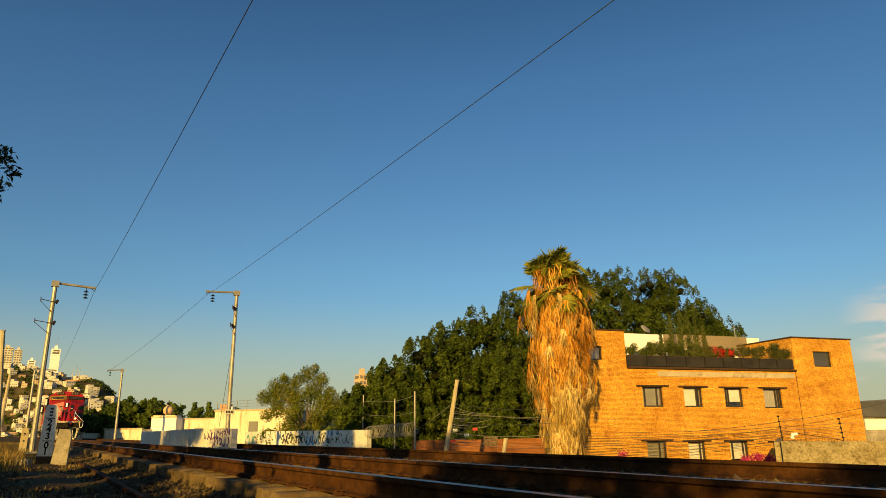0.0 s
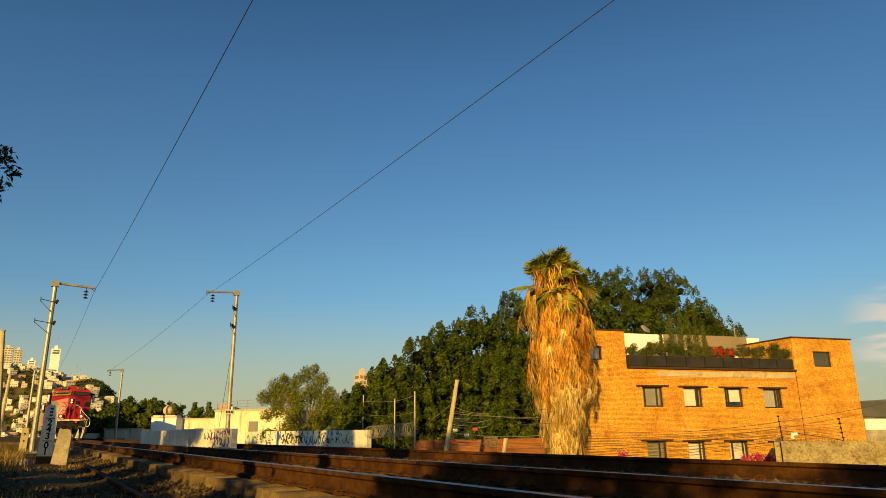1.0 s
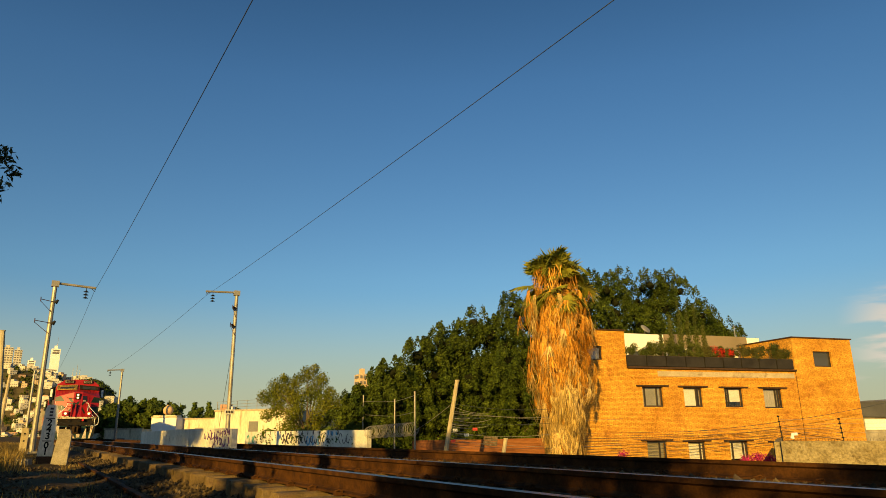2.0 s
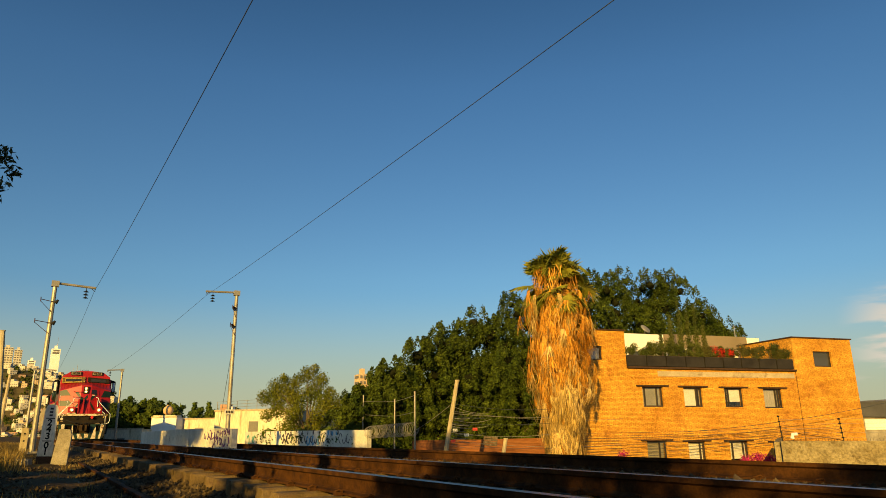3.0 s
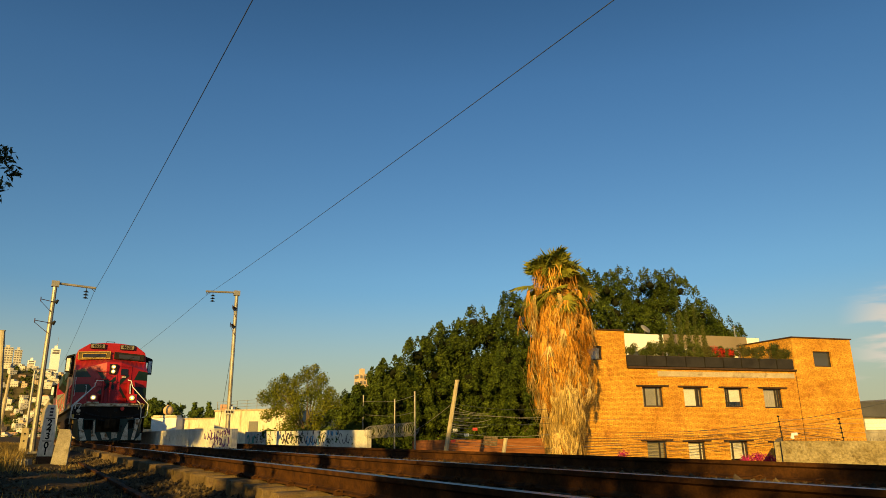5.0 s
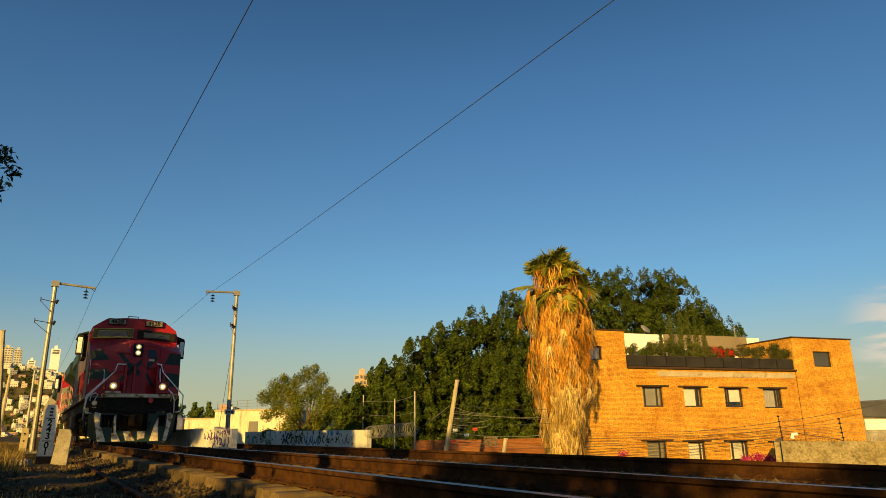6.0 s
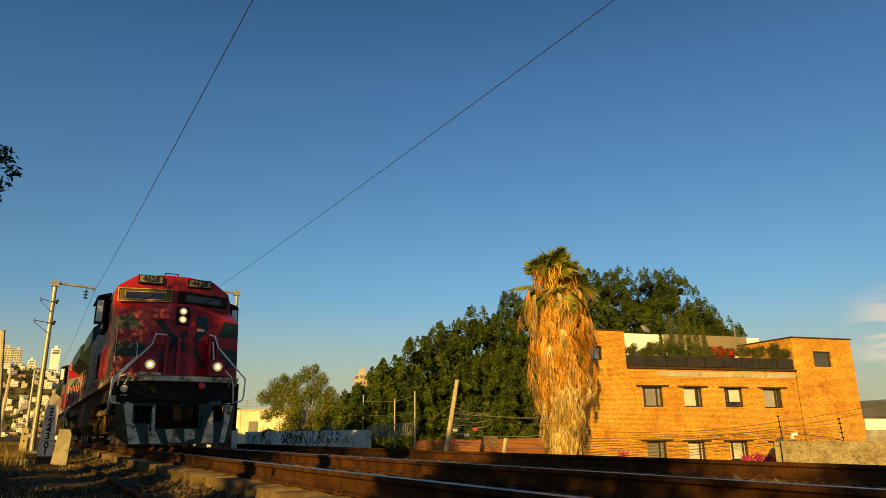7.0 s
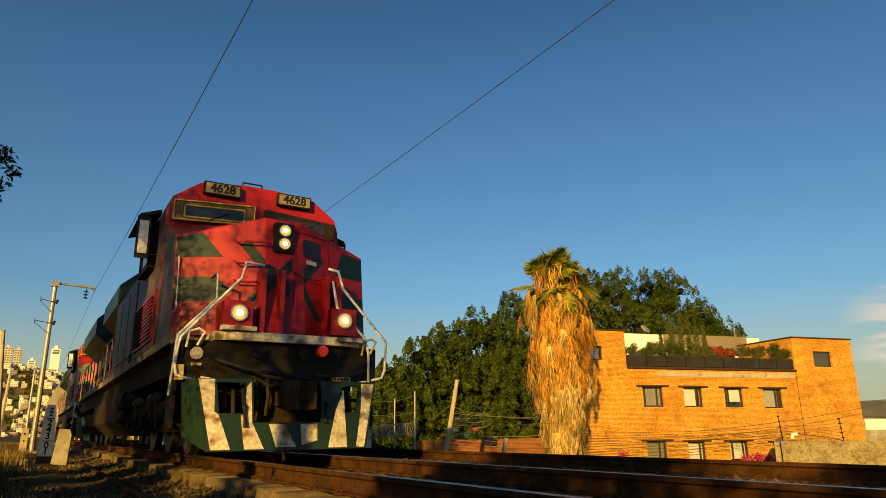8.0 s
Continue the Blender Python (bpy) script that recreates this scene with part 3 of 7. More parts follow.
def nose_y(x, z):
    """Depth of the nose's front at a height and a place across."""
    a = min(abs(x), 1.52)
    f = max(0.0, (a - 0.3) / 1.22)
    zt, yb, yt = 3.58 - 0.36 * f, 0.14 + 0.56 * f, 0.50 + 0.40 * f
    return yb + (yt - yb) * (z - 1.7) / (zt - 1.7)


def nose_patch(bm, outline, proud=0.008):
    """A thin painted or plated patch that follows the nose's front."""
    tmp = bmesh.new()
    tmp.faces.new([tmp.verts.new((x, 0, z)) for x, z in outline])
    bmesh.ops.triangulate(tmp, faces=tmp.faces[:])
    bmesh.ops.subdivide_edges(tmp, edges=tmp.edges[:], cuts=3, use_grid_fill=True)
    front = {q: bm.verts.new((q.co.x, nose_y(q.co.x, q.co.z) - proud, q.co.z)) for q in tmp.verts}
    for f in tmp.faces:
        bm.faces.new([front[q] for q in f.verts])
    for e in tmp.edges:
        if len(e.link_faces) == 1:
            p, q = e.verts
            bm.faces.new((front[p], front[q], bm.verts.new((q.co.x, nose_y(q.co.x, q.co.z) + 0.01, q.co.z)), bm.verts.new((p.co.x, nose_y(p.co.x, p.co.z) + 0.01, p.co.z))))
    tmp.free()
    bmesh.ops.recalc_face_normals(bm, faces=bm.faces)


def make_wheelset():
    bm = bmesh.new()
    for s in (-1, 1):
        prof = [(0.0, 0.66), (0.2, 0.66), (0.22, 0.72), (0.45, 0.70), (0.555, 0.70), (0.53, 0.735), (0.525, 0.82), (0.45, 0.83), (0.24, 0.78), (0.18, 0.88), (0.0, 0.88)]
        rings = []
        for r, x in prof:
            rings.append([bm.verts.new((s * x, r * math.cos(a), r * math.sin(a))) for a in (2 * math.pi * i / 24 for i in range(24))] if r else [bm.verts.new((s * x, 0, 0))])
        for ra, rb in zip(rings, rings[1:]):
            for i in range(24):
                q = [ra[i % len(ra)], ra[(i + 1) % len(ra)], rb[(i + 1) % len(rb)], rb[i % len(rb)]]
                q = list(dict.fromkeys(q))
                bm.faces.new(q)
    tube(bm, [(-0.7, 0, 0), (0.7, 0, 0)], 0.1, 10)
    bmesh.ops.recalc_face_normals(bm, faces=bm.faces)
    return finish("wheelset", bm, M_WHEEL)


WHEEL_MESH = make_wheelset()


def make_truck(loco, y):
    t = new("truck")
    t.parent = loco
    for s in (-1, 1):
        bm = bmesh.new()
        prism(bm, [(y - 2.45, 0.62), (y - 2.3, 0.86), (y - 0.9, 0.86), (y - 0.7, 0.98), (y + 0.7, 0.98), (y + 0.9, 0.86), (y + 2.3, 0.86), (y + 2.45, 0.62), (y + 2.1, 0.55), (y + 1.3, 0.62), (y + 0.5, 0.55), (y - 0.5, 0.55), (y - 1.3, 0.62), (y - 2.1, 0.55)], "x", s * 1.0, s * 1.2)
        part("side_frame", bm, M_TRUCK, t)
        for k in (-1.8, 0.0, 1.8):
            bm = bmesh.new()
            box(bm, min(s * 0.98, s * 1.28), max(s * 0.98, s * 1.28), y + k - 0.19, y + k + 0.19, 0.36, 0.72)
            tube(bm, [(s * 1.2, y + k, 0.53), (s * 1.34, y + k, 0.53)], 0.13, 10)
            part("axle_box", bm, M_TRUCK, t, bevel=0.02)
            for e in (-0.32, 0.32):
                bm = bmesh.new()
                tube(bm, [(s * 1.12 + 0.075 * math.cos(a), y + k + e + 0.075 * math.sin(a), 0.44 + 0.0055 * i) for i, a in enumerate([0.7 * q for q in range(46)])], 0.018, 5)
                part("spring", bm, M_GRIME, t)
        for k in (-0.95, 0.95):
            # the paler colour stands in for sun falling on the brake gear
            bm = bmesh.new()
            tube(bm, [(s * 1.28, y + k - 0.2, 0.95), (s * 1.28, y + k + 0.22, 0.92)], 0.085, 10)
            tube(bm, [(s * 1.28, y + k + 0.2, 0.92), (s * 1.25, y + k + 0.45, 0.6)], 0.035, 6)
            part("brake_cylinder", bm, M_SUNLIT, t, "brake cylinder with sunlight painted in as a paler colour")
    return t


def make_loco(m, label):
    L = thing("diesel_locomotive", label, "locomotive", m, group="train")
    # frame with the walkway edge
    bm = bmesh.new()
    box(bm, -1.35, 1.35, 0.35, 21.6, 1.18, 1.56)
    part("frame", bm, M_GRIME, L)
    bm = bmesh.new()
    box(bm, -1.53, 1.53, 0.62, 21.4, 1.56, 1.69)
    part("walkway", bm, M_WALKWAY, L, "weathered pale walkway edge", bevel=0.01)
    # nose: the front swells from side to side and leans back
    bm = bmesh.new()
    xs = [-1.52 + 1.22 * i / 6 for i in range(7)] + [0.3 + 1.22 * i / 6 for i in range(7)]
    grid = []
    for x in xs:
        zt = 3.58 - 0.36 * max(0.0, (abs(x) - 0.3) / 1.22)
        grid.append([bm.verts.new((x, nose_y(x, z), z)) for z in [1.69 + (zt - 1.69) * k / 6 for k in range(7)]])
    for ca, cb in zip(grid, grid[1:]):
        for k in range(6):
            bm.faces.new((ca[k], cb[k], cb[k + 1], ca[k + 1]))
    deck = [bm.verts.new((x, 2.1, 3.86 - 0.11 * max(0.0, (abs(x) - 0.3) / 1.22))) for x in xs]
    for i in range(len(xs) - 1):
        bm.faces.new((grid[i][6], grid[i + 1][6], deck[i + 1], deck[i]))
    foot = [bm.verts.new((s_ * 1.52, 2.1, 1.69)) for s_ in (-1, 1)]
    for col, f, d in ((grid[0], foot[0], deck[0]), (grid[-1], foot[1], deck[-1])):
        bm.faces.new(col + [d, f])
    bmesh.ops.recalc_face_normals(bm, faces=bm.faces)
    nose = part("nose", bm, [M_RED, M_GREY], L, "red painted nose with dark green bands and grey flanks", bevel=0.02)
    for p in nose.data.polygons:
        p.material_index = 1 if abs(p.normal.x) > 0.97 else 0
    for out in ([(-1.51, 2.88), (-0.88, 2.90), (-1.16, 3.29), (-1.51, 3.2)], [(-1.5, 2.2), (-0.98, 2.2), (-0.78, 2.36), (-0.95, 2.58), (-1.5, 2.56)],
                [(-0.66, 3.12), (-0.5, 3.17), (-0.3, 2.86), (-0.3, 2.62)], [(-0.3, 2.86), (-0.3, 2.62), (0.06, 2.3), (0.1, 2.5)],
                [(-0.62, 2.15), (-0.45, 2.12), (-0.3, 2.3), (-0.3, 2.52)], [(-0.3, 2.52), (-0.3, 2.3), (0.12, 2.74), (0.12, 2.95)],
                [(0.62, 1.98), (0.5, 1.96), (0.3, 2.30), (0.3, 2.52)], [(0.3, 2.52), (0.3, 2.78), (0.6, 3.08), (0.7, 3.0)],
                [(1.51, 2.80), (0.92, 2.80), (1.10, 3.24), (1.51, 3.19)], [(1.51, 2.0), (1.08, 2.0), (0.95, 2.3), (1.02, 2.50), (1.51, 2.46)]):
        bm = bmesh.new()
        nose_patch(bm, out, 0.006)
        part("green_band", bm, M_GREEN, nose, "dark green painted band")
    # nose door, headlights, grab irons and boxes
    bm = bmesh.new()
    for x in (0.15, 0.76):
        nose_patch(bm, [(x, 1.75), (x + 0.022, 1.75), (x + 0.022, 3.42), (x, 3.42)], 0.022)
    nose_patch(bm, [(0.15, 3.40), (0.78, 3.38), (0.78, 3.42), (0.15, 3.44)], 0.022)
    door = part("door", bm, M_RED, nose, "nose door edges")
    bm = bmesh.new()
    nose_patch(bm, [(0.33, 3.0), (0.60, 3.0), (0.62, 3.03), (0.62, 3.26), (0.60, 3.29), (0.33, 3.29), (0.31, 3.26), (0.31, 3.03)], 0.02)
    part("door_window", bm, M_CABGLASS, nose, "dark nose door window")
    bm = bmesh.new()
    nose_patch(bm, [(0.36, 2.88), (0.55, 2.88), (0.55, 2.95), (0.36, 2.95)], 0.012)
    part("notice_plate", bm, M_SILVER, nose)
    for z in (3.13, 2.78, 2.48):
        bm = bmesh.new()
        y0 = nose_y(-0.5, z) + 0.02
        tube(bm, [(-0.72, y0 + 0.1, z + 0.06), (-0.72, y0 - 0.06, z), (-0.28, y0 - 0.24, z), (-0.28, y0, z + 0.05)], 0.017, 6)
        part("grab_iron", bm, M_RED, nose)
    for x0, x1, zt in ((-0.42, -0.34, 2.66), (-0.14, -0.07, 2.66), (0.86, 0.94, 2.72), (0.64, 0.70, 2.70)):
        bm = bmesh.new()
        box(bm, x0, x1, nose_y((x0 + x1) / 2, 1.72) - 0.10, nose_y((x0 + x1) / 2, 2.7) + 0.05, 1.72, zt)
        part("step_rail", bm, M_RED, nose, bevel=0.01)
    bm = bmesh.new()
    yb, yt = nose_y(-1.47, 2.05), nose_y(-1.47, 2.92)
    tube(bm, [(-1.47, yb + 0.03, 2.03), (-1.47, yb - 0.06, 2.08), (-1.47, yt - 0.06, 2.86), (-1.47, yt + 0.03, 2.91)], 0.013, 6)
    part("corner_grab_iron", bm, M_WHITE, nose, "white vertical grab iron")
    bm = bmesh.new()
    tube(bm, [(0.12 + 0.66 * k / 8, nose_y(0.45, 2.7) - 0.12, 2.70 - 0.09 * math.sin(math.pi * k / 8)) for k in range(9)], 0.008, 5)
    part("safety_chain", bm, M_TRUCK, nose, "slack dark safety chain")
    bm = bmesh.new()
    box(bm, -1.51, -1.40, 0.02, 0.05, 1.02, 1.22)
    part("warning_plate", bm, M_GASKET, L, "small faded yellow plate", bevel=0.004)
    bm = bmesh.new()
    y0 = nose_y(0, 3.25)
    box(bm, -0.18, 0.12, y0 - 0.10, y0 + 0.15, 3.02, 3.48)
    lamp_box = part("headlight_housing", bm, M_BLACK, L, "black headlight housing", bevel=0.02)
    for z in (3.355, 3.145):
        bm = bmesh.new()
        disc(bm, (-0.03, z), 0.098, y0 - 0.135, y0 - 0.10)
        part("bezel", bm, M_REFLECT, lamp_box, bevel=0.006)
        bm = bmesh.new()
        disc(bm, (-0.03, z), 0.082, y0 - 0.142, y0 - 0.13)
        part("lens", bm, M_LAMP, lamp_box, "lit headlight lens")
        bm = bmesh.new()
        disc(bm, (-0.03, z), 0.034, y0 - 0.15, y0 - 0.14, 12)
        part("bulb", bm, M_BULB, lamp_box, "glowing bulb")
    for x in (-0.75, 0.83):
        bm = bmesh.new()
        yy = nose_y(x, 1.95)
        box(bm, x - 0.2, x + 0.2, -0.06, yy + 0.05, 1.73, 2.13)
        dl = part("ditch_light", bm, M_RED, L, "red ditch light housing", bevel=0.03)
        bm = bmesh.new()
        disc(bm, (x, 1.95), 0.125, -0.10, -0.055)
        part("bezel", bm, M_REFLECT, dl, bevel=0.008)
        bm = bmesh.new()
        disc(bm, (x, 1.95), 0.10, -0.112, -0.095)
        part("lens", bm, M_LAMP, dl, "lit ditch light lens")
        bm = bmesh.new()
        disc(bm, (x, 1.95), 0.046, -0.12, -0.11, 12)
        part("bulb", bm, M_BULB, dl, "glowing bulb")
    # cab
    bm = bmesh.new()
    prism(bm, [(-1.54, 1.69), (1.54, 1.69), (1.54, 3.98), (1.46, 4.24), (1.02, 4.56), (0.30, 4.64), (-0.30, 4.64), (-1.02, 4.56), (-1.46, 4.24), (-1.54, 3.98)], "y", 2.0, 4.7)
    for v in bm.verts:
        if v.co.y < 3 and v.co.z > 3.6:
            v.co.y += 0.06
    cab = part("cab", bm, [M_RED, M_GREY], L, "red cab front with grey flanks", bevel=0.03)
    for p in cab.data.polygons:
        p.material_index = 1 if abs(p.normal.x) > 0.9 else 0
    for s in (-1, 1):
        bm = bmesh.new()
        xa, xb = (-1.44, -0.09) if s < 0 else (0.09, 1.44)
        o = [(xa, 3.80), (xb, 3.88), (xb, 4.22), (xa, 4.14)] if s < 0 else [(xa, 3.88), (xb, 3.80), (xb, 4.12), (xa, 4.22)]
        prism(bm, o, "y", 1.955, 2.08)
        ws = part("windshield", bm, M_OLIVE if s < 0 else M_GRIME, L, "olive windshield surround" if s < 0 else "dark windshield surround", bevel=0.03)
        bm = bmesh.new()
        cxm, czm = (xa + xb) / 2, 4.01
        prism(bm, [(cxm + (x - cxm) * 0.70, czm + (z - czm) * 0.55 - 0.02) for x, z in o], "y", 1.942, 1.953)
        part("pane", bm, M_CABGLASS, ws, "dark cab glass")
        if s < 0:
            for k1, k2 in ((1.0, 1.0), (0.74, 0.62)):
                bm = bmesh.new()
                q = [(cxm + (x - cxm) * k1, 1.945, czm + (z - czm) * k2 - (0.02 if k1 < 1 else 0)) for x, z in o]
                tube(bm, q + [q[0]], 0.021, 6)
                part("gasket", bm, M_GASKET, ws, "yellowed rubber gasket")
        bm = bmesh.new()
        tube(bm, [(cxm - 0.1, 1.93, 3.85), (cxm + 0.22, 1.925, 4.02)], 0.012, 5)
        part("wiper", bm, M_BLACK, ws)
        nx = -0.665 if s < 0 else 0.63
        bm = bmesh.new()
        box(bm, nx - 0.315, nx + 0.315, 1.955, 2.2, 4.345, 4.57)
        nb = part("number_board", bm, M_GRIME, L, "number board with black digits", bevel=0.02)
        bm = bmesh.new()
        box(bm, nx - 0.29, nx + 0.29, 1.947, 1.955, 4.365, 4.545)
        part("board_face", bm, M_BOARD, nb, bevel=0.003)
        lettering("digits", "4628", 0.215, pose(nx, 1.944, 4.455, 90, 0, 0), nb, M_BLACKINK)
    bm = bmesh.new()
    for x in (-0.3, 0.05):
        tube(bm, [(x, 2.1, 4.55), (x, 2.1, 4.70)], 0.014, 6)
    tube(bm, [(-0.3, 2.1, 4.70), (0.05, 2.1, 4.70)], 0.014, 6)
    part("roof_rail", bm, M_BLACK, L)
    for s in (-1, 1):
        bm = bmesh.new()
        box(bm, s * 1.60 - 0.06, s * 1.60 + 0.06, 2.75, 3.95, 3.12, 3.96)
        w = part("side_window", bm, M_GRIME, L, "cab side window", bevel=0.02)
        bm = bmesh.new()
        box(bm, s * 1.60 - 0.07, s * 1.60 + 0.07, 2.85, 3.32, 3.2, 3.88)
        part("pane", bm, M_CABGLASS, w)
        bm = bmesh.new()
        prism(bm, [(s * 1.54, 4.12), (s * 1.88, 4.0), (s * 1.90, 3.94), (s * 1.54, 4.04)], "y", 2.55, 4.1)
        part("awning", bm, M_BLACK, L)
        bm = bmesh.new()
        box(bm, s * 1.80 - 0.11, s * 1.80 + 0.11, 2.55, 2.59, 3.22, 3.96)
        tube(bm, [(s * 1.54, 2.6, 3.3), (s * 1.72, 2.57, 3.3)], 0.015, 5)
        wd = part("wind_deflector", bm, M_BLACK, L, "dark wind deflector beside the cab window")
        # white paint stands in for the sun reflected in the deflector glass
        bm = bmesh.new()
        box(bm, s * 1.80 - 0.075, s * 1.80 + 0.075, 2.542, 2.549, 3.30, 3.88)
        part("pane", bm, M_WHITE, wd, "deflector pane painted white in place of its sun reflection")
        # grilles under the cab
        bm = bmesh.new()
        box(bm, s * 1.55 - 0.02, s * 1.55 + 0.02, 2.15, 4.45, 1.80, 2.62)
        g = part("grille", bm, M_RED, L, "red louvred grille")
        for k in range(2):
            bm = bmesh.new()
            for j in range(11):
                box(bm, s * 1.585 - 0.018, s * 1.585 + 0.018, 2.25 + 1.12 * k, 3.22 + 1.12 * k, 1.86 + 0.065 * j, 1.89 + 0.065 * j)
            part("louvre", bm, M_RED if k == 0 else M_GRIME, g)
        # equipment doors along the body
        for k in range(12):
            bm = bmesh.new()
            y0 = 8.9 + 1.02 * k
            box(bm, s * 0.96 - 0.03, s * 0.96 + 0.03, y0, y0 + 0.94, 1.8, 3.3)
            d = part("equipment_door", bm, (M_GREY, M_RED)[k % 4 == 1], L, bevel=0.01)
            bm = bmesh.new()
            box(bm, s * 1.0 - 0.03, s * 1.0 + 0.03, y0 + 0.75, y0 + 0.82, 2.4, 2.65)
            part("latch", bm, M_GRIME, d)
    # body behind the cab
    bm = bmesh.new()
    prism(bm, [(-1.50, 1.69), (1.50, 1.69), (1.50, 3.45), (1.25, 3.75), (-1.25, 3.75), (-1.50, 3.45)], "y", 4.7, 8.8)
    part("electrical_cabinet", bm, M_GREY, L, "grey equipment cabinet behind the cab", bevel=0.03)
    for k in range(3):
        for s in (-1, 1):
            bm = bmesh.new()
            box(bm, s * 1.51 - 0.02, s * 1.51 + 0.02, 5.0 + 1.25 * k, 6.1 + 1.25 * k, 1.85, 3.3)
            part("cabinet_door", bm, M_GREY, L, bevel=0.01)
    bm = bmesh.new()
    prism(bm, [(-0.94, 1.69), (0.94, 1.69), (0.94, 3.5), (0.7, 3.9), (-0.7, 3.9), (-0.94, 3.5)], "y", 8.8, 21.2)
    part("engine_hood", bm, M_GREY, L, "grey engine hood")
    for y0, y1, top, ins in ((9.2, 13.2, 4.45, 1.50), (15.2, 21.0, 4.55, 1.55)):
        bm = bmesh.new()
        prism(bm, [(-1.0, 3.1), (1.0, 3.1), (ins, 3.55), (ins, 4.05), (1.05, top), (-1.05, top), (-ins, 4.05), (-ins, 3.55)], "y", y0, y1)
        part("radiator_box", bm, M_GREEN, L, "dark green overhanging radiator box", bevel=0.03)
    # underside
    bm = bmesh.new()
    prism(bm, [(-1.38, 1.18), (-1.38, 0.62), (-1.05, 0.30), (1.05, 0.30), (1.38, 0.62), (1.38, 1.18)], "y", 7.6, 14.2)
    part("fuel_tank", bm, M_TRUCK, L, "dusty fuel tank", bevel=0.04)
    for s in (-1, 1):
        for z, r, y0, y1 in ((1.05, 0.17, 6.4, 7.5), (0.72, 0.12, 6.6, 7.5)):
            bm = bmesh.new()
            tube(bm, [(s * 1.3, y0, z), (s * 1.3, y1, z)], r, 12)
            part("air_reservoir", bm, M_TRUCK, L)
    for y in (4.2, 17.6):
        make_truck(L, y)
    wheels = []
    for y in (2.4, 4.2, 6.0, 15.8, 17.6, 19.4):
        w = new("wheelset", WHEEL_MESH)
        w.parent = L
        w.location = (0, y, 0.525)
        wheels.append(w)
    # front end: buffer beam, anticlimber, hoses
    bm = bmesh.new()
    box(bm, -1.42, 1.42, 0.06, 0.36, 1.0, 1.56)
    part("buffer_beam", bm, M_GRIME, L, "grimy black buffer beam", bevel=0.02)
    # added black sheet in place of the darkness behind the plough's openings
    bm = bmesh.new()
    box(bm, -1.12, 1.12, 0.30, 0.36, 0.32, 0.995)
    part("end_plate", bm, M_GRIME, L, "black sheet added to darken the openings of the plough")
    bm = bmesh.new()
    prism(bm, [(-1.04, 0.62), (-1.04, 0.06), (-0.80, -0.06), (0.80, -0.06), (1.14, 0.06), (1.14, 0.62)], "z", 1.57, 1.70)
    part("front_platform", bm, M_SILVER, L, "dirty white front platform edge", bevel=0.012)
    for x0, x1, z in ((-0.98, -0.5, 1.735), (0.72, 1.12, 1.66)):
        bm = bmesh.new()
        box(bm, x0, x1, -0.13, 0.0, z - 0.03, z + 0.03)
        part("tread_plate", bm, M_SILVER, L)
    for x, z in ((-0.42, 1.42), (0.24, 1.42)):
        bm = bmesh.new()
        disc(bm, (x, z), 0.085, -0.02, 0.07)
        box(bm, x - 0.09, x + 0.09, -0.03, 0.0, z + 0.01, z + 0.05)
        part("cable_socket", bm, M_BLACK, L)
    bm = bmesh.new()
    disc(bm, (0.48, 1.47), 0.085, -0.16, -0.03, 16)
    part("marker_cap", bm, M_REDLAMP, L, "bright red cap", bevel=0.02)
    bm = bmesh.new()
    disc(bm, (-1.25, 1.38), 0.085, 0.035, 0.07, 16)
    box(bm, -1.31, -1.18, 0.035, 0.07, 1.21, 1.25)
    part("badge", bm, M_SILVER, L, "round pale badge")
    bm = bmesh.new()
    box(bm, 0.70, 0.98, -0.015, 0.06, 1.05, 1.115)
    np_ = part("data_plate", bm, M_SILVER, L, "small pale data plate")
    bm = bmesh.new()
    for i in range(5):
        box(bm, 0.72 + 0.05 * i, 0.75 + 0.05 * i, -0.02, -0.015, 1.065, 1.10)
    part("marks", bm, M_BLACKINK, np_)
    for x, z0, z1, r in ((-0.58, 0.5, 1.0, 0.03), (-0.47, 0.5, 1.05, 0.022), (0.36, 0.5, 1.05, 0.03), (0.27, 0.52, 1.0, 0.02), (-0.3, 0.55, 1.05, 0.025), (-0.88, 0.3, 0.95, 0.035), (-0.76, 0.3, 0.9, 0.03), (0.84, 0.3, 0.95, 0.035), (0.93, 0.35, 0.9, 0.025)):
        bm = bmesh.new()
        tube(bm, [(x, -0.08, z1), (x + 0.01, -0.12, (z0 + z1) / 2), (x - 0.01, -0.10, z0)], r, 8)
        part("brake_pipe", bm, M_TRUCK, L)
    bm = bmesh.new()
    box(bm, -0.56, 0.45, 0.0, 0.08, 0.45, 1.05)
    part("drawbar_pocket", bm, M_TRUCK, L, "rusty brown drawbar pocket")
    for pts in ([(-1.0, 0.0, 1.3), (-0.6, -0.22, 1.16), (0.0, -0.28, 1.08), (0.45, -0.2, 1.05)], [(1.2, 0.0, 1.22), (0.9, -0.2, 1.14), (0.5, -0.26, 1.10), (0.2, -0.2, 1.12)], [(-0.5, 0.0, 1.1), (-0.3, -0.2, 0.95), (0.1, -0.25, 0.98), (0.3, -0.1, 1.08)], [(0.52, 0.0, 1.0), (0.5, -0.3, 0.7), (0.47, -0.36, 0.45)], [(-0.62, 0.0, 0.98), (-0.66, -0.33, 0.66), (-0.64, -0.36, 0.4)]):
        bm = bmesh.new()
        tube(bm, pts, 0.03, 8)
        part("air_hose", bm, M_BLACK, L)
    bm = bmesh.new()
    box(bm, -0.16, 0.16, -0.45, 0.3, 0.68, 0.98)
    prism(bm, [(-0.2, -0.45), (-0.22, -0.68), (-0.05, -0.72), (-0.02, -0.56), (0.08, -0.56), (0.2, -0.7), (0.22, -0.45)], "z", 0.62, 1.0)
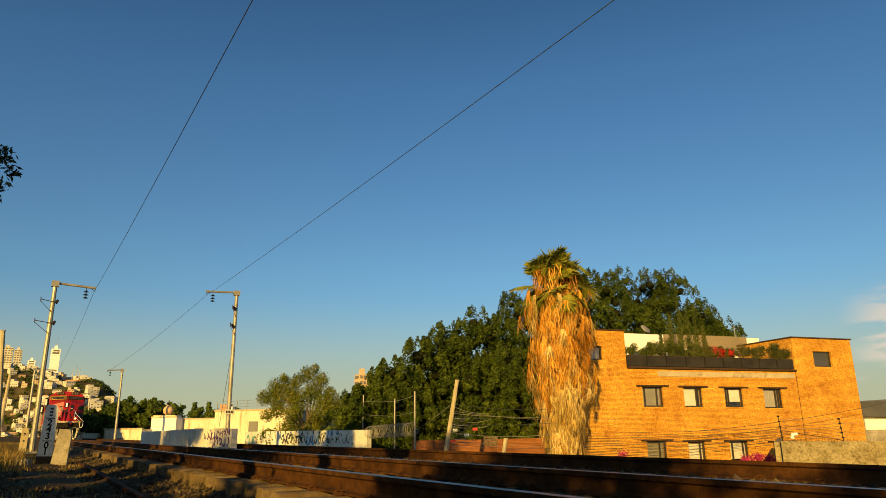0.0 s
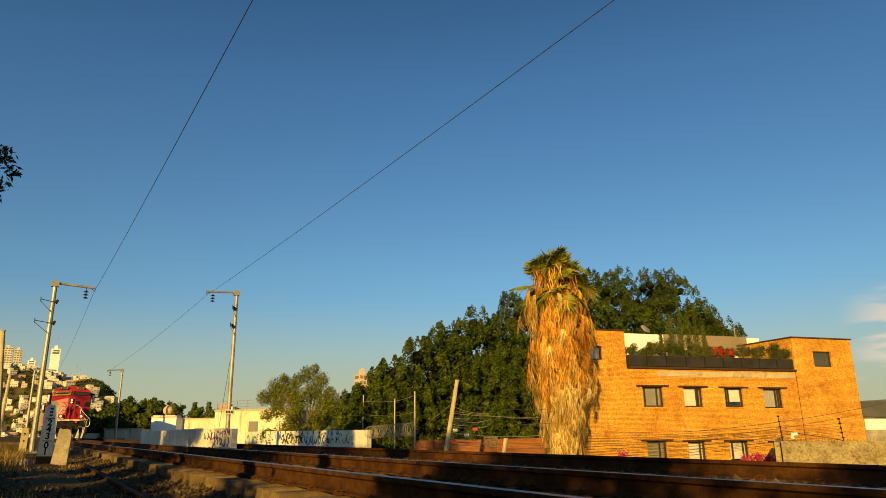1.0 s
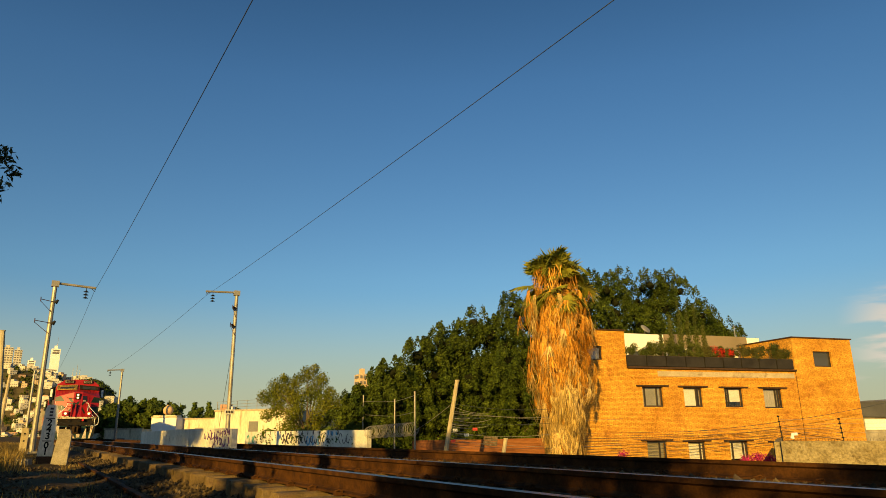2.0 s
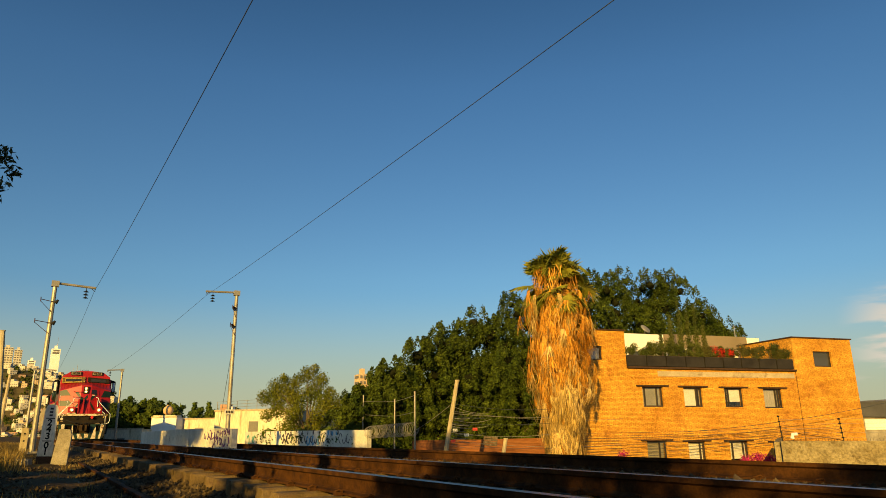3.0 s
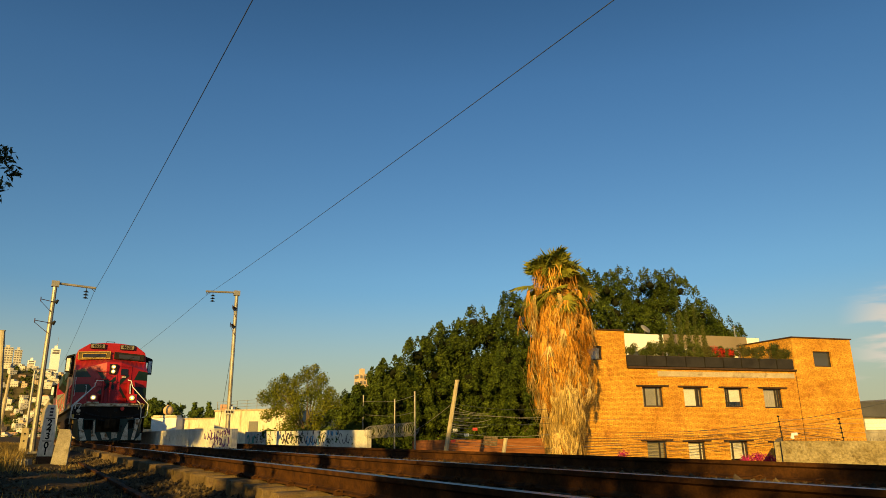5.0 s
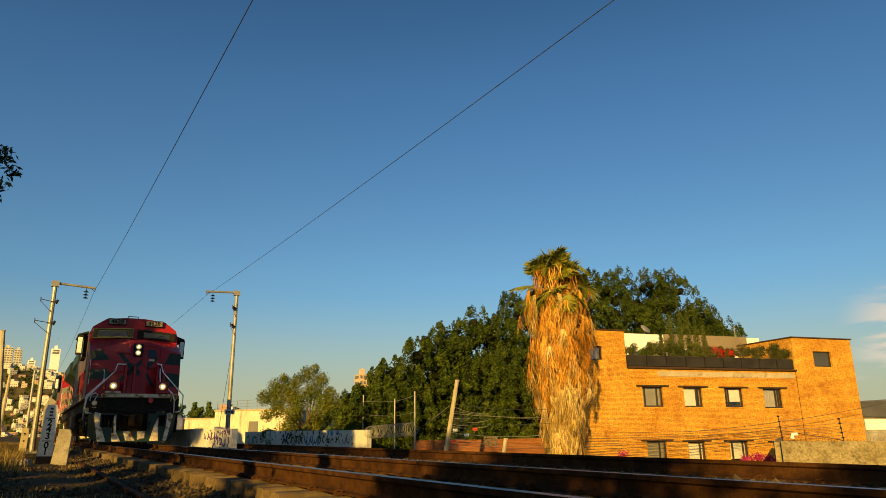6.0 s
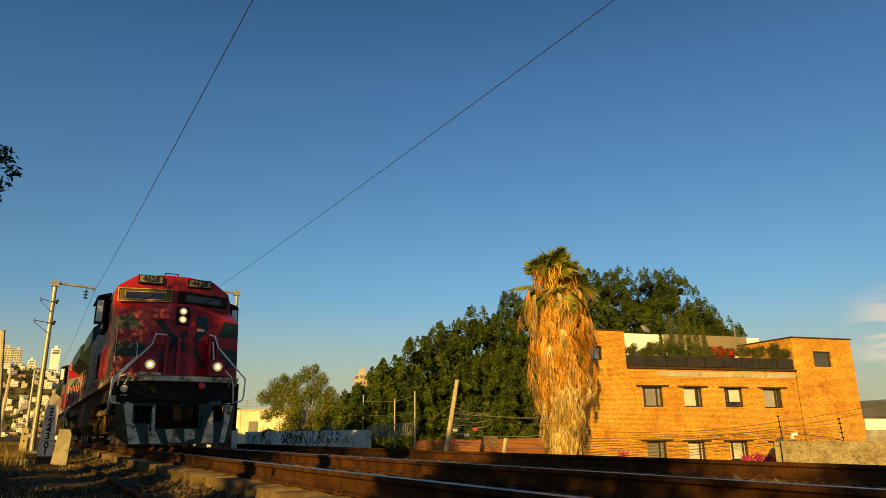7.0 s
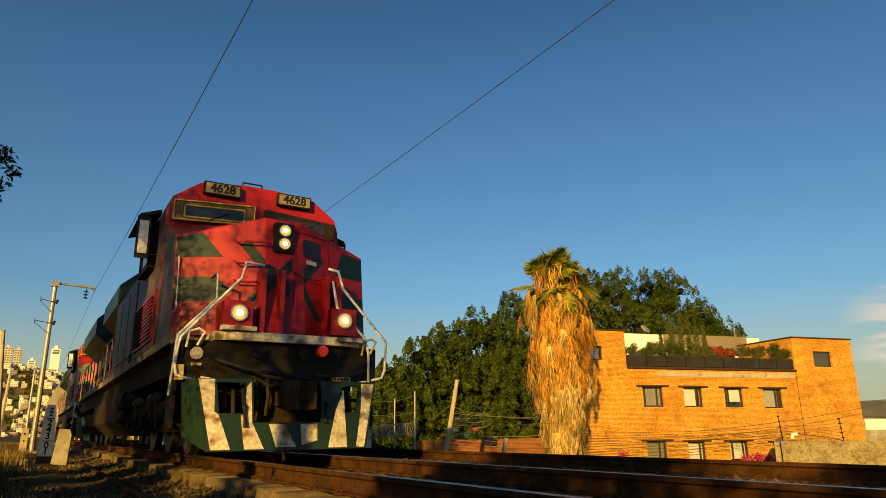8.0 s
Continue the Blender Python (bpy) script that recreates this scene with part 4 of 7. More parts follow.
    tube(bm, [(0.0, -0.5, 1.0), (0.0, -0.46, 1.2)], 0.025, 6)
    part("coupler", bm, M_TRUCK, L, "rusty brown coupler", bevel=0.015)
    # plough
    bm = bmesh.new()
    holes = [(-0.54, 0.43, 0.46, 1.1), (-1.03, -0.64, 0.58, 0.98), (0.74, 1.02, 0.60, 0.97)]
    wall_cells(bm, -1.28, 1.26, 0.10, 1.03, -0.26, -0.20, holes)
    for v in bm.verts:
        k = (1.03 - v.co.z) / 0.93
        v.co.x *= 1 - 0.13 * k * (abs(v.co.x) / 1.28)
        v.co.y -= 0.10 * k
    bmesh.ops.recalc_face_normals(bm, faces=bm.faces)
    plough = part("plough", bm, M_GREEN, L, "green snow plough with scuffed white stripes")
    for s in (-1, 1):
        bm = bmesh.new()
        p = [(s * 1.28, -0.2, 1.03), (s * 1.40, 0.16, 1.03), (s * 1.34, 0.16, 0.30), (s * 1.11, -0.32, 0.10)]
        a = [bm.verts.new(q) for q in p]
        b = [bm.verts.new((q[0] - s * 0.03, q[1] + 0.04, q[2])) for q in p]
        bm.faces.new(a)
        bm.faces.new(b[::-1])
        for i in range(4):
            bm.faces.new((a[i], b[i], b[(i + 1) % 4], a[(i + 1) % 4]))
        bmesh.ops.recalc_face_normals(bm, faces=bm.faces)
        part("plough_wing", bm, M_GREEN, plough)
    for o in ([(-1.26, 1.02), (-1.05, 1.02), (-1.04, 0.60), (-0.98, 0.56), (-0.82, 0.12), (-1.07, 0.12)], [(-0.63, 0.92), (-0.57, 1.0), (-0.545, 0.46), (-0.38, 0.12), (-0.64, 0.12), (-0.70, 0.56), (-0.63, 0.56)],
              [(-0.32, 0.44), (-0.1, 0.44), (0.06, 0.14), (-0.22, 0.14)], [(0.12, 0.44), (0.36, 0.44), (0.36, 0.22), (0.14, 0.16)],
              [(0.52, 0.12), (0.80, 0.12), (0.76, 0.9), (0.64, 0.62)], [(0.94, 0.12), (1.06, 0.12), (1.24, 1.0), (1.04, 1.0), (1.03, 0.66)]):
        bm = bmesh.new()
        def on(x, z, e):
            k = (1.03 - z) / 0.93
            return (x, -0.26 - 0.10 * k - e, z)
        a = [bm.verts.new(on(x, z, 0.008)) for x, z in o]
        b = [bm.verts.new(on(x, z, -0.02)) for x, z in o]
        bm.faces.new(a)
        for i in range(len(o)):
            bm.faces.new((a[i], b[i], b[(i + 1) % len(o)], a[(i + 1) % len(o)]))
        bmesh.ops.recalc_face_normals(bm, faces=bm.faces)
        part("white_stripe", bm, M_SILVER, plough, "scuffed white stripe")
    # steps and front handrails
    for s in (-1, 1):
        for z in (0.42, 0.78, 1.14):
            bm = bmesh.new()
            box(bm, s * 1.28 - 0.2, s * 1.28 + 0.2, 0.32, 0.62, z, z + 0.04)
            part("step", bm, M_GRIME, L)
        bm = bmesh.new()
        box(bm, s * 1.46 - 0.02, s * 1.46 + 0.02, 0.26, 0.72, 0.4, 1.56)
        part("step_side", bm, M_GRIME, L)
        rails = ([(-1.07, 0.35, 2.50), (-1.07, 0.0, 2.48), (-1.05, -0.02, 2.13), (-1.53, -0.06, 1.6), (-1.55, 0.1, 0.82)],
                 [(-0.40, 0.05, 2.70), (-0.68, -0.02, 2.70), (-0.73, -0.02, 2.46), (-1.49, -0.05, 1.58), (-1.53, 0.0, 1.24), (-1.5, 0.0, 1.08), (-1.30, 0.02, 1.03)]) if s < 0 else (
                 [(0.60, 0.05, 2.76), (0.73, -0.02, 2.72), (0.82, -0.02, 2.45), (1.56, -0.02, 1.67), (1.55, 0.0, 1.24), (1.5, 0.0, 1.12), (1.34, 0.02, 1.08)],
                 [(0.74, 0.2, 2.6), (0.74, 0.0, 2.15), (1.20, 0.0, 1.72), (1.28, 0.02, 1.5), (1.30, 0.05, 1.05)])
        for r in rails:
            bm = bmesh.new()
            tube(bm, r, 0.021, 8)
            part("handrail", bm, M_WHITE, L, "white painted handrail", smooth=True)
        bm = bmesh.new()
        x = s * 1.28
        tube(bm, [(x - 0.12, 0.0, 1.45), (x - 0.10, -0.04, 1.66), (x + 0.02, -0.05, 1.70), (x + 0.10, -0.04, 1.66), (x + 0.02, 0.0, 1.48)], 0.018, 6)
        part("uncoupling_lever", bm, M_WHITE if s < 0 else M_GASKET, L)
        bm = bmesh.new()
        tube(bm, [(s * 1.2, -0.08, 1.05), (s * 0.9, -0.12, 1.0)], 0.016, 6)
        part("step_edge", bm, M_WHITE, L)
        for k in range(13):
            y0 = 5.2 + 1.3 * k
            bm = bmesh.new()
            tube(bm, [(s * 1.52, y0, 1.6), (s * 1.52, y0, 2.68)], 0.018, 6)
            part("stanchion", bm, M_WALKWAY if k % 3 else M_RED, L)
        bm = bmesh.new()
        tube(bm, [(s * 1.52, 5.2, 2.66), (s * 1.52, 20.8, 2.66)], 0.018, 6)
        part("side_handrail", bm, M_WALKWAY, L)
    return L, wheels


LEAD, LEAD_WHEELS = make_loco(TRK @ Matrix.Translation((V1, 76.5, 0)), "red and green diesel locomotive hauling a freight train, lamps lit")
SECOND = copy_thing(LEAD, TRK @ Matrix.Translation((V1, 99.0, 0)))
tagged(SECOND, "second red diesel locomotive coupled behind the leading one", "locomotive", "train")
SECOND_WHEELS = [o for o in SECOND.children if o.name.startswith("wheelset")]


def make_wagon(m):
    w = thing("hopper_wagon", "pale grey covered hopper wagon in the train", "wagon", m, group="train")
    bm = bmesh.new()
    prism(bm, [(-1.35, 1.2), (1.35, 1.2), (1.5, 1.6), (1.5, 3.9), (1.0, 4.4), (-1.0, 4.4), (-1.5, 3.9), (-1.5, 1.6)], "y", 0.8, 16.2)
    part("body", bm, M_CONC, w, "pale grey ribbed hopper body")
    for s in (-1, 1):
        for k in range(14):
            bm = bmesh.new()
            box(bm, s * 1.53 - 0.03, s * 1.53 + 0.03, 1.2 + 1.13 * k, 1.28 + 1.13 * k, 1.6, 3.9)
            part("rib", bm, M_CONC, w)
    bm = bmesh.new()
    box(bm, -1.3, 1.3, 0.2, 16.8, 0.95, 1.2)
    part("underframe", bm, M_GRIME, w)
    ws = []
    for y in (1.6, 3.4, 13.6, 15.4):
        o = new("wheelset", WHEEL_MESH)
        o.parent = w
        o.location = (0, y, 0.525)
        ws.append(o)
    for y in (2.5, 14.5):
        bm = bmesh.new()
        for s in (-1, 1):
            box(bm, s * 1.08 - 0.09, s * 1.08 + 0.09, y - 1.2, y + 1.2, 0.42, 0.75)
        box(bm, -1.0, 1.0, y - 0.2, y + 0.2, 0.5, 0.95)
        part("truck", bm, M_TRUCK, w, bevel=0.02)
    return w, ws


WAGON, WAGON_WHEELS = make_wagon(TRK @ Matrix.Translation((V1, 121.5, 0)))
WAGON2 = copy_thing(WAGON, TRK @ Matrix.Translation((V1, 138.7, 0)))
WAGON2_WHEELS = [o for o in WAGON2.children if o.name.startswith("wheelset")]


# ================= trees =================
def leaf_mesh(name, centres, normals, sizes, material, rng, long=1.0, core=()):
    """Many small folded leaves as one mesh, with optional dense inner clumps."""
    n = len(centres)
    c = np.asarray(centres)
    nr = np.asarray(normals) + rng.normal(0, 0.55, (n, 3))
    nr /= np.linalg.norm(nr, axis=1, keepdims=True) + 1e-9
    t = np.cross(nr, rng.normal(0, 1, (n, 3)))
    t /= np.linalg.norm(t, axis=1, keepdims=True) + 1e-9
    b = np.cross(nr, t)
    s = np.asarray(sizes)[:, None]
    v = np.stack([c - t * s * long, c - b * s * 0.5 + nr * s * 0.12, c + t * s * long, c + b * s * 0.5 + nr * s * 0.12], 1).reshape(-1, 3)
    f = np.arange(n * 4).reshape(n, 4)
    verts, faces = [tuple(x) for x in v], [tuple(x) for x in f]
    if core:
        bm = bmesh.new()
        for (x, y, z, r) in core:
            bmesh.ops.create_icosphere(bm, subdivisions=2, radius=r, matrix=Matrix.Translation((x, y, z)))
        for q in bm.verts:
            q.co += 0.35 * noise.noise_vector(q.co * 1.7)
        o = len(verts)
        bm.verts.index_update()
        verts += [tuple(q.co) for q in bm.verts]
        faces += [tuple(o + q.index for q in g.verts) for g in bm.faces]
        bm.free()
    me = mesh_of(name, verts, faces, material)
    return me


def blob_leaves(blobs, count, rng, size, shell=0.35):
    r = np.array([b[3] for b in blobs])
    pick = rng.choice(len(blobs), count, p=r ** 2 / (r ** 2).sum())
    d = rng.normal(0, 1, (count, 3))
    d /= np.linalg.norm(d, axis=1, keepdims=True)
    cen = np.array([b[:3] for b in blobs])[pick]
    rad = r[pick] * (1 - shell * rng.random(count) ** 1.6 + 0.10 * rng.normal(0, 1, count))
    return cen + d * rad[:, None], d, size * rng.uniform(0.6, 1.3, count)


def clump_leaves(blobs, count, rng, size):
    """Leaves gathered in upright clumps over each large form, with gaps between the clumps."""
    cl = []
    for x, y, z, r in blobs:
        for i in range(max(3, int(19 * r * r))):
            d = rng.normal(0, 1, 3)
            d /= np.linalg.norm(d)
            if d[2] < -0.6:
                continue
            k = r * rng.uniform(0.72, 1.06)
            cl.append((x + d[0] * k, y + d[1] * k, z + d[2] * k, rng.uniform(0.24, 0.46) * min(1.0, 0.5 + 0.5 * r), *d))
    cl = np.array(cl)
    pick = rng.choice(len(cl), count, p=cl[:, 3] ** 2 / (cl[:, 3] ** 2).sum())
    c = cl[pick]
    d = rng.normal(0, 1, (count, 3)) + 0.7 * c[:, 4:7] + np.array([0, 0, 0.35])
    d /= np.linalg.norm(d, axis=1, keepdims=True)
    rad = c[:, 3] * (1 - 0.5 * rng.random(count) ** 1.5)
    off = d * rad[:, None]
    up = np.clip(d[:, 2], 0, 1)
    off[:, :2] *= (1 - 0.45 * up)[:, None]
    off[:, 2] *= 1 + 0.75 * up
    return c[:, :3] + off, d, size * rng.uniform(0.6, 1.25, count)


def make_tree(name, label, base, blobs, count, size, leaf, seed, trunk=0.22, long=0.9, core=0.0, shell=0.35, category="tree", group="", clumps=False):
    rng = np.random.default_rng(seed)
    t = thing(name, label, category, Matrix.Translation(base), group)
    bm = bmesh.new()
    top = max(b[2] for b in blobs)
    low = min(b[2] for b in blobs)
    fork = max(0.5, 0.5 * low + 0.2 * top)
    tube(bm, [(0, 0, -0.2), (0.08, 0.03, fork * 0.5), (0, 0.08, fork)], trunk * 1.25, 9, trunk * 0.8)
    part("trunk", bm, M_BARK, t, smooth=True)
    for b in blobs[:9]:
        bm = bmesh.new()
        tube(bm, [(0, 0.08, fork * 0.85), (b[0] * 0.45, b[1] * 0.45, (fork + b[2]) * 0.5), (b[0], b[1], b[2])], trunk * 0.55, 6, trunk * 0.12)
        part("limb", bm, M_BARK, t, smooth=True)
    c, d, s = clump_leaves(blobs, count, rng, size) if clumps else blob_leaves(blobs, count, rng, size, shell)
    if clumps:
        # near-black spheres paint in the shade between the leaf clumps
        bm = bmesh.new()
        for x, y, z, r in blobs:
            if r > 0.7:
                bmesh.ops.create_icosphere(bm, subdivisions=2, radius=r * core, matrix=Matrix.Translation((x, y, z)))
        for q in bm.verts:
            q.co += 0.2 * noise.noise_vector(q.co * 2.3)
        tagged(part("twig_core", bm, M_CROWN_SHADE, t, "near-black inner mass with the crown's shade in its colour"), kind="stuff")
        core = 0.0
    me = leaf_mesh("crown", c, d, s, leaf, rng, long, [(b[0], b[1], b[2], b[3] * core) for b in blobs] if core else ())
    o = new("crown", me)
    o.parent = t
    return t


def column_blobs(seed, radius, low, top, n, rmin, rmax, peak=0.6):
    """Clumps that fill an uneven upright crown, with small shoots on its outline."""
    rng, out = random.Random(seed), []
    for i in range(n):
        f = (i + rng.random() * 0.6) / n
        z = low + (top - low) * f
        w = radius * (1 - max(0.0, f - peak) / (1 - peak) * 0.6) * (0.8 + 0.2 * min(1, f / 0.2))
        a = i * 2.4 + rng.uniform(-0.5, 0.5)
        r = rng.uniform(rmin, rmax) * (1 - 0.3 * f)
        q = w * math.sqrt(rng.random()) * 0.9
        out.append((q * math.cos(a), q * math.sin(a), z - r * 0.3, r))
    for i in range(n):
        x, y, z, r = out[rng.randrange(n // 3, n)]
        a, e = rng.uniform(0, 6.28), rng.uniform(0.1, 1.5)
        k = r * rng.uniform(0.85, 1.12)
        out.append((x + k * math.cos(a) * math.cos(e), y + k * math.sin(a) * math.cos(e), min(z + k * math.sin(e), top + 0.35), r * rng.uniform(0.22, 0.42)))
    return out


FICUS = [(-4.9, 41.5, 2.7, 1.7), (-3.3, 42.5, 4.8, 2.2), (-1.4, 43.5, 5.8, 2.4), (0.4, 44.8, 6.8, 2.5), (2.9, 46.0, 8.2, 2.7), (5.3, 47.5, 10.0, 3.0), (8.6, 49.5, 11.5, 3.4),
         (12.2, 51.5, 12.2, 3.4), (15.4, 52.0, 12.5, 3.3), (18.4, 52.0, 12.1, 2.9), (21.2, 54.0, 9.6, 2.7), (23.7, 55.0, 7.4, 2.1), (16.8, 53.5, 11.0, 3.4), (1.6, 47.0, 7.6, 3.0), (4.0, 44.0, 4.2, 2.4), (6.3, 45.0, 5.4, 2.3)]
for i, (x, y, top, rad) in enumerate(FICUS):
    h = top + 2.4
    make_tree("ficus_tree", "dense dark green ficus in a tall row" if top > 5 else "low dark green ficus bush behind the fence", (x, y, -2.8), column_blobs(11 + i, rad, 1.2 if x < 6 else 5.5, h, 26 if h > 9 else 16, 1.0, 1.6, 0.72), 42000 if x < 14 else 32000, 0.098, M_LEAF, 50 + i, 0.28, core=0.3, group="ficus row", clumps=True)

TREE2 = [(-2.6, 0, 6.7, 0.75), (-3.5, 0.1, 5.9, 0.65), (-1.5, 0.4, 6.0, 0.75), (-0.1, 0, 7.6, 0.75), (0.9, 0.3, 7.2, 0.7), (0.3, 0.2, 6.3, 0.8), (2.0, 0, 5.3, 0.95), (3.0, 0.2, 5.0, 0.85), (1.2, -0.3, 4.6, 1.0), (-2.4, 0.2, 4.9, 0.7), (-3.3, 0.2, 4.5, 0.55), (-1.0, -0.3, 4.7, 0.8), (0.4, 0.4, 8.2, 0.4), (-2.0, -0.2, 7.4, 0.4), (-1.6, 0.1, 6.7, 0.75), (-0.7, 0.2, 5.7, 1.0), (-2.5, 0.1, 5.8, 0.75), (-0.9, 0, 7.2, 0.55), (1.2, 0, 5.7, 0.8), (3.9, 0, 4.6, 0.6), (4.4, 0.1, 3.7, 0.8), (2.9, -0.2, 3.7, 1.0), (-1.4, 0, 3.4, 1.0), (0.6, 0.2, 3.3, 1.1), (1.7, 0.3, 6.3, 0.45)]
make_tree("acacia_tree", "airy light green acacia behind the painted wall", (-11.0, 55.0, -2.8), TREE2, 26000, 0.085, M_LEAF2, 91, 0.2, shell=0.6)
make_tree("shrub", "untidy light green shrub behind the painted wall", (-5.9, 50.0, -2.8), [(0, 0, 4.2, 1.0), (-1.2, 0, 3.7, 0.9), (0.9, 0, 3.6, 0.8), (-0.3, 0, 5.2, 0.6), (0.6, 0, 2.6, 1.0), (-0.8, 0, 2.5, 1.0)], 9000, 0.075, M_LEAF2, 92, 0.1, shell=0.6, category="shrub")
make_tree("hedge", "dark green hedge along the top of the painted wall", (-9.0, 43.0, -2.8), [(-2.6 + 0.5 * i, 1.2 - 0.5 * i, 2.75 + 0.14 * math.sin(i * 2.1), 0.5 + 0.08 * math.sin(i * 1.3)) for i in range(15)], 5200, 0.09, M_LEAF, 93, 0.08, core=0.75, category="hedge")
for i, (x, y, top, rad) in enumerate([(-44.8, 92, 4.6, 2.6), (-41.5, 95, 5.3, 3.0), (-47.5, 99, 5.0, 2.6), (-37.8, 95, 4.3, 2.6), (-50.5, 97, 3.8, 2.6), (-34.0, 100, 3.6, 2.4), (-57, 140, 5.6, 4.0), (-63, 150, 5.6, 4.0), (-49, 150, 5.2, 4.0), (-44, 155, 4.8, 3.6), (-45.6, 96, 5.0, 2.6), (-43.2, 93, 5.1, 2.6), (-39.6, 93, 4.6, 2.6), (-53.5, 99, 4.2, 2.6), (-52.5, 145, 5.9, 3.6), (-60, 145, 5.9, 3.6), (-46, 148, 5.6, 3.6), (-41, 150, 5.2, 3.6), (-37, 152, 4.6, 3.4)]):
    make_tree("tree", "rounded dark green tree in a far row", (x, y, -2.8), column_blobs(71 + i, rad, 1.5, top + 2.6, 12, 1.0, 1.7), 2600, 0.28, M_LEAF, 140 + i, 0.2, core=0.82, group="far trees")
for i, (x, y, top) in enumerate([(-54.8, 150, 7.3), (-51.7, 150, 7.4)]):
    make_tree("cypress", "slim dark cypress on the skyline", (x, y, -2.8), [(0, 0, z, 0.45 + 0.75 * (1 - (z / (top + 2.8)) ** 2)) for z in [1.5 + 0.8 * k for k in range(int((top + 1.6) / 0.8))]], 1500, 0.25, M_LEAF, 160 + i, 0.2, core=0.8, group="far trees")

# eucalyptus along the line's near side; mostly unseen, added to shade rails and train
EUC = [(-4.4, 12.0, 7.8, 2.8), (-4.4, 9.2, 7.4, 2.4), (-4.8, 17.1, 7.8, 2.5), (-4.9, 20.8, 7.8, 2.3), (-5.6, 25.6, 4.6, 2.2), (-4.0, 6.6, 7.5, 2.7), (-4.0, 2.5, 7.3, 2.0), (-4.2, -2.8, 5.6, 2.2), (-4.6, -7.2, 5.3, 2.3), (-5.0, -12.0, 5.2, 2.4), (-5.2, -17.0, 5.2, 2.4), (-5.6, 33.0, 5.2, 2.2), (-5.6, 28.0, 5.8, 2.0)]
for i, (v, u, top, rad) in enumerate(EUC):
    p = trk(v, u, ground_z(v, u))
    bl = column_blobs(31 + i, rad * 0.75, (0.7 if u < 0 else 4.0) if u < 4 else (4.5 if u == 17.1 else 2.7), top, 17, 0.7, 1.15)
    if i == 0:
        tip = Vector((-6.93, 10.0, 4.55)) - p
        bl += [(tip.x - 0.14, tip.y, tip.z + 0.12, 0.2), (tip.x - 0.03, tip.y + 0.1, tip.z - 0.08, 0.13), (tip.x - 0.14, tip.y, tip.z - 0.36, 0.16), (tip.x - 0.17, tip.y, tip.z - 0.58, 0.10), (tip.x - 0.5, tip.y - 0.2, tip.z + 0.1, 0.4)]
    make_tree("eucalyptus_tree", "grey-green eucalyptus with drooping twigs in a mostly unseen shade row beside the line", p, bl, 26000 if i == 0 else ((40000 if u < 8 else {9.2: 28000, 20.8: 22000}.get(u, 42000)) if u > 3 else (14000 if u > 0 else 24000)), 0.042 if i == 0 else (0.030 if 0 < u < 8 else 0.06), M_LEAF3, 210 + i, 0.2, long=1.5, shell=0.8, group="eucalyptus row")

# patchy bushes below the row, unseen and added to shade the ground
for i, (v, u, h, w) in enumerate([(-3.6, -1.0, 2.0, 1.3), (-3.6, 3.4, 1.7, 1.1), (-3.6, 5.6, 1.75, 1.2), (-3.5, 7.9, 1.7, 1.0), (-3.6, 10.4, 1.8, 1.2), (-3.8, 13.2, 1.7, 0.9), (-4.4, 23.5, 1.6, 1.0)]):
    rr = random.Random(600 + i)
    make_tree("roadside_bush", "unseen green bush added under the eucalyptus row to shade the ground", trk(v, u, ground_z(v, u)), [(rr.uniform(-w, w), rr.uniform(-w, w), rr.uniform(0.3, h - 0.2), rr.uniform(0.3, 0.55)) for _ in range(12)], 7000, 0.075, M_LEAF3, 620 + i, 0.06, shell=0.8, category="bush", group="roadside bushes")


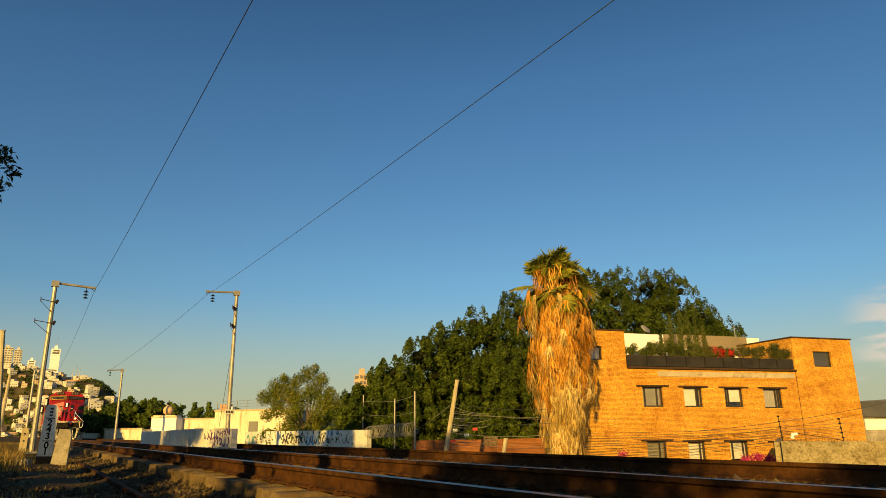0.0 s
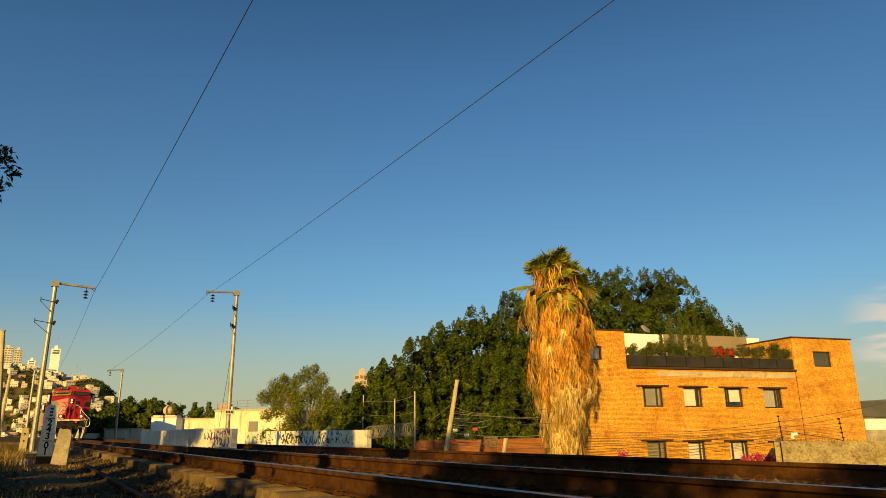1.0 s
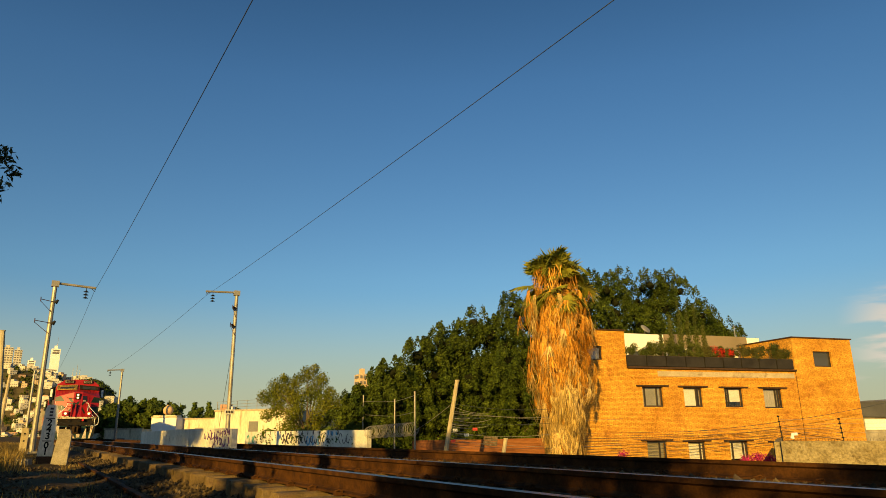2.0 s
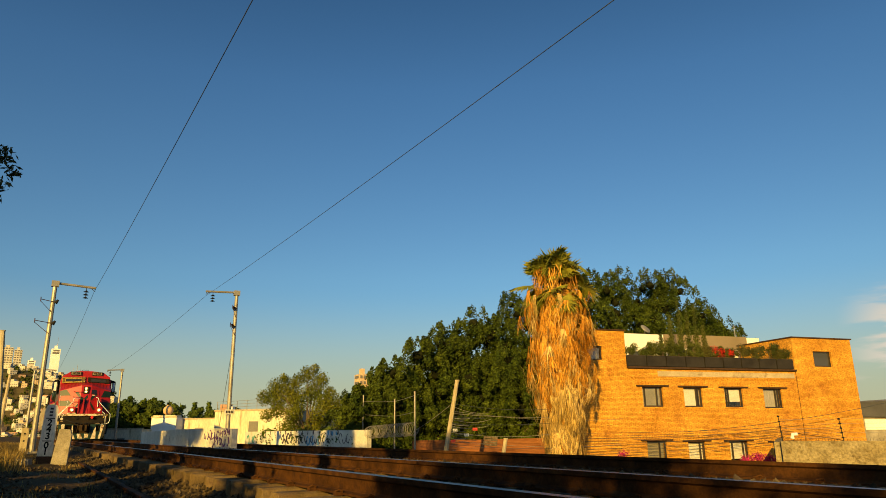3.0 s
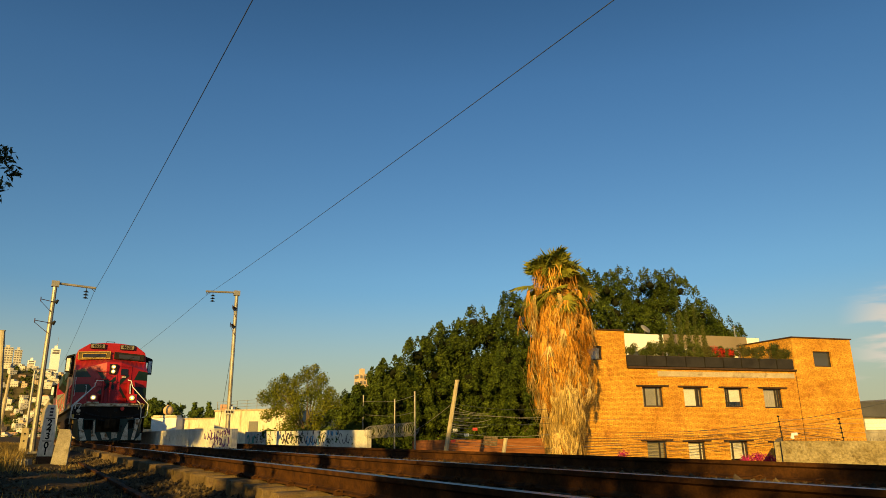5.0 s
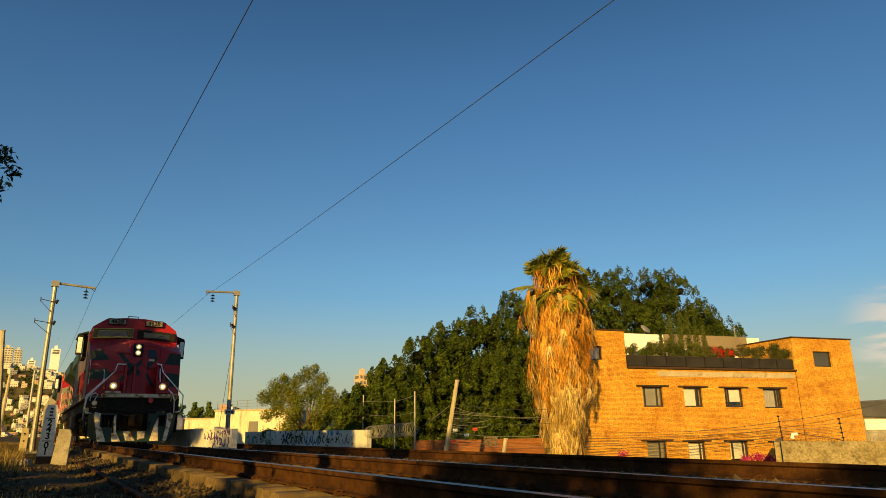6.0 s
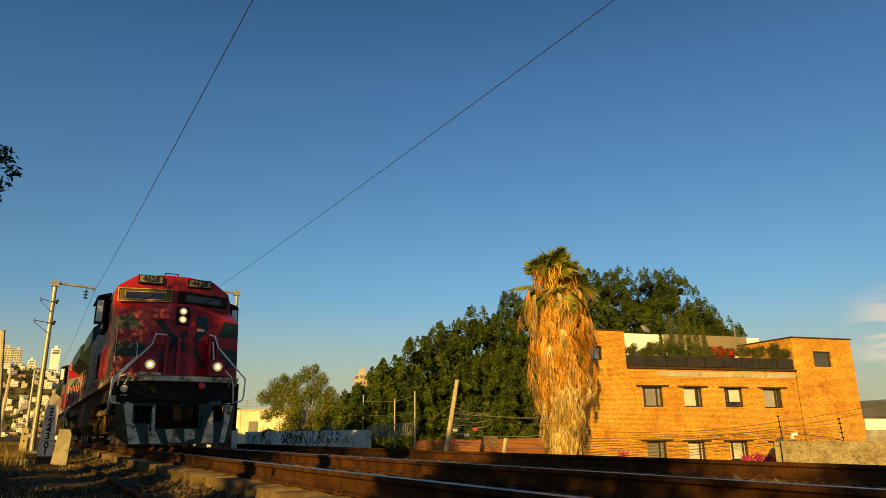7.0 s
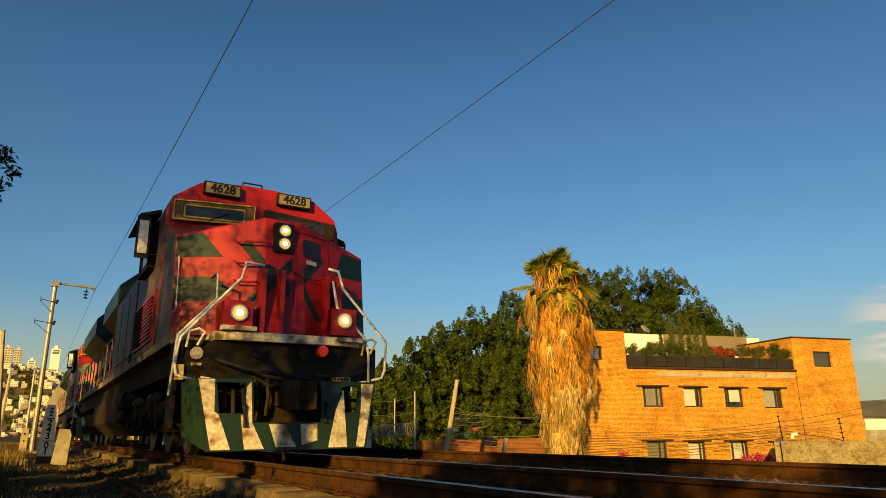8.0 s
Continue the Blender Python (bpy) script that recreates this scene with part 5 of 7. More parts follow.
# ================= palm =================
def make_palm():
    p = thing("fan_palm", "tall fan palm with a thick ragged skirt of dead golden fronds", "palm", Matrix.Translation((5.62, 33.0, -2.8)))
    rng = random.Random(5)
    bm = bmesh.new()
    tube(bm, [(0.0, 0, -0.2), (-0.12, 0, 3), (-0.05, 0, 7), (0.08, 0, 10.7)], 0.34, 12, 0.24)
    part("trunk", bm, M_BARK, p, smooth=True)

    def radius(z):
        pts = ((0.0, 0.72), (2.4, 0.78), (3.6, 0.86), (4.3, 0.98), (4.9, 1.22), (5.6, 1.40), (7.2, 1.50), (8.6, 1.58), (9.6, 1.55), (10.4, 1.25), (11.2, 0.8))
        for (a, ra), (b, rb) in zip(pts, pts[1:]):
            if z <= b:
                return ra + (rb - ra) * (z - a) / (b - a)
        return 0.6

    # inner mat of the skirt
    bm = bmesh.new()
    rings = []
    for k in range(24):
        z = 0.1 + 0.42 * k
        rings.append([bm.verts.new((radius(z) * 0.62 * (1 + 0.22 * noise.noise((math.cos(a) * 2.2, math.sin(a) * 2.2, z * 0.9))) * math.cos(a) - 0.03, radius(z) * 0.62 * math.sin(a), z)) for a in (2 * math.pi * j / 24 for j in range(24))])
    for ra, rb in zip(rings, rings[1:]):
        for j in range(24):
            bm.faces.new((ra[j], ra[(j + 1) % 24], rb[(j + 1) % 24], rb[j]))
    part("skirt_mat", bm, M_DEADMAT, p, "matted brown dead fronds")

    def ribbon(store, path, w, taper=0.85):
        verts, faces = store
        n0 = len(verts)
        for i, (q, side) in enumerate(path):
            ww = w * (1 - taper * (i / (len(path) - 1)) ** 2)
            verts.append(tuple(q - side * ww))
            verts.append(tuple(q + side * ww))
        for i in range(len(path) - 1):
            faces.append((n0 + 2 * i, n0 + 2 * i + 1, n0 + 2 * i + 3, n0 + 2 * i + 2))

    # dead fans hang in overlapping tiers; their stalks arch out and their blades fold down in ragged bunches
    gold, straw, stalks = ([], []), ([], []), ([], [])
    tiers = 21
    for k in range(tiers):
        zt = 2.5 + 7.0 * k / (tiers - 1)
        for j in range(21):
            a = 2 * math.pi * (j + 0.5 * (k % 2)) / 21 + rng.uniform(-0.16, 0.16)
            z0 = zt + rng.uniform(-0.35, 0.35)
            lump = 1 + 0.42 * noise.noise((math.cos(a) * 1.7 + 3, math.sin(a) * 1.7, z0 * 0.75))
            reach = radius(z0) * lump * rng.uniform(0.80, 1.0)
            wild = rng.random() < (0.30 if z0 > 8 else 0.16)
            if wild:
                reach += rng.uniform(0.15, 0.45)
            ob = Vector((math.cos(a), math.sin(a), 0))
            tang = Vector((-math.sin(a), math.cos(a), 0))
            hub = ob * reach * 0.93 + Vector((0, 0, z0))
            base = ob * 0.3 + Vector((0, 0, z0 - (0.1 if wild else -0.35)))
            rise = base.lerp(hub, 0.6) + Vector((0, 0, 0.32 if wild else 0.22))
            tw = (tang * 0.8 + Vector((0, 0, 0.4))).normalized()
            ribbon(stalks, [(base, tw), (rise, tw), (hub, tw)], 0.020, 0.3)
            ln = rng.uniform(0.75, 1.35) * (1.0 if z0 > 4.2 else 0.8)
            spread = rng.uniform(0.10, 0.32)
            sway = rng.uniform(-0.22, 0.22)
            store = straw if z0 < 5.4 + rng.uniform(-1.0, 1.0) or rng.random() < 0.10 else gold
            for b in range(19):
                th = (b / 18 - 0.5) * 2
                l2 = ln * (1 - 0.30 * abs(th)) * rng.uniform(0.7, 1.08)
                curl = rng.uniform(-0.04, 0.24) if rng.random() < 0.3 else rng.uniform(-0.10, 0.06)
                side = (tang + ob * rng.uniform(-0.9, 0.9)).normalized()
                path = []
                for i in range(5):
                    f = i / 4
                    out = -0.14 * f + curl * f * f * 1.6 + 0.10 * math.sin(math.pi * f)
                    across = (th * spread + sway * f) * (0.35 + 0.65 * f) + 0.05 * math.sin(5 * f + b)
                    path.append((hub + ob * out + tang * across + Vector((0, 0, -l2 * f + 0.06 * (1 - f))), side))
                ribbon(store, path, rng.uniform(0.012, 0.026))
            # a few dead blades still hang among the green fans
            if k > 14 and j % 3 == 0:
                for b in range(9):
                    h2 = ob * rng.uniform(0.5, 1.15) + tang * rng.uniform(-0.25, 0.25) + Vector((0, 0, rng.uniform(9.6, 11.2)))
                    l3 = rng.uniform(0.5, 1.1)
                    ribbon(gold, [(h2 + ob * 0.12 * math.sin(f * 3) + tang * 0.08 * math.sin(4 * f + b) - Vector((0, 0, l3 * f)), tang) for f in (0, 0.25, 0.5, 0.75, 1.0)], rng.uniform(0.014, 0.03))
            # loose curling tips
            if rng.random() < 0.42:
                for b in range(5):
                    r2 = rng.uniform(0.15, 0.38)
                    h2 = hub + tang * rng.uniform(-0.2, 0.2) - Vector((0, 0, rng.uniform(0, ln * 0.8)))
                    path = [(h2 + ob * r2 * math.sin(f * 2.6) + tang * 0.12 * f * rng.uniform(-1, 1) + Vector((0, 0, 0.18 * math.sin(f * 2.2) - 0.55 * f * f)), tang) for f in (0, 0.25, 0.5, 0.75, 1.0)]
                    ribbon(straw, path, rng.uniform(0.008, 0.016), 0.6)
    for name, store, mt, text in (("dead_fronds", gold, M_DEAD, "hanging dead golden fronds"), ("bleached_fronds", straw, M_DEAD2, "bleached straw fronds"), ("dead_stalks", stalks, M_DEAD2, "arching pale dead stalks")):
        o = new(name, mesh_of(name, *store, mt))
        o.parent = p
        tagged(o, text, kind="stuff")
    # living fans: a pleated blade that splits into drooping tips
    for k in range(76):
        bm = bmesh.new()
        el = (rng.uniform(0.75, 1.5) if k < 24 else rng.uniform(0.15, 0.8)) if k < 54 else rng.uniform(-0.5, 0.15)
        a = k * 2.4 + rng.uniform(-0.3, 0.3)
        base = Vector((0.05, 0, rng.uniform(10.3, 10.75) if el > 0.15 else rng.uniform(9.5, 10.2)))
        dirn = Vector((math.cos(a) * math.cos(el), math.sin(a) * math.cos(el), math.sin(el)))
        ln = rng.uniform(0.35, 0.95) if el > 0.75 else rng.uniform(0.7, 1.5)
        hub = base + dirn * ln - Vector((0, 0, 0.15 * math.cos(el)))
        tube(bm, [base, base + dirn * ln * 0.5 + Vector((0, 0, 0.05)), hub], 0.025, 5, 0.016)
        sidev = dirn.cross(Vector((0, 0, 1)))
        if sidev.length < 0.1:
            sidev = Vector((1, 0, 0))
        sidev.normalize()
        sidev = (Matrix.Rotation(rng.uniform(-0.7, 0.7), 3, dirn) @ sidev).normalized()
        dirn = (dirn + Vector((0, 0, -1)) * (rng.uniform(0.15, 1.1) if el < 0.5 else rng.uniform(0.0, 0.25))).normalized()
        upv = sidev.cross(dirn).normalized()
        n = 30
        size = rng.uniform(0.85, 1.1)
        mids = []
        for j in range(n + 1):
            th = radians(-112 + 224 * j / n)
            bd = (dirn * math.cos(th) + sidev * math.sin(th)).normalized()
            mids.append(bm.verts.new(hub + bd * size * 0.58 * (1 - 0.12 * abs(th)) + upv * (0.05 if j % 2 else -0.02) - Vector((0, 0, 0.05))))
        hv = bm.verts.new(hub)
        for j in range(n):
            bm.faces.new((hv, mids[j], mids[j + 1]))
            if rng.random() < 0.06:
                continue
            th = radians(-112 + 224 * (j + 0.5) / n)
            bd = (dirn * math.cos(th) + sidev * math.sin(th)).normalized()
            tp = hub + bd * size * rng.uniform(0.92, 1.1) * (1 - 0.12 * abs(th)) - Vector((0, 0, rng.uniform(0.08, 0.26)))
            bm.faces.new((mids[j], bm.verts.new(tp), mids[j + 1]))
        part("frond", bm, M_PALM, p, "green fan frond")
    return p


make_palm()


# ================= distance =================
M_HILL = mat("dry_hillside", (0.055, 0.045, 0.02), (0.11, 0.085, 0.04), 0.02, 0.95, bump=0, fine=0.15, spread=0.5, stain=((0.06, 0.065, 0.03), 0.5))
M_HOUSEDARK = mat("dark_window_rows", (0.13, 0.12, 0.11), (0.18, 0.17, 0.15), 0.3, 0.4, bump=0)
M_HOUSE_A = mat("white_house_paint", (0.46, 0.43, 0.36), (0.60, 0.56, 0.47), 0.15, 0.9, bump=0, fine=1)
M_HOUSE_B = mat("ochre_house_paint", (0.50, 0.36, 0.22), (0.60, 0.44, 0.28), 0.15, 0.9, bump=0, fine=1)
M_HOUSE_C = mat("brick_house_paint", (0.36, 0.20, 0.13), (0.45, 0.27, 0.18), 0.15, 0.9, bump=0, fine=1)
HILL_Y0 = 470.0


def hill_z(x, y):
    k = x / y                       # bearing from the line
    prof = ((-0.95, 80), (-0.70, 67), (-0.640, 62), (-0.60, 57), (-0.56, 52), (-0.515, 50), (-0.502, 47), (-0.487, 38), (-0.470, 25), (-0.445, 10), (-0.40, 0), (9, 0))
    h = 0
    for (a, ha), (b, hb) in zip(prof, prof[1:]):
        if a <= k <= b:
            h = ha + (hb - ha) * (k - a) / (b - a)
    if k < -0.95:
        h = 80
    rise = min(1.0, max(0.0, (y - HILL_Y0) / 130.0))
    far = 1.0 + max(0.0, (y - 600) / 600)
    return -3.5 + (h * far + 3.0 * noise.noise((x * 0.02, y * 0.02, 1))) * (rise * rise * (3 - 2 * rise))


def make_hill():
    verts, faces, nx, ny = [], [], 90, 40
    for j in range(ny):
        y = 440 + 560 * (j / (ny - 1)) ** 1.2
        for i in range(nx):
            k = -1.15 + 0.80 * i / (nx - 1)
            verts.append((k * y, y, hill_z(k * y, y)))
    for j in range(ny - 1):
        for i in range(nx - 1):
            faces.append((j * nx + i, j * nx + i + 1, (j + 1) * nx + i + 1, (j + 1) * nx + i))
    me = mesh_of("hill", verts, faces, M_HILL)
    for p in me.polygons:
        p.use_smooth = True
    tagged(new("hill", me), "dry built-up hill in the distance", "hill", kind="structure")


make_hill()


def house_mesh(w, d, h, material, rows, cols, seed):
    rng = random.Random(seed)
    bm = bmesh.new()
    box(bm, -w / 2, w / 2, 0, d, -6, h)
    if seed % 2:
        box(bm, -w / 2, 0, 0.8, d, h, h + 2.4)
    nb = len(bm.faces)
    for r in range(rows):
        for c in range(cols):
            x = -w / 2 + w * (c + 0.5) / cols
            z = h * (r + 0.35) / rows
            if rng.random() < 0.85:
                box(bm, x - 0.28 * w / cols, x + 0.28 * w / cols, -0.12, 0.05, z, z + 0.45 * h / rows)
    me = finish("house", bm, [material, M_HOUSEDARK])
    for i, p in enumerate(me.polygons):
        p.material_index = 0 if i < nb else 1
    return me


def make_houses():
    meshes = [house_mesh(8, 8, 5.5, M_HOUSE_A, 2, 3, 1), house_mesh(11, 9, 6.5, M_HOUSE_A, 2, 4, 2), house_mesh(7, 8, 7.5, M_HOUSE_B, 3, 2, 3), house_mesh(9, 8, 4.5, M_HOUSE_C, 1, 3, 4), house_mesh(13, 9, 8.5, M_HOUSE_A, 3, 4, 5)]
    words = ["white flat-roofed house", "long white flat-roofed house", "ochre three-storey house", "brick-red low house", "large white apartment block"]
    rng = random.Random(77)
    for i in range(185):
        y = 480 + 135 * rng.random()
        k = rng.uniform(-0.70, -0.478)
        x = k * y
        if k > -0.535 and y > 560 and rng.random() < 0.7:
            continue
        j = rng.choice((0, 0, 1, 1, 2, 3, 4))
        o = new("house", meshes[j])
        o.matrix_basis = pose(x, y, hill_z(x, y) - 0.5, 0, 0, rng.uniform(-5, 55)) @ Matrix.Scale(rng.uniform(0.42, 0.72), 4)
        tagged(o, words[j] + " on the built-up hill", "house", "hill houses")


make_houses()


def make_scrub():
    rng = np.random.default_rng(33)
    c, r = [], []
    for i in range(420):
        y = 478 + 150 * rng.random()
        x = rng.uniform(-0.72, -0.455) * y
        c.append((x, y, hill_z(x, y) + 0.8, rng.uniform(1.2, 3.0)))
    p, d, s = blob_leaves(c, 12000, rng, 0.9, 0.5)
    tagged(new("hill_scrub", leaf_mesh("hill_scrub", p, d, s, M_LEAF, rng, 0.9)), "dark scrub and treetops between the hill houses", "scrub", kind="stuff")


make_scrub()


def make_tower(x, y, z0, z1, w, d, floors, cols, material, label):
    t = thing("tower_block", label, "tower", pose(x, y, z0, 0, 0, 32))
    h = z1 - z0
    bm = bmesh.new()
    box(bm, -w / 2, w / 2, 0, d, -20, h)
    part("wall", bm, material, t)
    bm = bmesh.new()
    box(bm, -w * 0.2, w * 0.15, d * 0.3, d * 0.7, h, h + 3.5)
    part("roof_hut", bm, material, t)
    for c in range(cols):
        bm = bmesh.new()
        for f in range(floors):
            z = h * (f + 0.3) / floors
            xx = -w / 2 + w * (c + 0.5) / cols
            box(bm, xx - 0.32 * w / cols, xx + 0.32 * w / cols, -0.25, 0.1, z, z + 0.5 * h / floors)
        tagged(part("window_column", bm, M_HOUSEDARK, t), kind="stuff")
    if not cols:
        for k, (a, b) in enumerate(((0.86, 0.91), (0.93, 0.97))):
            bm = bmesh.new()
            box(bm, -w * (0.36 - 0.06 * k), w * 0.36, -0.25, 0.1, h * a, h * b)
            part("sign_bar", bm, M_HOUSEDARK, t, "dark sign band below the roof")
    for s in (-1, 1) if cols else ():
        bm = bmesh.new()
        for f in range(floors):
            z = h * (f + 0.3) / floors
            xs = s * w / 2
            box(bm, xs - 0.25, xs + 0.25, d * 0.15, d * 0.85, z, z + 0.45 * h / floors)
        tagged(part("window_column", bm, M_HOUSEDARK, t), kind="stuff")


make_tower(-590, 905, 70, 117, 13, 12, 15, 4, M_HOUSE_A, "tall tan apartment tower on the hill")
make_tower(-572, 900, 70, 113, 9, 10, 14, 3, M_HOUSE_A, "tall pale apartment tower on the hill")
make_tower(-494, 805, 60, 88, 8, 8, 10, 1, M_WHITE, "small pale apartment tower on the hill")
make_tower(-408.5, 705, 50, 89, 8.5, 8, 14, 0, M_WHITE, "slender plain white tower with dark bands near its top")
make_tower(-47.2, 400, -4, 33.2, 6.6, 7, 11, 3, M_HOUSE_B, "far tan apartment tower behind the trees")
make_tower(-140, 330, -4, 13.5, 8, 8, 5, 3, M_HOUSE_B, "distant ochre apartment block over the treetops")


def make_antenna():
    a = thing("radio_mast", "thin lattice radio mast on the hilltop", "antenna", pose(-328, 602, 46))
    for dx in (-3.2, 0.3, 3.0):
        bm = bmesh.new()
        h = {-3.2: 13.0, 0.3: 15.5, 3.0: 12.0}[dx]
        tube(bm, [(dx, 0, -2), (dx, 0, h)], 0.28, 5, 0.12)
        for k in range(5):
            box(bm, dx - 0.7, dx + 0.7, -0.1, 0.1, 2 + 2 * k, 2.2 + 2 * k)
        part("lattice", bm, M_GALV, a)
    bm = bmesh.new()
    box(bm, -15, 13, -4, 4, -3, -0.2)
    box(bm, -11, 10, -3, 3, 0.8, 2.0)
    part("base_building", bm, M_HOUSE_C, a)


make_antenna()


def make_whip(x, y, z0, z1):
    w = thing("whip_antenna", "thin whip antenna on a distant rooftop", "antenna", pose(x, y, z0))
    bm = bmesh.new()
    tube(bm, [(0, 0, -0.3), (0, 0, z1 - z0)], 0.22, 5, 0.08)
    part("rod", bm, M_GALV, w)
    bm = bmesh.new()
    box(bm, -0.6, 0.6, -0.6, 0.6, -0.3, 0.4)
    part("base", bm, M_GALV, w)


make_whip(-409.5, 708, 89, 102)
make_whip(-509, 805, 60, 104)


# ================= walls and buildings along the line =================
def wall_run(name, label, pts, z0, z1, thick, material, category="wall", kind="", group=""):
    """A free-standing wall through plan points, with a slightly proud coping."""
    w = thing(name, label, category, kind=kind, group=group)
    for (xa, ya), (xb, yb) in zip(pts, pts[1:]):
        d = Vector((xb - xa, yb - ya, 0))
        m = Matrix.Translation((xa, ya, 0)) @ Matrix.Rotation(math.atan2(d.y, d.x), 4, "Z")
        bm = bmesh.new()
        box(bm, 0, d.length, 0, thick, z0, z1)
        bmesh.ops.subdivide_edges(bm, edges=bm.edges[:], cuts=3, use_grid_fill=True)
        for v in bm.verts:
            if v.co.z > z1 - 0.01:
                v.co.z += 0.03 * noise.noise((v.co.x * 0.7, ya, 4))
        o = part("panel", bm, material, w)
        o.matrix_basis = m
    return w


M_PURPLE = mat("purple_spray", (0.10, 0.04, 0.16), (0.14, 0.06, 0.20), 5, 0.8, bump=0)
M_BLUESPRAY = mat("blue_spray", (0.10, 0.26, 0.42), (0.16, 0.34, 0.50), 5, 0.8, bump=0)
M_GREENSPRAY = mat("green_spray", (0.06, 0.24, 0.20), (0.10, 0.32, 0.26), 5, 0.8, bump=0)
M_DARKSPRAY = mat("black_spray", (0.04, 0.035, 0.045), (0.07, 0.06, 0.07), 5, 0.8, bump=0)
M_TERRA = mat("terracotta_wall", (0.20, 0.075, 0.03), (0.30, 0.12, 0.045), 1.0, 0.9, bump=0.4, fine=8, stretch=(0.4, 0.4, 5))
M_TANK = mat("tan_tank", (0.55, 0.36, 0.18), (0.62, 0.42, 0.22), 2, 0.7, bump=0.05)
M_CORR = mat("grey_sheet_roof", (0.07, 0.07, 0.075), (0.10, 0.10, 0.105), 0.6, 0.6, 0.1, bump=0.1)


def spray(parent, m, marks, material, name="graffiti"):
    """Flat painted strokes a few millimetres proud of a wall; marks are runs of (along, height)."""
    for run, w in marks:
        bm = bmesh.new()
        for i, (p, q) in enumerate(zip(run, run[1:])):
            a, b = Vector((p[0], 0, p[1])), Vector((q[0], 0, q[1]))
            d = (b - a).normalized()
            n = Vector((-d.z, 0, d.x)) * w
            a, b = a - d * w * 0.6, b + d * w * 0.6
            e = Vector((0, 0.0006 * (i % 3), 0))
            lo = [bm.verts.new(v + Vector((0, -0.006, 0)) + e) for v in (a - n, b - n, b + n, a + n)]
            hi = [bm.verts.new(v + Vector((0, 0.003, 0))) for v in (a - n, b - n, b + n, a + n)]
            bm.faces.new(lo)
            for j in range(4):
                bm.faces.new((lo[j], hi[j], hi[(j + 1) % 4], lo[(j + 1) % 4]))
        o = part(name, bm, material, parent)
        o.matrix_basis = m


def loops(rng, x0, x1, zc, h, w, n):
    """Round scribbles with no letters in them."""
    out = []
    for i in range(n):
        cx, r = x0 + (x1 - x0) * (i + 0.5) / n, h * rng.uniform(0.35, 0.55)
        a0 = rng.uniform(0, 6)
        out.append(([(cx + 0.6 * r * math.cos(a0 + k * 0.6), zc + rng.uniform(-0.06, 0.06) + r * math.sin(a0 + k * 0.6)) for k in range(rng.randint(6, 10))], w))
    return out


def make_painted_walls():
    rng = random.Random(9)
    a = wall_run("painted_wall", "low whitewashed concrete parapet with purple graffiti beside the track", [(-15.74, 35.84), (-8.26, 23.55), (-6.81, 22.08)], -0.4, 0.49, 0.2, M_WHITEWALL)
    d = math.atan2(-2.3, 2.26)
    spray(a, Matrix.Translation((-8.26, 23.55, 0)) @ Matrix.Rotation(d, 4, "Z"), loops(rng, 0.12, 1.2, 0.27, 0.24, 0.018, 6) + loops(rng, 0.7, 1.95, 0.08, 0.30, 0.022, 5) + loops(rng, 1.2, 1.95, 0.36, 0.2, 0.016, 5), M_PURPLE)
    d = math.atan2(-19.2, 11.7)
    spray(a, Matrix.Translation((-15.74, 35.84, 0)) @ Matrix.Rotation(d, 4, "Z"), loops(rng, 7, 13.5, 0.2, 0.22, 0.014, 8), M_DARKSPRAY)
    b = wall_run("painted_wall", "long whitewashed wall covered in dark and blue graffiti", [(-13.0, 45.0), (-4.06, 36.0)], -2.9, 0.43, 0.28, M_WHITEWALL)
    d = math.atan2(-9.0, 8.94)
    m = Matrix.Translation((-13.0, 45.0, 0)) @ Matrix.Rotation(d, 4, "Z")
    spray(b, m, loops(rng, 2.2, 10.4, 0.32, 0.18, 0.028, 14), M_DARKSPRAY)
    spray(b, m, loops(rng, 4.4, 5.6, 0.0, 0.5, 0.05, 4) + loops(rng, 5.8, 7.2, -0.02, 0.42, 0.035, 4), M_DARKSPRAY)
    spray(b, m, loops(rng, 7.4, 9.4, -0.05, 0.4, 0.03, 5) + loops(rng, 10.2, 11.2, 0.0, 0.5, 0.022, 3), M_DARKSPRAY)
    spray(b, m, loops(rng, 7.0, 8.6, -0.1, 0.5, 0.05, 3) + loops(rng, 9.0, 10.2, 0.3, 0.16, 0.05, 3), M_BLUESPRAY)
    spray(b, m, loops(rng, 0.2, 1.4, -0.1, 0.6, 0.05, 3), M_GREENSPRAY)
    wall_run("garden_wall", "low terracotta brick wall under the ficus row", [(-1.6, 34.6), (5.2, 36.6)], -2.9, -0.12, 0.25, M_TERRA)


make_painted_walls()


def flat_house(label, x, y, rz, w, d, z1, material, doors=0, seed=0):
    h = thing("low_building", label, "building", pose(x, y, -2.9, 0, 0, rz))
    H = z1 + 2.9
    bm = bmesh.new()
    box(bm, 0, w, 0, d, 0, H)
    part("wall", bm, material, h)
    bm = bmesh.new()
    box(bm, -0.06, w + 0.06, -0.06, 0.22, H, H + 0.14)
    box(bm, -0.06, 0.22, 0.22, d, H, H + 0.14)
    part("parapet", bm, M_CEMENT, h)
    rng = random.Random(seed)
    for i in range(doors):
        bm = bmesh.new()
        xx = w * (i + 0.5) / doors + rng.uniform(-0.3, 0.3)
        box(bm, xx - 0.45, xx + 0.45, -0.05, 0.05, H - rng.uniform(2.0, 2.6), H - 0.9)
        part("window", bm, M_HOUSEDARK, h)
    return h


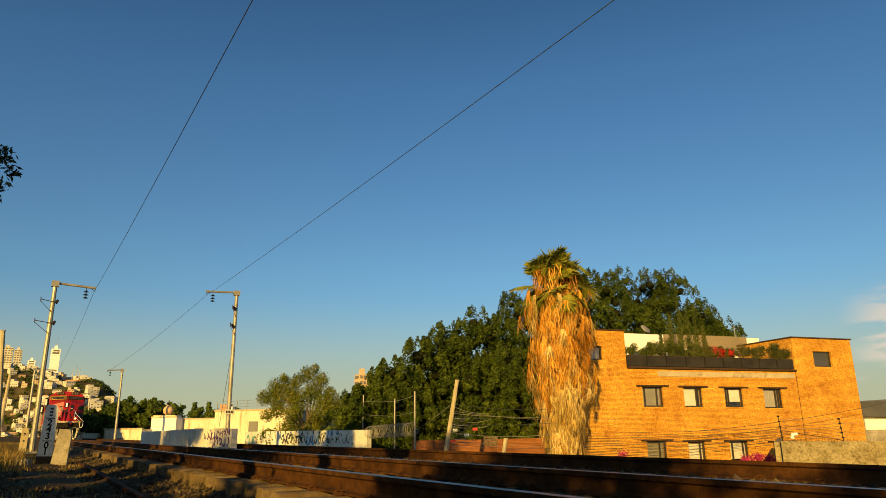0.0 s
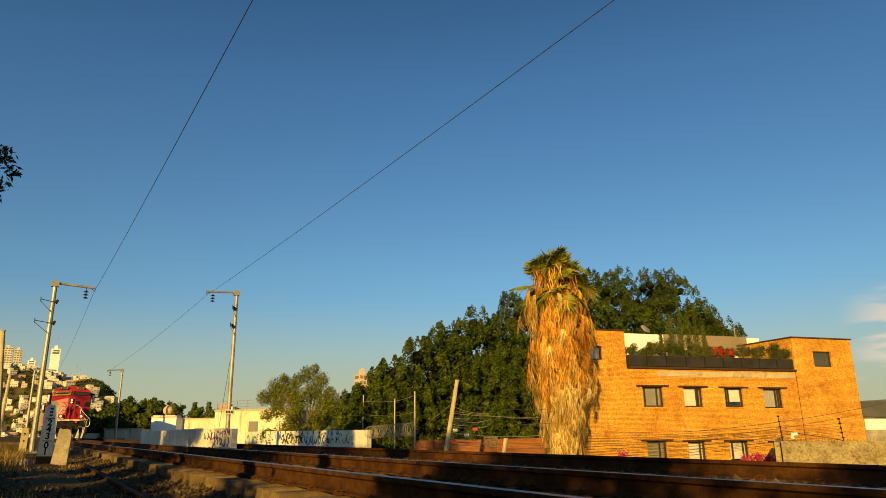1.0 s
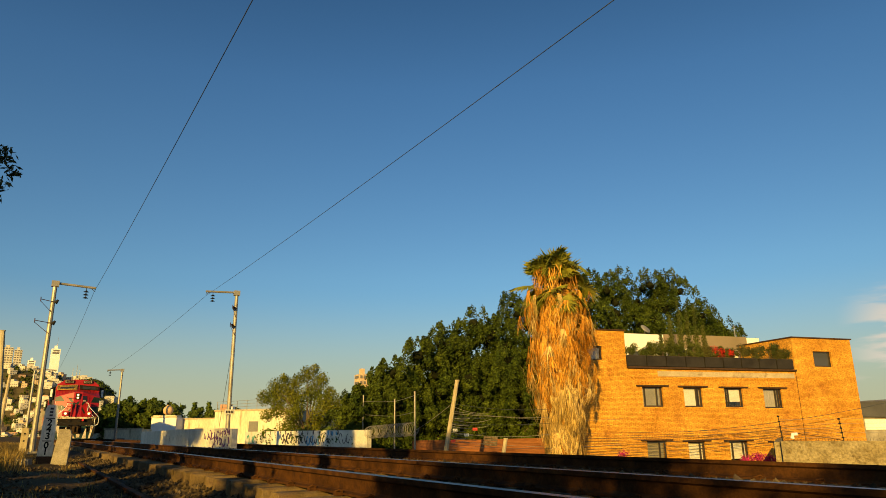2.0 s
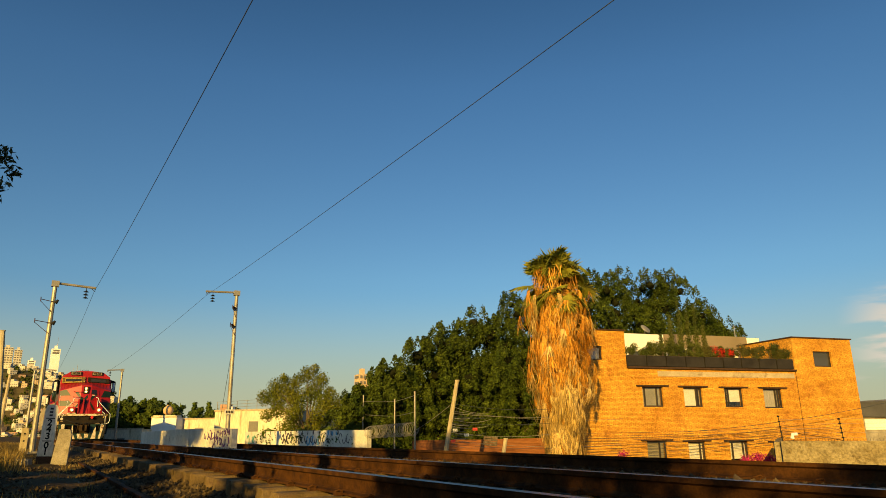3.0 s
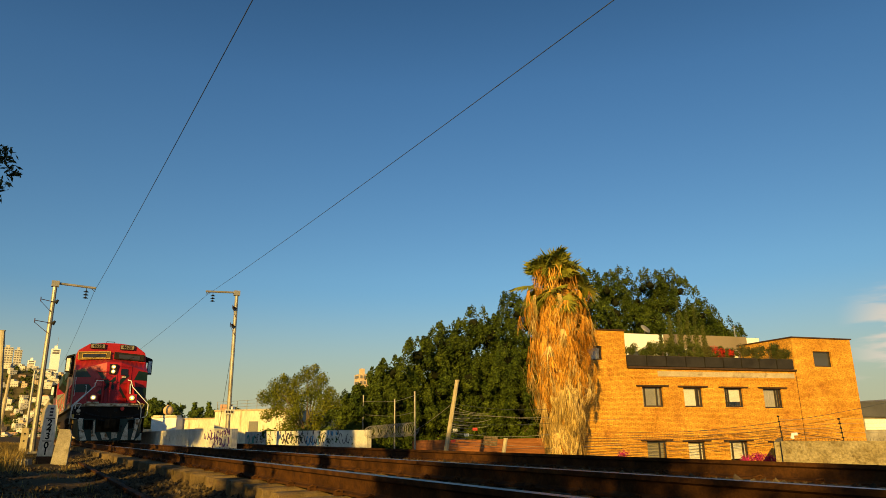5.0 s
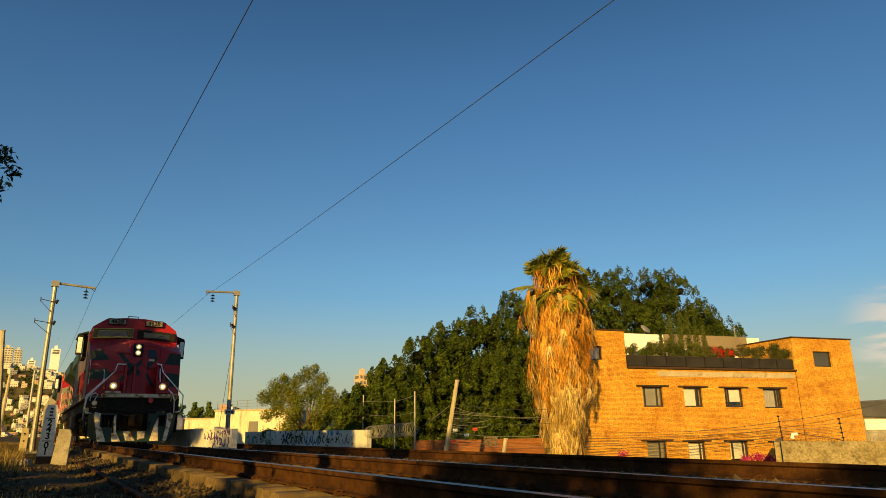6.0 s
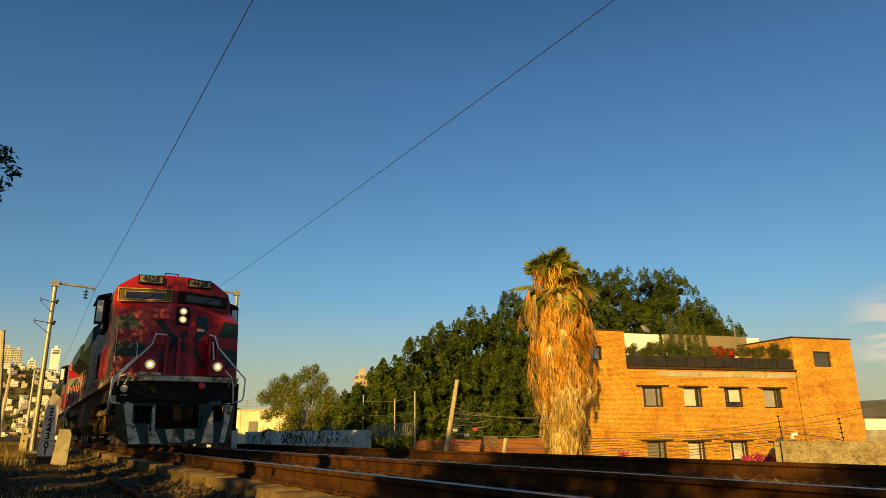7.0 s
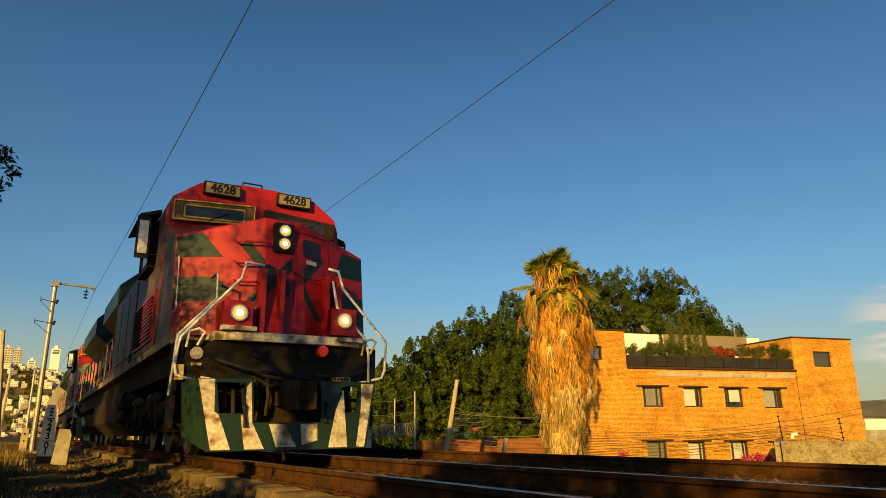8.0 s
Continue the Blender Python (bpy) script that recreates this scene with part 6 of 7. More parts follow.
flat_house("long cream rendered building with stained walls", -20.6, 61.5, -14, 8.2, 9, 2.25, M_CREAM, 1, 1)
flat_house("tall white gabled shed in the sun", -32.0, 75.0, -8, 2.9, 6, 2.1, M_WHITE, 0, 2)
flat_house("low cream building with a red roof edge", -28.8, 76.0, -6, 7.6, 7, 1.9, M_CREAM, 2, 3)
flat_house("low grey workshop wall", -36.5, 74.0, -10, 4.4, 6, 0.9, M_CREAM, 1, 4)
flat_house("long white building with a flat roof", -27.0, 84.0, -6, 9.6, 7, 2.4, M_WHITE, 3, 5)
flat_house("small tan building by the far trees", -50.5, 88.0, -10, 5.0, 6, 0.6, M_CREAM, 2, 6)


def make_roof_items():
    t = thing("water_tank", "round tan water tank on a rooftop plinth", "tank", pose(-30.5, 75.6, 2.1))
    bm = bmesh.new()
    bmesh.ops.create_uvsphere(bm, u_segments=16, v_segments=10, radius=0.55, matrix=pose(0, 0, 0.78) @ Matrix.Diagonal((1, 1, 0.95, 1)))
    tube(bm, [(0, 0, 1.22), (0, 0, 1.38)], 0.2, 10)
    part("tank", bm, M_TANK, t, smooth=True)
    bm = bmesh.new()
    box(bm, -1.2, 1.2, -0.9, 0.9, 0.0, 0.25)
    part("plinth", bm, M_CREAM, t)
    r = thing("roof_hut", "orange rooftop hut on the cream building", "hut", pose(-24.6, 76.5, 2.0))
    bm = bmesh.new()
    box(bm, -0.5, 0.5, 0, 1.2, 0, 1.5)
    part("wall", bm, M_HOUSE_C, r, bevel=0.02)
    bm = bmesh.new()
    box(bm, 0.55, 0.85, 0.1, 1.1, 0, 1.25)
    part("white_box", bm, M_WHITE, r)
    f = thing("roof_fence", "light metal mesh fence on the cream rooftop", "fence", pose(-20.4, 61.4, 2.35, 0, 0, -14))
    for k in range(9):
        bm = bmesh.new()
        tube(bm, [(k * 0.98, 0, 0), (k * 0.98, 0, 0.75 + 0.03 * k)], 0.03, 5)
        part("post", bm, M_GALV, f)
    for z in (0.2, 0.45, 0.72):
        bm = bmesh.new()
        tube(bm, [(0, 0, z), (7.9, 0, z + 0.24)], 0.018, 5)
        part("rail", bm, M_GALV, f)
    s = thing("metal_shed", "grey sheet-roofed shed with a pale wall", "shed", pose(36.0, 61.0, -2.9, 0, 0, 8))
    bm = bmesh.new()
    prism(bm, [(0, 0), (26, 0), (26, 4.2), (13, 5.9), (0, 4.9)], "y", 0, 14)
    part("wall", bm, M_CONC, s)
    bm = bmesh.new()
    prism(bm, [(-0.4, 4.0), (26, 3.5), (26, 5.7), (-0.4, 5.25)], "y", -0.3, 0)
    part("roof_edge", bm, M_CORR, s)
    bm = bmesh.new()
    box(bm, 1.1, 8, -0.06, 0.0, 2.85, 3.75)
    part("light_panel", bm, M_WHITE, s)


make_roof_items()


# ================= fence, poles and cables =================
def make_post(label, x, y, z1, r, material, lean=(0.0, 0.0), z0=-2.85, name="fence_post", category="post"):
    p = thing(name, label, category, pose(x, y, z0))
    bm = bmesh.new()
    tube(bm, [(0, 0, 0), (lean[0] * 0.5, lean[1] * 0.5, (z1 - z0) * 0.5), (lean[0], lean[1], z1 - z0)], r * 1.15, 8, r * 0.9)
    part("shaft", bm, material, p)
    bm = bmesh.new()
    tube(bm, [(lean[0], lean[1], z1 - z0 - 0.02), (lean[0], lean[1], z1 - z0 + 0.03)], r * 1.05, 8)
    part("cap", bm, material, p)
    return p


make_post("thin white steel fence post with strung wire", -1.41, 32.0, 2.10, 0.045, M_GALV)
make_post("thin white steel fence post with strung wire", -2.64, 36.0, 1.93, 0.04, M_GALV)
make_post("thin white steel fence post with strung wire", -4.77, 40.0, 2.38, 0.04, M_GALV)
make_post("leaning timber utility pole hung with cables", -0.40, 30.0, 2.46, 0.10, M_WOODPOLE, (0.95, 0.0), name="utility_pole", category="pole")
make_post("short leaning white timber post", 1.85, 28.0, -0.02, 0.09, M_WOODPOLE, (0.58, 0.0), name="short_post")
make_post("weathered timber telegraph pole beside the line", -21.95, 34.0, 5.55, 0.13, M_WOODPOLE, (-0.62, 0.0), -0.4, "telegraph_pole", "pole")
make_post("far weathered timber telegraph pole", -38.8, 60.0, 5.6, 0.14, M_WOODPOLE, (0.25, 0.0), -0.4, "telegraph_pole", "pole")
make_post("far thin metal post beside the line", -36.2, 62.0, 2.5, 0.07, M_GALV, (0.3, 0.0), -0.4)


def cable(name, label, a, b, sag, r, material=None, category="cable", group=""):
    bm = bmesh.new()
    a, b = Vector(a), Vector(b)
    tube(bm, [a.lerp(b, f) - Vector((0, 0, 4 * sag * f * (1 - f))) for f in [i / 10 for i in range(11)]], r, 5)
    tagged(part(name, bm, material or M_WIRE), label, category, group)


def make_cables():
    rng = random.Random(3)
    for z in (1.95, 1.2):
        cable("fence_wire", "thin steel wire between the fence posts", (-1.41, 32, z), (-2.64, 36, z - 0.1), 0.02, 0.01, M_GALV, group="fence wires")
        cable("fence_wire", "thin steel wire between the fence posts", (-2.64, 36, z - 0.1), (-4.77, 40, z + 0.1), 0.02, 0.01, M_GALV, group="fence wires")
    cable("fence_wire", "thin steel wire from the fence to the leaning pole", (-1.41, 32, 0.35), (0.35, 30, 1.5), 0.05, 0.01, M_GALV, group="fence wires")
    for i in range(12):
        z = 0.88 - 0.1 * i + rng.uniform(-0.02, 0.02)
        cable("cable", "short slack cable bunched beside the leaning pole", (0.32 - 0.015 * i, 29.9, z), (rng.uniform(0.85, 1.25), 29.95, z - rng.uniform(0.0, 0.12)), rng.uniform(0.01, 0.05), 0.012, M_GALV if i % 3 == 0 else M_WIRE, group="pole cables")
    for i in range(15):
        z = 1.45 - 0.135 * i + rng.uniform(-0.05, 0.05)
        cable("cable", "loose dark cable strung from the leaning pole", (0.37 - 0.02 * i, 29.95, z), (rng.uniform(1.3, 2.0) if i % 3 else 4.6, 30.2, z - rng.uniform(0.0, 0.3)), rng.uniform(0.03, 0.16), 0.008, M_GALV if i % 2 else M_WIRE, group="pole cables")
    for i, z in enumerate((1.15, -0.08, -0.5)):
        cable("cable", "long service cable running past the palm", (0.3, 30.0, z), (9.0, 35.0, z - 0.35), 0.2, 0.008, M_GALV, group="pole cables")
    for i in range(11):
        z = 0.42 - 0.13 * i
        p, q = FAC @ Vector((-3.4, -0.9, z - 0.3)), FAC @ Vector((9.5 if i % 2 else 13.5, -0.9, z + 0.05 + 0.05 * i))
        cable("cable", "thin dark cable crossing the brick front", p, q, rng.uniform(0.05, 0.16), 0.009, group="facade cables")
    cable("cable", "thin dark cable crossing the brick front", FAC @ Vector((2.5, -1.2, 0.12)), FAC @ Vector((18.5, -1.2, 1.9)), 0.25, 0.013, group="facade cables")
    for i, (x, z, mt) in enumerate(((0.42, 0.35, M_WHITE), (1.28, 0.38, M_REDLAMP), (0.33, -0.10, M_REDLAMP), (0.92, 0.14, M_WHITE))):
        o = thing("junction_box", "small bright cable junction box", "box", pose(x, 29.9, z), group="junction boxes")
        bm = bmesh.new()
        box(bm, -0.10, 0.10, -0.05, 0.05, -0.055, 0.055)
        part("case", bm, mt, o, bevel=0.01)
        bm = bmesh.new()
        box(bm, -0.08, 0.08, -0.06, -0.05, -0.012, 0.012)
        part("strap", bm, M_BLACK, o)
    o = thing("cable_crate", "battered dark crate hung among the cables", "crate", pose(1.95, 30.2, -0.12, 0, 6, 0))
    for k in range(4):
        bm = bmesh.new()
        box(bm, -0.3, 0.3, -0.12, 0.12, -0.2 + 0.1 * k, -0.12 + 0.1 * k)
        part("slat", bm, M_BARK, o)
    # coil of razor wire on the fence
    bm = bmesh.new()
    a, b = Vector((-4.0, 36.2, 0.30)), Vector((-1.48, 32.1, 0.42))
    pts = []
    side = Vector((0.5, 0.3, 0)).normalized()
    for i in range(30 * 14 + 1):
        f = i / (30 * 14)
        an = 2 * math.pi * i / 14
        pts.append(a.lerp(b, f) + (side * math.cos(an) + Vector((0, 0, 1)) * math.sin(an)) * (0.30 + 0.02 * math.sin(i)))
    tube(bm, pts, 0.011, 4)
    tagged(part("razor_wire", bm, M_GALV), "coiled razor wire along the fence", "wire")


make_cables()


# ================= right boundary =================
M_ROUGHWALL = mat("rough_tan_render", (0.23, 0.18, 0.09), (0.32, 0.26, 0.14), 2.0, 0.95, bump=1.0, fine=14, spread=0.35, stain=((0.15, 0.11, 0.05), 0.55), relief=0.04)


def make_boundary():
    wall_run("boundary_wall", "rough tan concrete boundary wall with an electric fence", [(12.52, 26.0), (22.0, 18.9)], -2.9, -0.20, 0.25, M_ROUGHWALL)
    wall_run("boundary_wall", "shaded return of the concrete boundary wall", [(12.62, 26.25), (17.75, 36.6)], -2.9, -0.24, 0.22, M_ROUGHWALL)
    for i, (x, y, h) in enumerate(((12.60, 26.0, 0.93), (14.22, 24.86, 0.80), (17.6, 22.4, 0.8))):
        p = thing("electric_fence_post", "black electric fence post with insulators on the wall", "post", pose(x, y, -0.2), group="electric fence")
        bm = bmesh.new()
        tube(bm, [(0, 0, 0), (-0.06, 0, h)], 0.014, 6)
        part("rod", bm, M_BLACK, p)
        for k in range(5):
            bm = bmesh.new()
            z = h * (0.15 + 0.2 * k)
            tube(bm, [(-0.06 * z / h - 0.04, 0, z), (-0.06 * z / h + 0.04, 0, z)], 0.026, 6)
            part("insulator", bm, M_BLACK, p)
    for k in range(5):
        z = -0.06 + 0.16 * k
        cable("fence_wire", "thin electric fence wire", (12.58, 26.0, z), (14.2, 24.86, z - 0.02), 0.01, 0.004, M_GALV, group="electric fence")
        cable("fence_wire", "thin electric fence wire", (14.2, 24.86, z - 0.02), (17.6, 22.4, z), 0.01, 0.004, M_GALV, group="electric fence")
    s = thing("spike_strip", "row of dark spikes along the wall top", "spikes", pose(12.56, 26.05, -0.19, 0, 0, -36.85))
    bm = bmesh.new()
    for i in range(110):
        x = 0.05 + 0.1 * i
        tube(bm, [(x, 0.1, 0), (x + 0.012 * math.sin(i * 3), 0.1 + 0.02 * math.sin(i), 0.075)], 0.007, 4, 0.003)
    tagged(part("spikes", bm, M_BLACK, s), kind="stuff")
    l = thing("wall_lamp", "small white lamp head on a thin bracket", "lamp", pose(13.0, 25.8, 0.0))
    bm = bmesh.new()
    tube(bm, [(-0.13, 0, -0.12), (-0.1, 0, 0.04), (0.06, 0, 0.05)], 0.075, 8, 0.06)
    part("head", bm, M_WHITE, l)
    bm = bmesh.new()
    tube(bm, [(0.1, 0, 0.06), (1.0, -0.4, -0.1), (1.35, -0.75, -0.2)], 0.012, 5)
    part("bracket", bm, M_BLACK, l)


make_boundary()

# ================= terrace =================
M_PLANTER = mat("charcoal_planter", (0.022, 0.020, 0.020), (0.034, 0.031, 0.030), 1.5, 0.6, bump=0.05)
M_FLOWER = leafy("red_petals", (0.50, 0.035, 0.02), (0.62, 0.06, 0.03), 0.3)
M_MAGENTA = leafy("magenta_petals", (0.34, 0.02, 0.13), (0.48, 0.04, 0.20), 0.3)
M_TERRACE = leafy("terrace_leaf", (0.07, 0.085, 0.022), (0.13, 0.12, 0.035), 0.35)
M_YEW = leafy("conifer_leaf", (0.065, 0.085, 0.018), (0.12, 0.13, 0.03), 0.25, 0.75)


def make_terrace():
    rng = random.Random(21)
    for i in range(9):
        p = thing("planter", "charcoal rectangular planter on the terrace edge", "planter", FAC @ pose(0.04 + 1.265 * i, -0.02, 3.52), group="terrace planters")
        bm = bmesh.new()
        box(bm, 0, 1.19, 0, 0.42, 0.04, 0.60)
        part("tub", bm, M_PLANTER, p, bevel=0.012)
        bm = bmesh.new()
        box(bm, 0.03, 1.16, 0.03, 0.39, 0.60, 0.612)
        part("soil", bm, M_BARK, p)
    for i in range(11):
        x = 0.35 + 1.05 * i
        tall = 0.45 + 0.35 * rng.random()
        bl = [(rng.uniform(-0.45, 0.45), rng.uniform(-0.1, 0.15), rng.uniform(0.1, tall), rng.uniform(0.14, 0.32)) for _ in range(10)]
        make_tree("terrace_shrub", "straggly green shrub in a terrace planter", FAC @ Vector((x, 0.2, 4.1)), bl, 1900, 0.05, M_TERRACE if i > 4 else M_YEW, 400 + i, 0.025, shell=0.8, category="shrub", group="terrace shrubs")
    for i, (x, z) in enumerate(((3.0, 1.7), (3.7, 2.8), (4.35, 3.7), (4.9, 3.2), (5.45, 3.5), (5.95, 2.3), (2.2, 1.2))):
        bl = [(0.03 * math.sin(k), 0, 0.15 + z * k / 26, 0.20 * (1 - 0.8 * k / 26) + 0.05 + 0.03 * math.sin(2.3 * k)) for k in range(27)]
        make_tree("terrace_conifer", "slim dark conifer on the terrace", FAC @ Vector((x, 0.9, 3.2)), [(a, b, c + 0.4, d) for a, b, c, d in bl], 1700, 0.055, M_YEW, 430 + i, 0.03, shell=0.6, category="conifer", group="terrace conifers")
    make_tree("flowering_shrub", "bright red flowering shrub on the terrace", FAC @ Vector((6.0, 0.25, 4.1)), [(0, 0, 0.38, 0.32), (-0.35, 0, 0.25, 0.22), (0.4, 0, 0.3, 0.26), (0.1, 0, 0.1, 0.25), (0.95, 0, 0.28, 0.2)], 1500, 0.05, M_FLOWER, 450, 0.02, shell=0.7, category="shrub")
    make_tree("bougainvillea", "magenta bougainvillea in front of the ground floor", FAC @ Vector((6.4, -1.6, -2.85)), [(0, 0, 1.62, 0.32), (-0.6, 0, 1.45, 0.34), (0.6, 0, 1.5, 0.34), (1.1, 0, 1.3, 0.36), (-0.2, 0, 0.7, 0.6), (0.6, 0, 0.6, 0.5)], 3800, 0.055, M_MAGENTA, 451, 0.03, shell=0.7, category="shrub")
    make_tree("garden_shrub", "dusty green climber with pink blooms by the palm", FAC @ Vector((-1.4, -1.2, -2.85)), [(0, 0, 1.9, 0.3), (-0.5, 0, 1.6, 0.3), (0.3, 0, 1.4, 0.4), (-0.1, 0, 0.8, 0.5)], 1500, 0.05, M_MAGENTA, 452, 0.03, shell=0.8, category="shrub")
    d = thing("satellite_dish", "small grey satellite dish on the penthouse", "dish", FAC @ pose(5.4, 5.6, 6.1))
    bm = bmesh.new()
    bmesh.ops.create_uvsphere(bm, u_segments=16, v_segments=8, radius=0.36, matrix=pose(0, 0, 0.42, 50, 0, 20) @ Matrix.Diagonal((1, 1, 0.25, 1)))
    part("bowl", bm, M_GALV, d, smooth=True)
    bm = bmesh.new()
    tube(bm, [(0, 0.1, 0), (0, 0.1, 0.5)], 0.03, 6)
    part("stalk", bm, M_GALV, d)


make_terrace()


# ================= beside the track =================
def make_km_post():
    yaw = 30
    p = thing("kilometre_post", "whitewashed kilometre post with black stacked figures", "post", pose(-10.94, 19.0, -0.5, 0, 1.5, yaw))
    bm = bmesh.new()
    prism(bm, [(-0.19, 0), (0.19, 0), (0.165, 1.52), (0.11, 1.66), (-0.11, 1.66), (-0.155, 1.52)], "y", 0.0, 0.12)
    part("slab", bm, M_WHITEWALL, p, bevel=0.012)
    bm = bmesh.new()
    box(bm, -0.188, 0.188, -0.006, 0.0, 0.02, 0.29)
    part("painted_base", bm, M_LINTEL, p, "dark painted base")
    for c, z in zip("24301", (1.175, 0.995, 0.815, 0.575, 0.405)):
        lettering("figure", c, 0.235, pose(0.0, -0.004, z, 90, 0, 0), p, M_BLACKINK)
    for z in (1.295, 0.692):
        bm = bmesh.new()
        box(bm, -0.11, 0.11, -0.006, 0.0, z - 0.012, z + 0.012)
        part("rule", bm, M_BLACKINK, p)
    for z in (1.375, 1.465, 1.555):
        bm = bmesh.new()
        box(bm, -0.04, 0.04, -0.006, 0.0, z - 0.026, z + 0.026)
        part("worn_mark", bm, M_DARKSPRAY, p)
    s = thing("concrete_slab", "pale concrete slab standing beside the kilometre post", "slab", pose(-10.46, 18.85, -0.5, 0, 3, 18))
    bm = bmesh.new()
    prism(bm, [(-0.19, 0), (0.21, 0.04), (0.21, 0.86), (0.15, 1.0), (-0.12, 1.0)], "y", 0.0, 0.14)
    part("slab", bm, M_CONC, s, bevel=0.02)
    for x, y, z, w, h, rz, lab in ((-10.80, 17.55, -0.52, 0.58, 0.28, 20, "low sloped concrete culvert block"), (-11.15, 16.9, -0.48, 0.6, 0.2, 35, "broken concrete block in the dry grass")):
        c = thing("concrete_block", lab, "block", pose(x, y, z, 0, 0, rz))
        bm = bmesh.new()
        prism(bm, [(-w / 2, 0), (w / 2, 0), (w / 2 - 0.03, h), (-w / 2 + 0.25, h)], "y", 0, 0.5)
        part("block", bm, M_CONC, c, bevel=0.02)
    m = thing("marker_post", "short weathered timber marker post", "post", pose(-14.6, 24.0, -0.45, 0, 1, 25))
    bm = bmesh.new()
    box(bm, -0.11, 0.11, -0.06, 0.06, 0, 1.06)
    part("board", bm, M_WOODPOLE, m, bevel=0.015)
    bm = bmesh.new()
    for z in (0.62, 0.86):
        tube(bm, [(0, -0.065, z), (0, -0.058, z)], 0.03, 8)
    part("bolt", bm, M_BLACK, m)
    r = thing("scrap_rail", "rusty discarded rail lying beside the track", "rail", TRK @ pose(1.20, 0, -0.36, 0, 0, -0.3))
    bm = bmesh.new()
    prism(bm, rail_outline(), "y", 2.0, 21.0)
    part("web", bm, M_RUST, r)


make_km_post()


def make_stones():
    rng = np.random.default_rng(4)
    n = 24000
    v = rng.uniform(0.7, 8.3, n)
    v[:9000] = rng.uniform(0.9, 2.3, 9000)
    v[9000:13000] = rng.uniform(-1.6, 1.1, 4000)
    v[13000:17000] = rng.uniform(4.5, 5.6, 4000)
    u = 1.5 + 26 * rng.random(n) ** 1.7
    base = np.array([[1, 0, 0], [-1, 0, 0], [0, 1, 0], [0, -1, 0], [0, 0, 1], [0, 0, -1]], float)
    tri = [(0, 2, 4), (2, 1, 4), (1, 3, 4), (3, 0, 4), (2, 0, 5), (1, 2, 5), (3, 1, 5), (0, 3, 5)]
    verts, faces = [], []
    for i in range(n):
        s = rng.uniform(0.014, 0.042) * (1.35 if i % 9 == 0 else 1.0)
        q = base * s * rng.uniform(0.6, 1.3, (6, 3)) + rng.normal(0, s * 0.2, (6, 3))
        a = rng.uniform(0, 6.28)
        c, sn = math.cos(a), math.sin(a)
        z = ground_z(float(v[i]), float(u[i])) + s * 0.35
        p = trk(float(v[i]), float(u[i]), z)
        o = len(verts)
        for x, y, w in q:
            verts.append((p.x + c * x - sn * y, p.y + sn * x + c * y, p.z + w * 0.8))
        faces += [(o + a1, o + b1, o + c1) for a1, b1, c1 in tri]
    tagged(new("ballast_stones", mesh_of("ballast_stones", verts, faces, M_STONE)), "angular brown crushed stone around the ties", "ballast", kind="stuff")


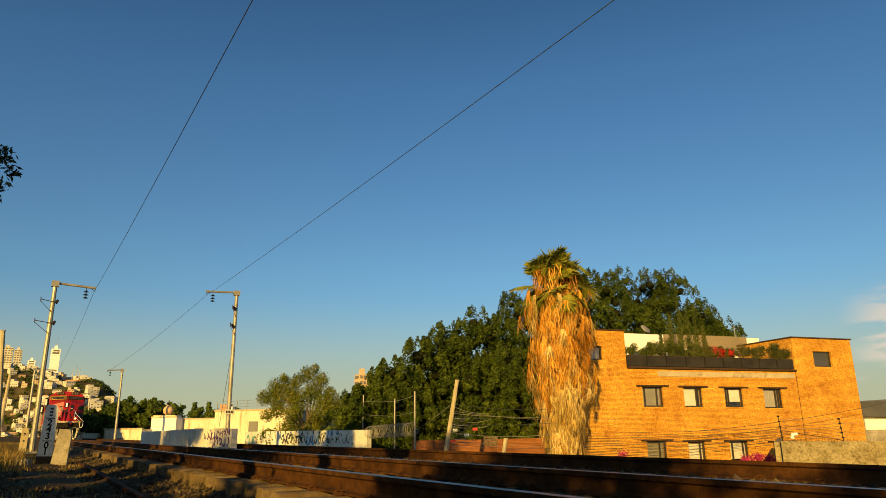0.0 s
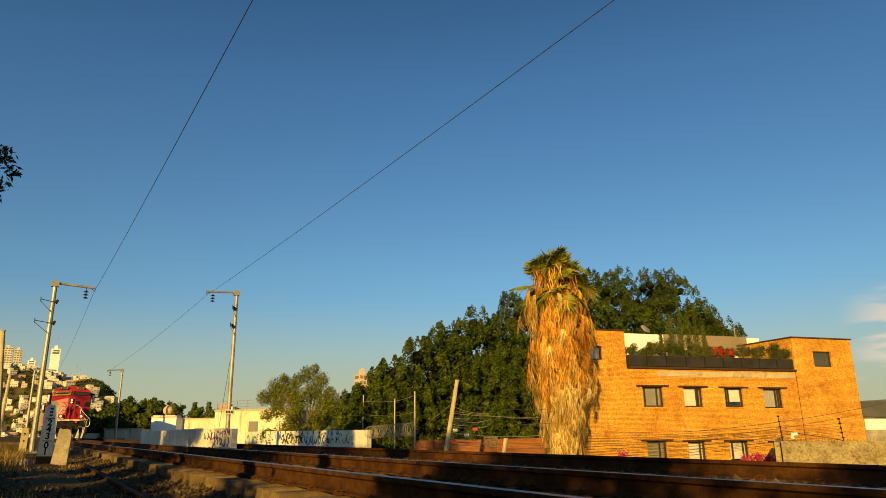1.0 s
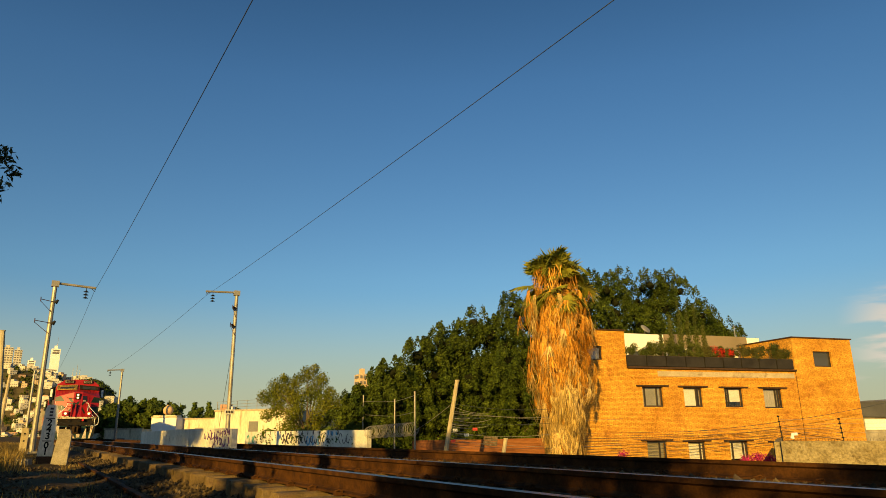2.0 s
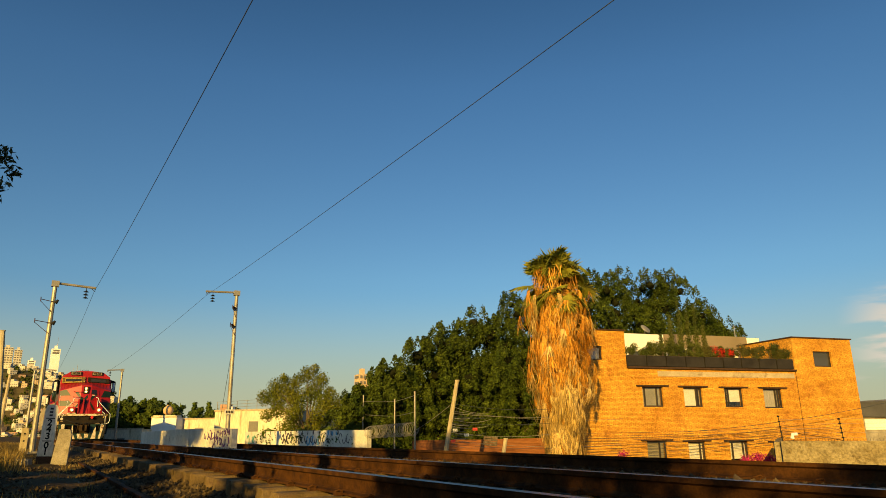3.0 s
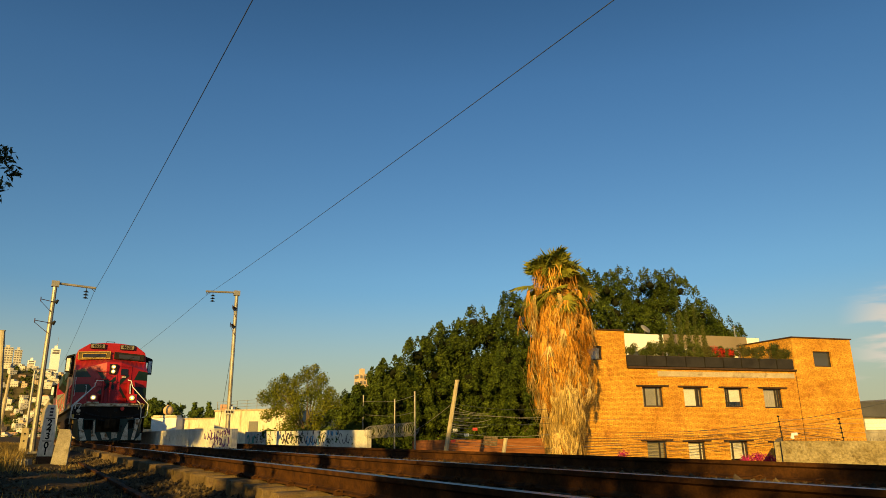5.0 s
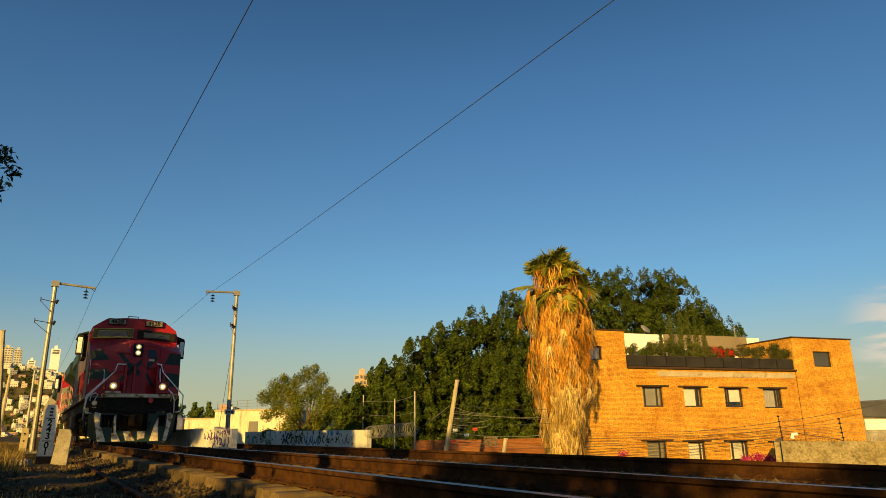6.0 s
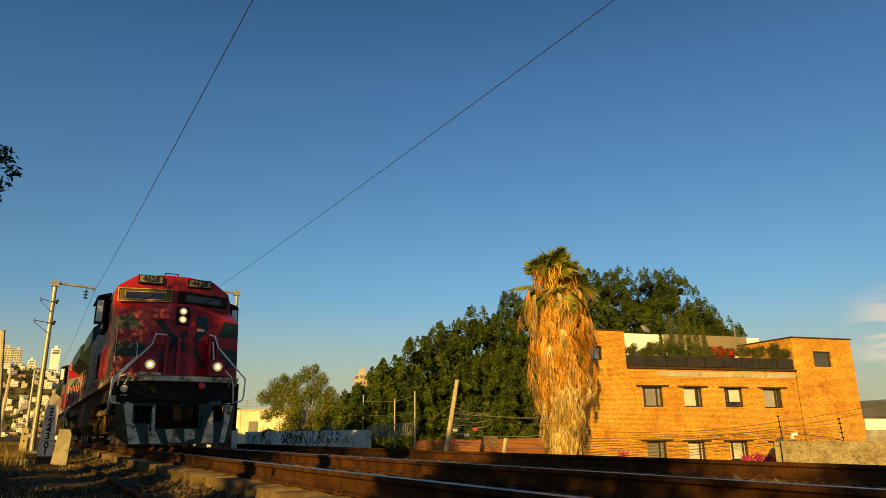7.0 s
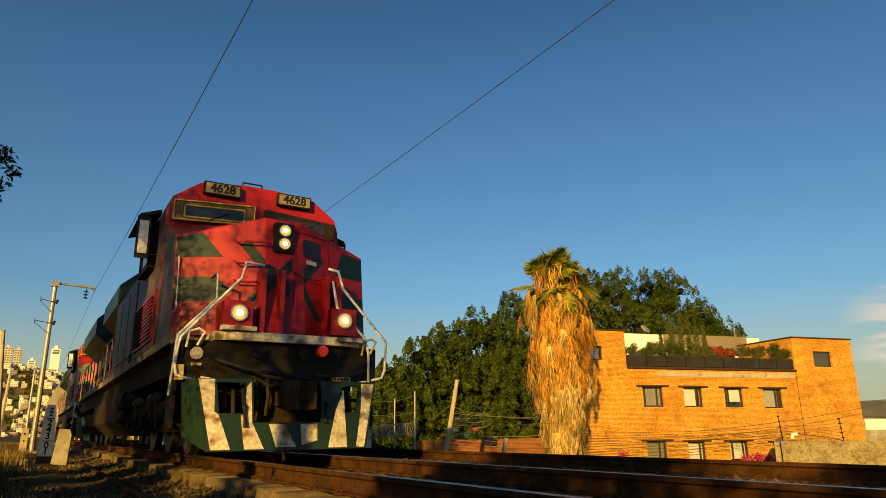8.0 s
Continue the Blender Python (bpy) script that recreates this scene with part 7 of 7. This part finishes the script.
def make_grass():
    rng = random.Random(8)
    verts, faces = [], []
    tufts = 0
    while tufts < 2600:
        v, u = rng.uniform(-7, 1.15), 2.5 + 42 * rng.random() ** 1.3
        if noise.noise((v * 0.8, u * 0.5, 12)) < -0.12 and v > -2:
            continue
        if v > -0.9 and u < 22 and rng.random() < 0.7:
            continue
        tufts += 1
        p = trk(v, u, ground_z(v, u) - 0.03)
        h = rng.uniform(0.08, 0.26) * (1.3 if v < -0.6 else 0.7)
        for b in range(11):
            a = rng.uniform(0, 6.28)
            q = p + Vector((rng.uniform(-0.12, 0.12), rng.uniform(-0.12, 0.12), 0))
            d = Vector((math.cos(a), math.sin(a), 0))
            w = Vector((-d.y, d.x, 0)) * rng.uniform(0.004, 0.009)
            k = h * rng.uniform(0.5, 1.2)
            mid = q + Vector((0, 0, k * 0.6)) + d * k * 0.15
            tip = q + Vector((0, 0, k)) + d * k * rng.uniform(0.2, 0.7)
            o = len(verts)
            verts += [tuple(q - w), tuple(q + w), tuple(mid + w * 0.8), tuple(mid - w * 0.8), tuple(tip)]
            faces += [(o, o + 1, o + 2, o + 3), (o + 3, o + 2, o + 4)]
    tagged(new("grass", mesh_of("grass", verts, faces, M_GRASS)), "dry yellow grass beside the ballast", "grass", kind="stuff")


def make_tall_grass():
    rng = random.Random(18)
    verts, faces = [], []
    for i in range(1700):
        v, u = rng.uniform(-4.5, -0.1), rng.uniform(17, 46)
        p = trk(v, u, ground_z(v, u) - 0.03)
        for b in range(12):
            a = rng.uniform(0, 6.28)
            q = p + Vector((rng.uniform(-0.18, 0.18), rng.uniform(-0.18, 0.18), 0))
            d = Vector((math.cos(a), math.sin(a), 0))
            w = Vector((-d.y, d.x, 0)) * rng.uniform(0.007, 0.014)
            k = rng.uniform(0.15, 0.5)
            mid = q + Vector((0, 0, k * 0.6)) + d * k * 0.12
            tip = q + Vector((0, 0, k)) + d * k * rng.uniform(0.2, 0.6)
            o = len(verts)
            verts += [tuple(q - w), tuple(q + w), tuple(mid + w * 0.8), tuple(mid - w * 0.8), tuple(tip)]
            faces += [(o, o + 1, o + 2, o + 3), (o + 3, o + 2, o + 4)]
    tagged(new("tall_grass", mesh_of("tall_grass", verts, faces, M_GRASS)), "tall golden dry grass beside the masts", "grass", kind="stuff")


make_stones()
make_grass()
make_tall_grass()


# ================= the train's run =================
def front_at(t):
    left = 8.0 - t
    return 9.46 + 8.1 * left + 0.035 * left * left


def motions():
    times = [i / 15 for i in range(121)]
    for ob, wheels, back in ((LEAD, LEAD_WHEELS, 0.0), (SECOND, SECOND_WHEELS, 22.5), (WAGON, WAGON_WHEELS, 45.0), (WAGON2, WAGON2_WHEELS, 62.2)):
        walk(ob, [(t, TRK @ Matrix.Translation((V1, front_at(t) + back, 0))) for t in [0.5 * i for i in range(17)]])
        for w in wheels:
            x, y, z = w.location
            walk(w, [(t, Matrix.Translation((x, y, z)) @ Matrix.Rotation((front_at(0) - front_at(t)) / 0.525, 4, "X")) for t in times])


motions()
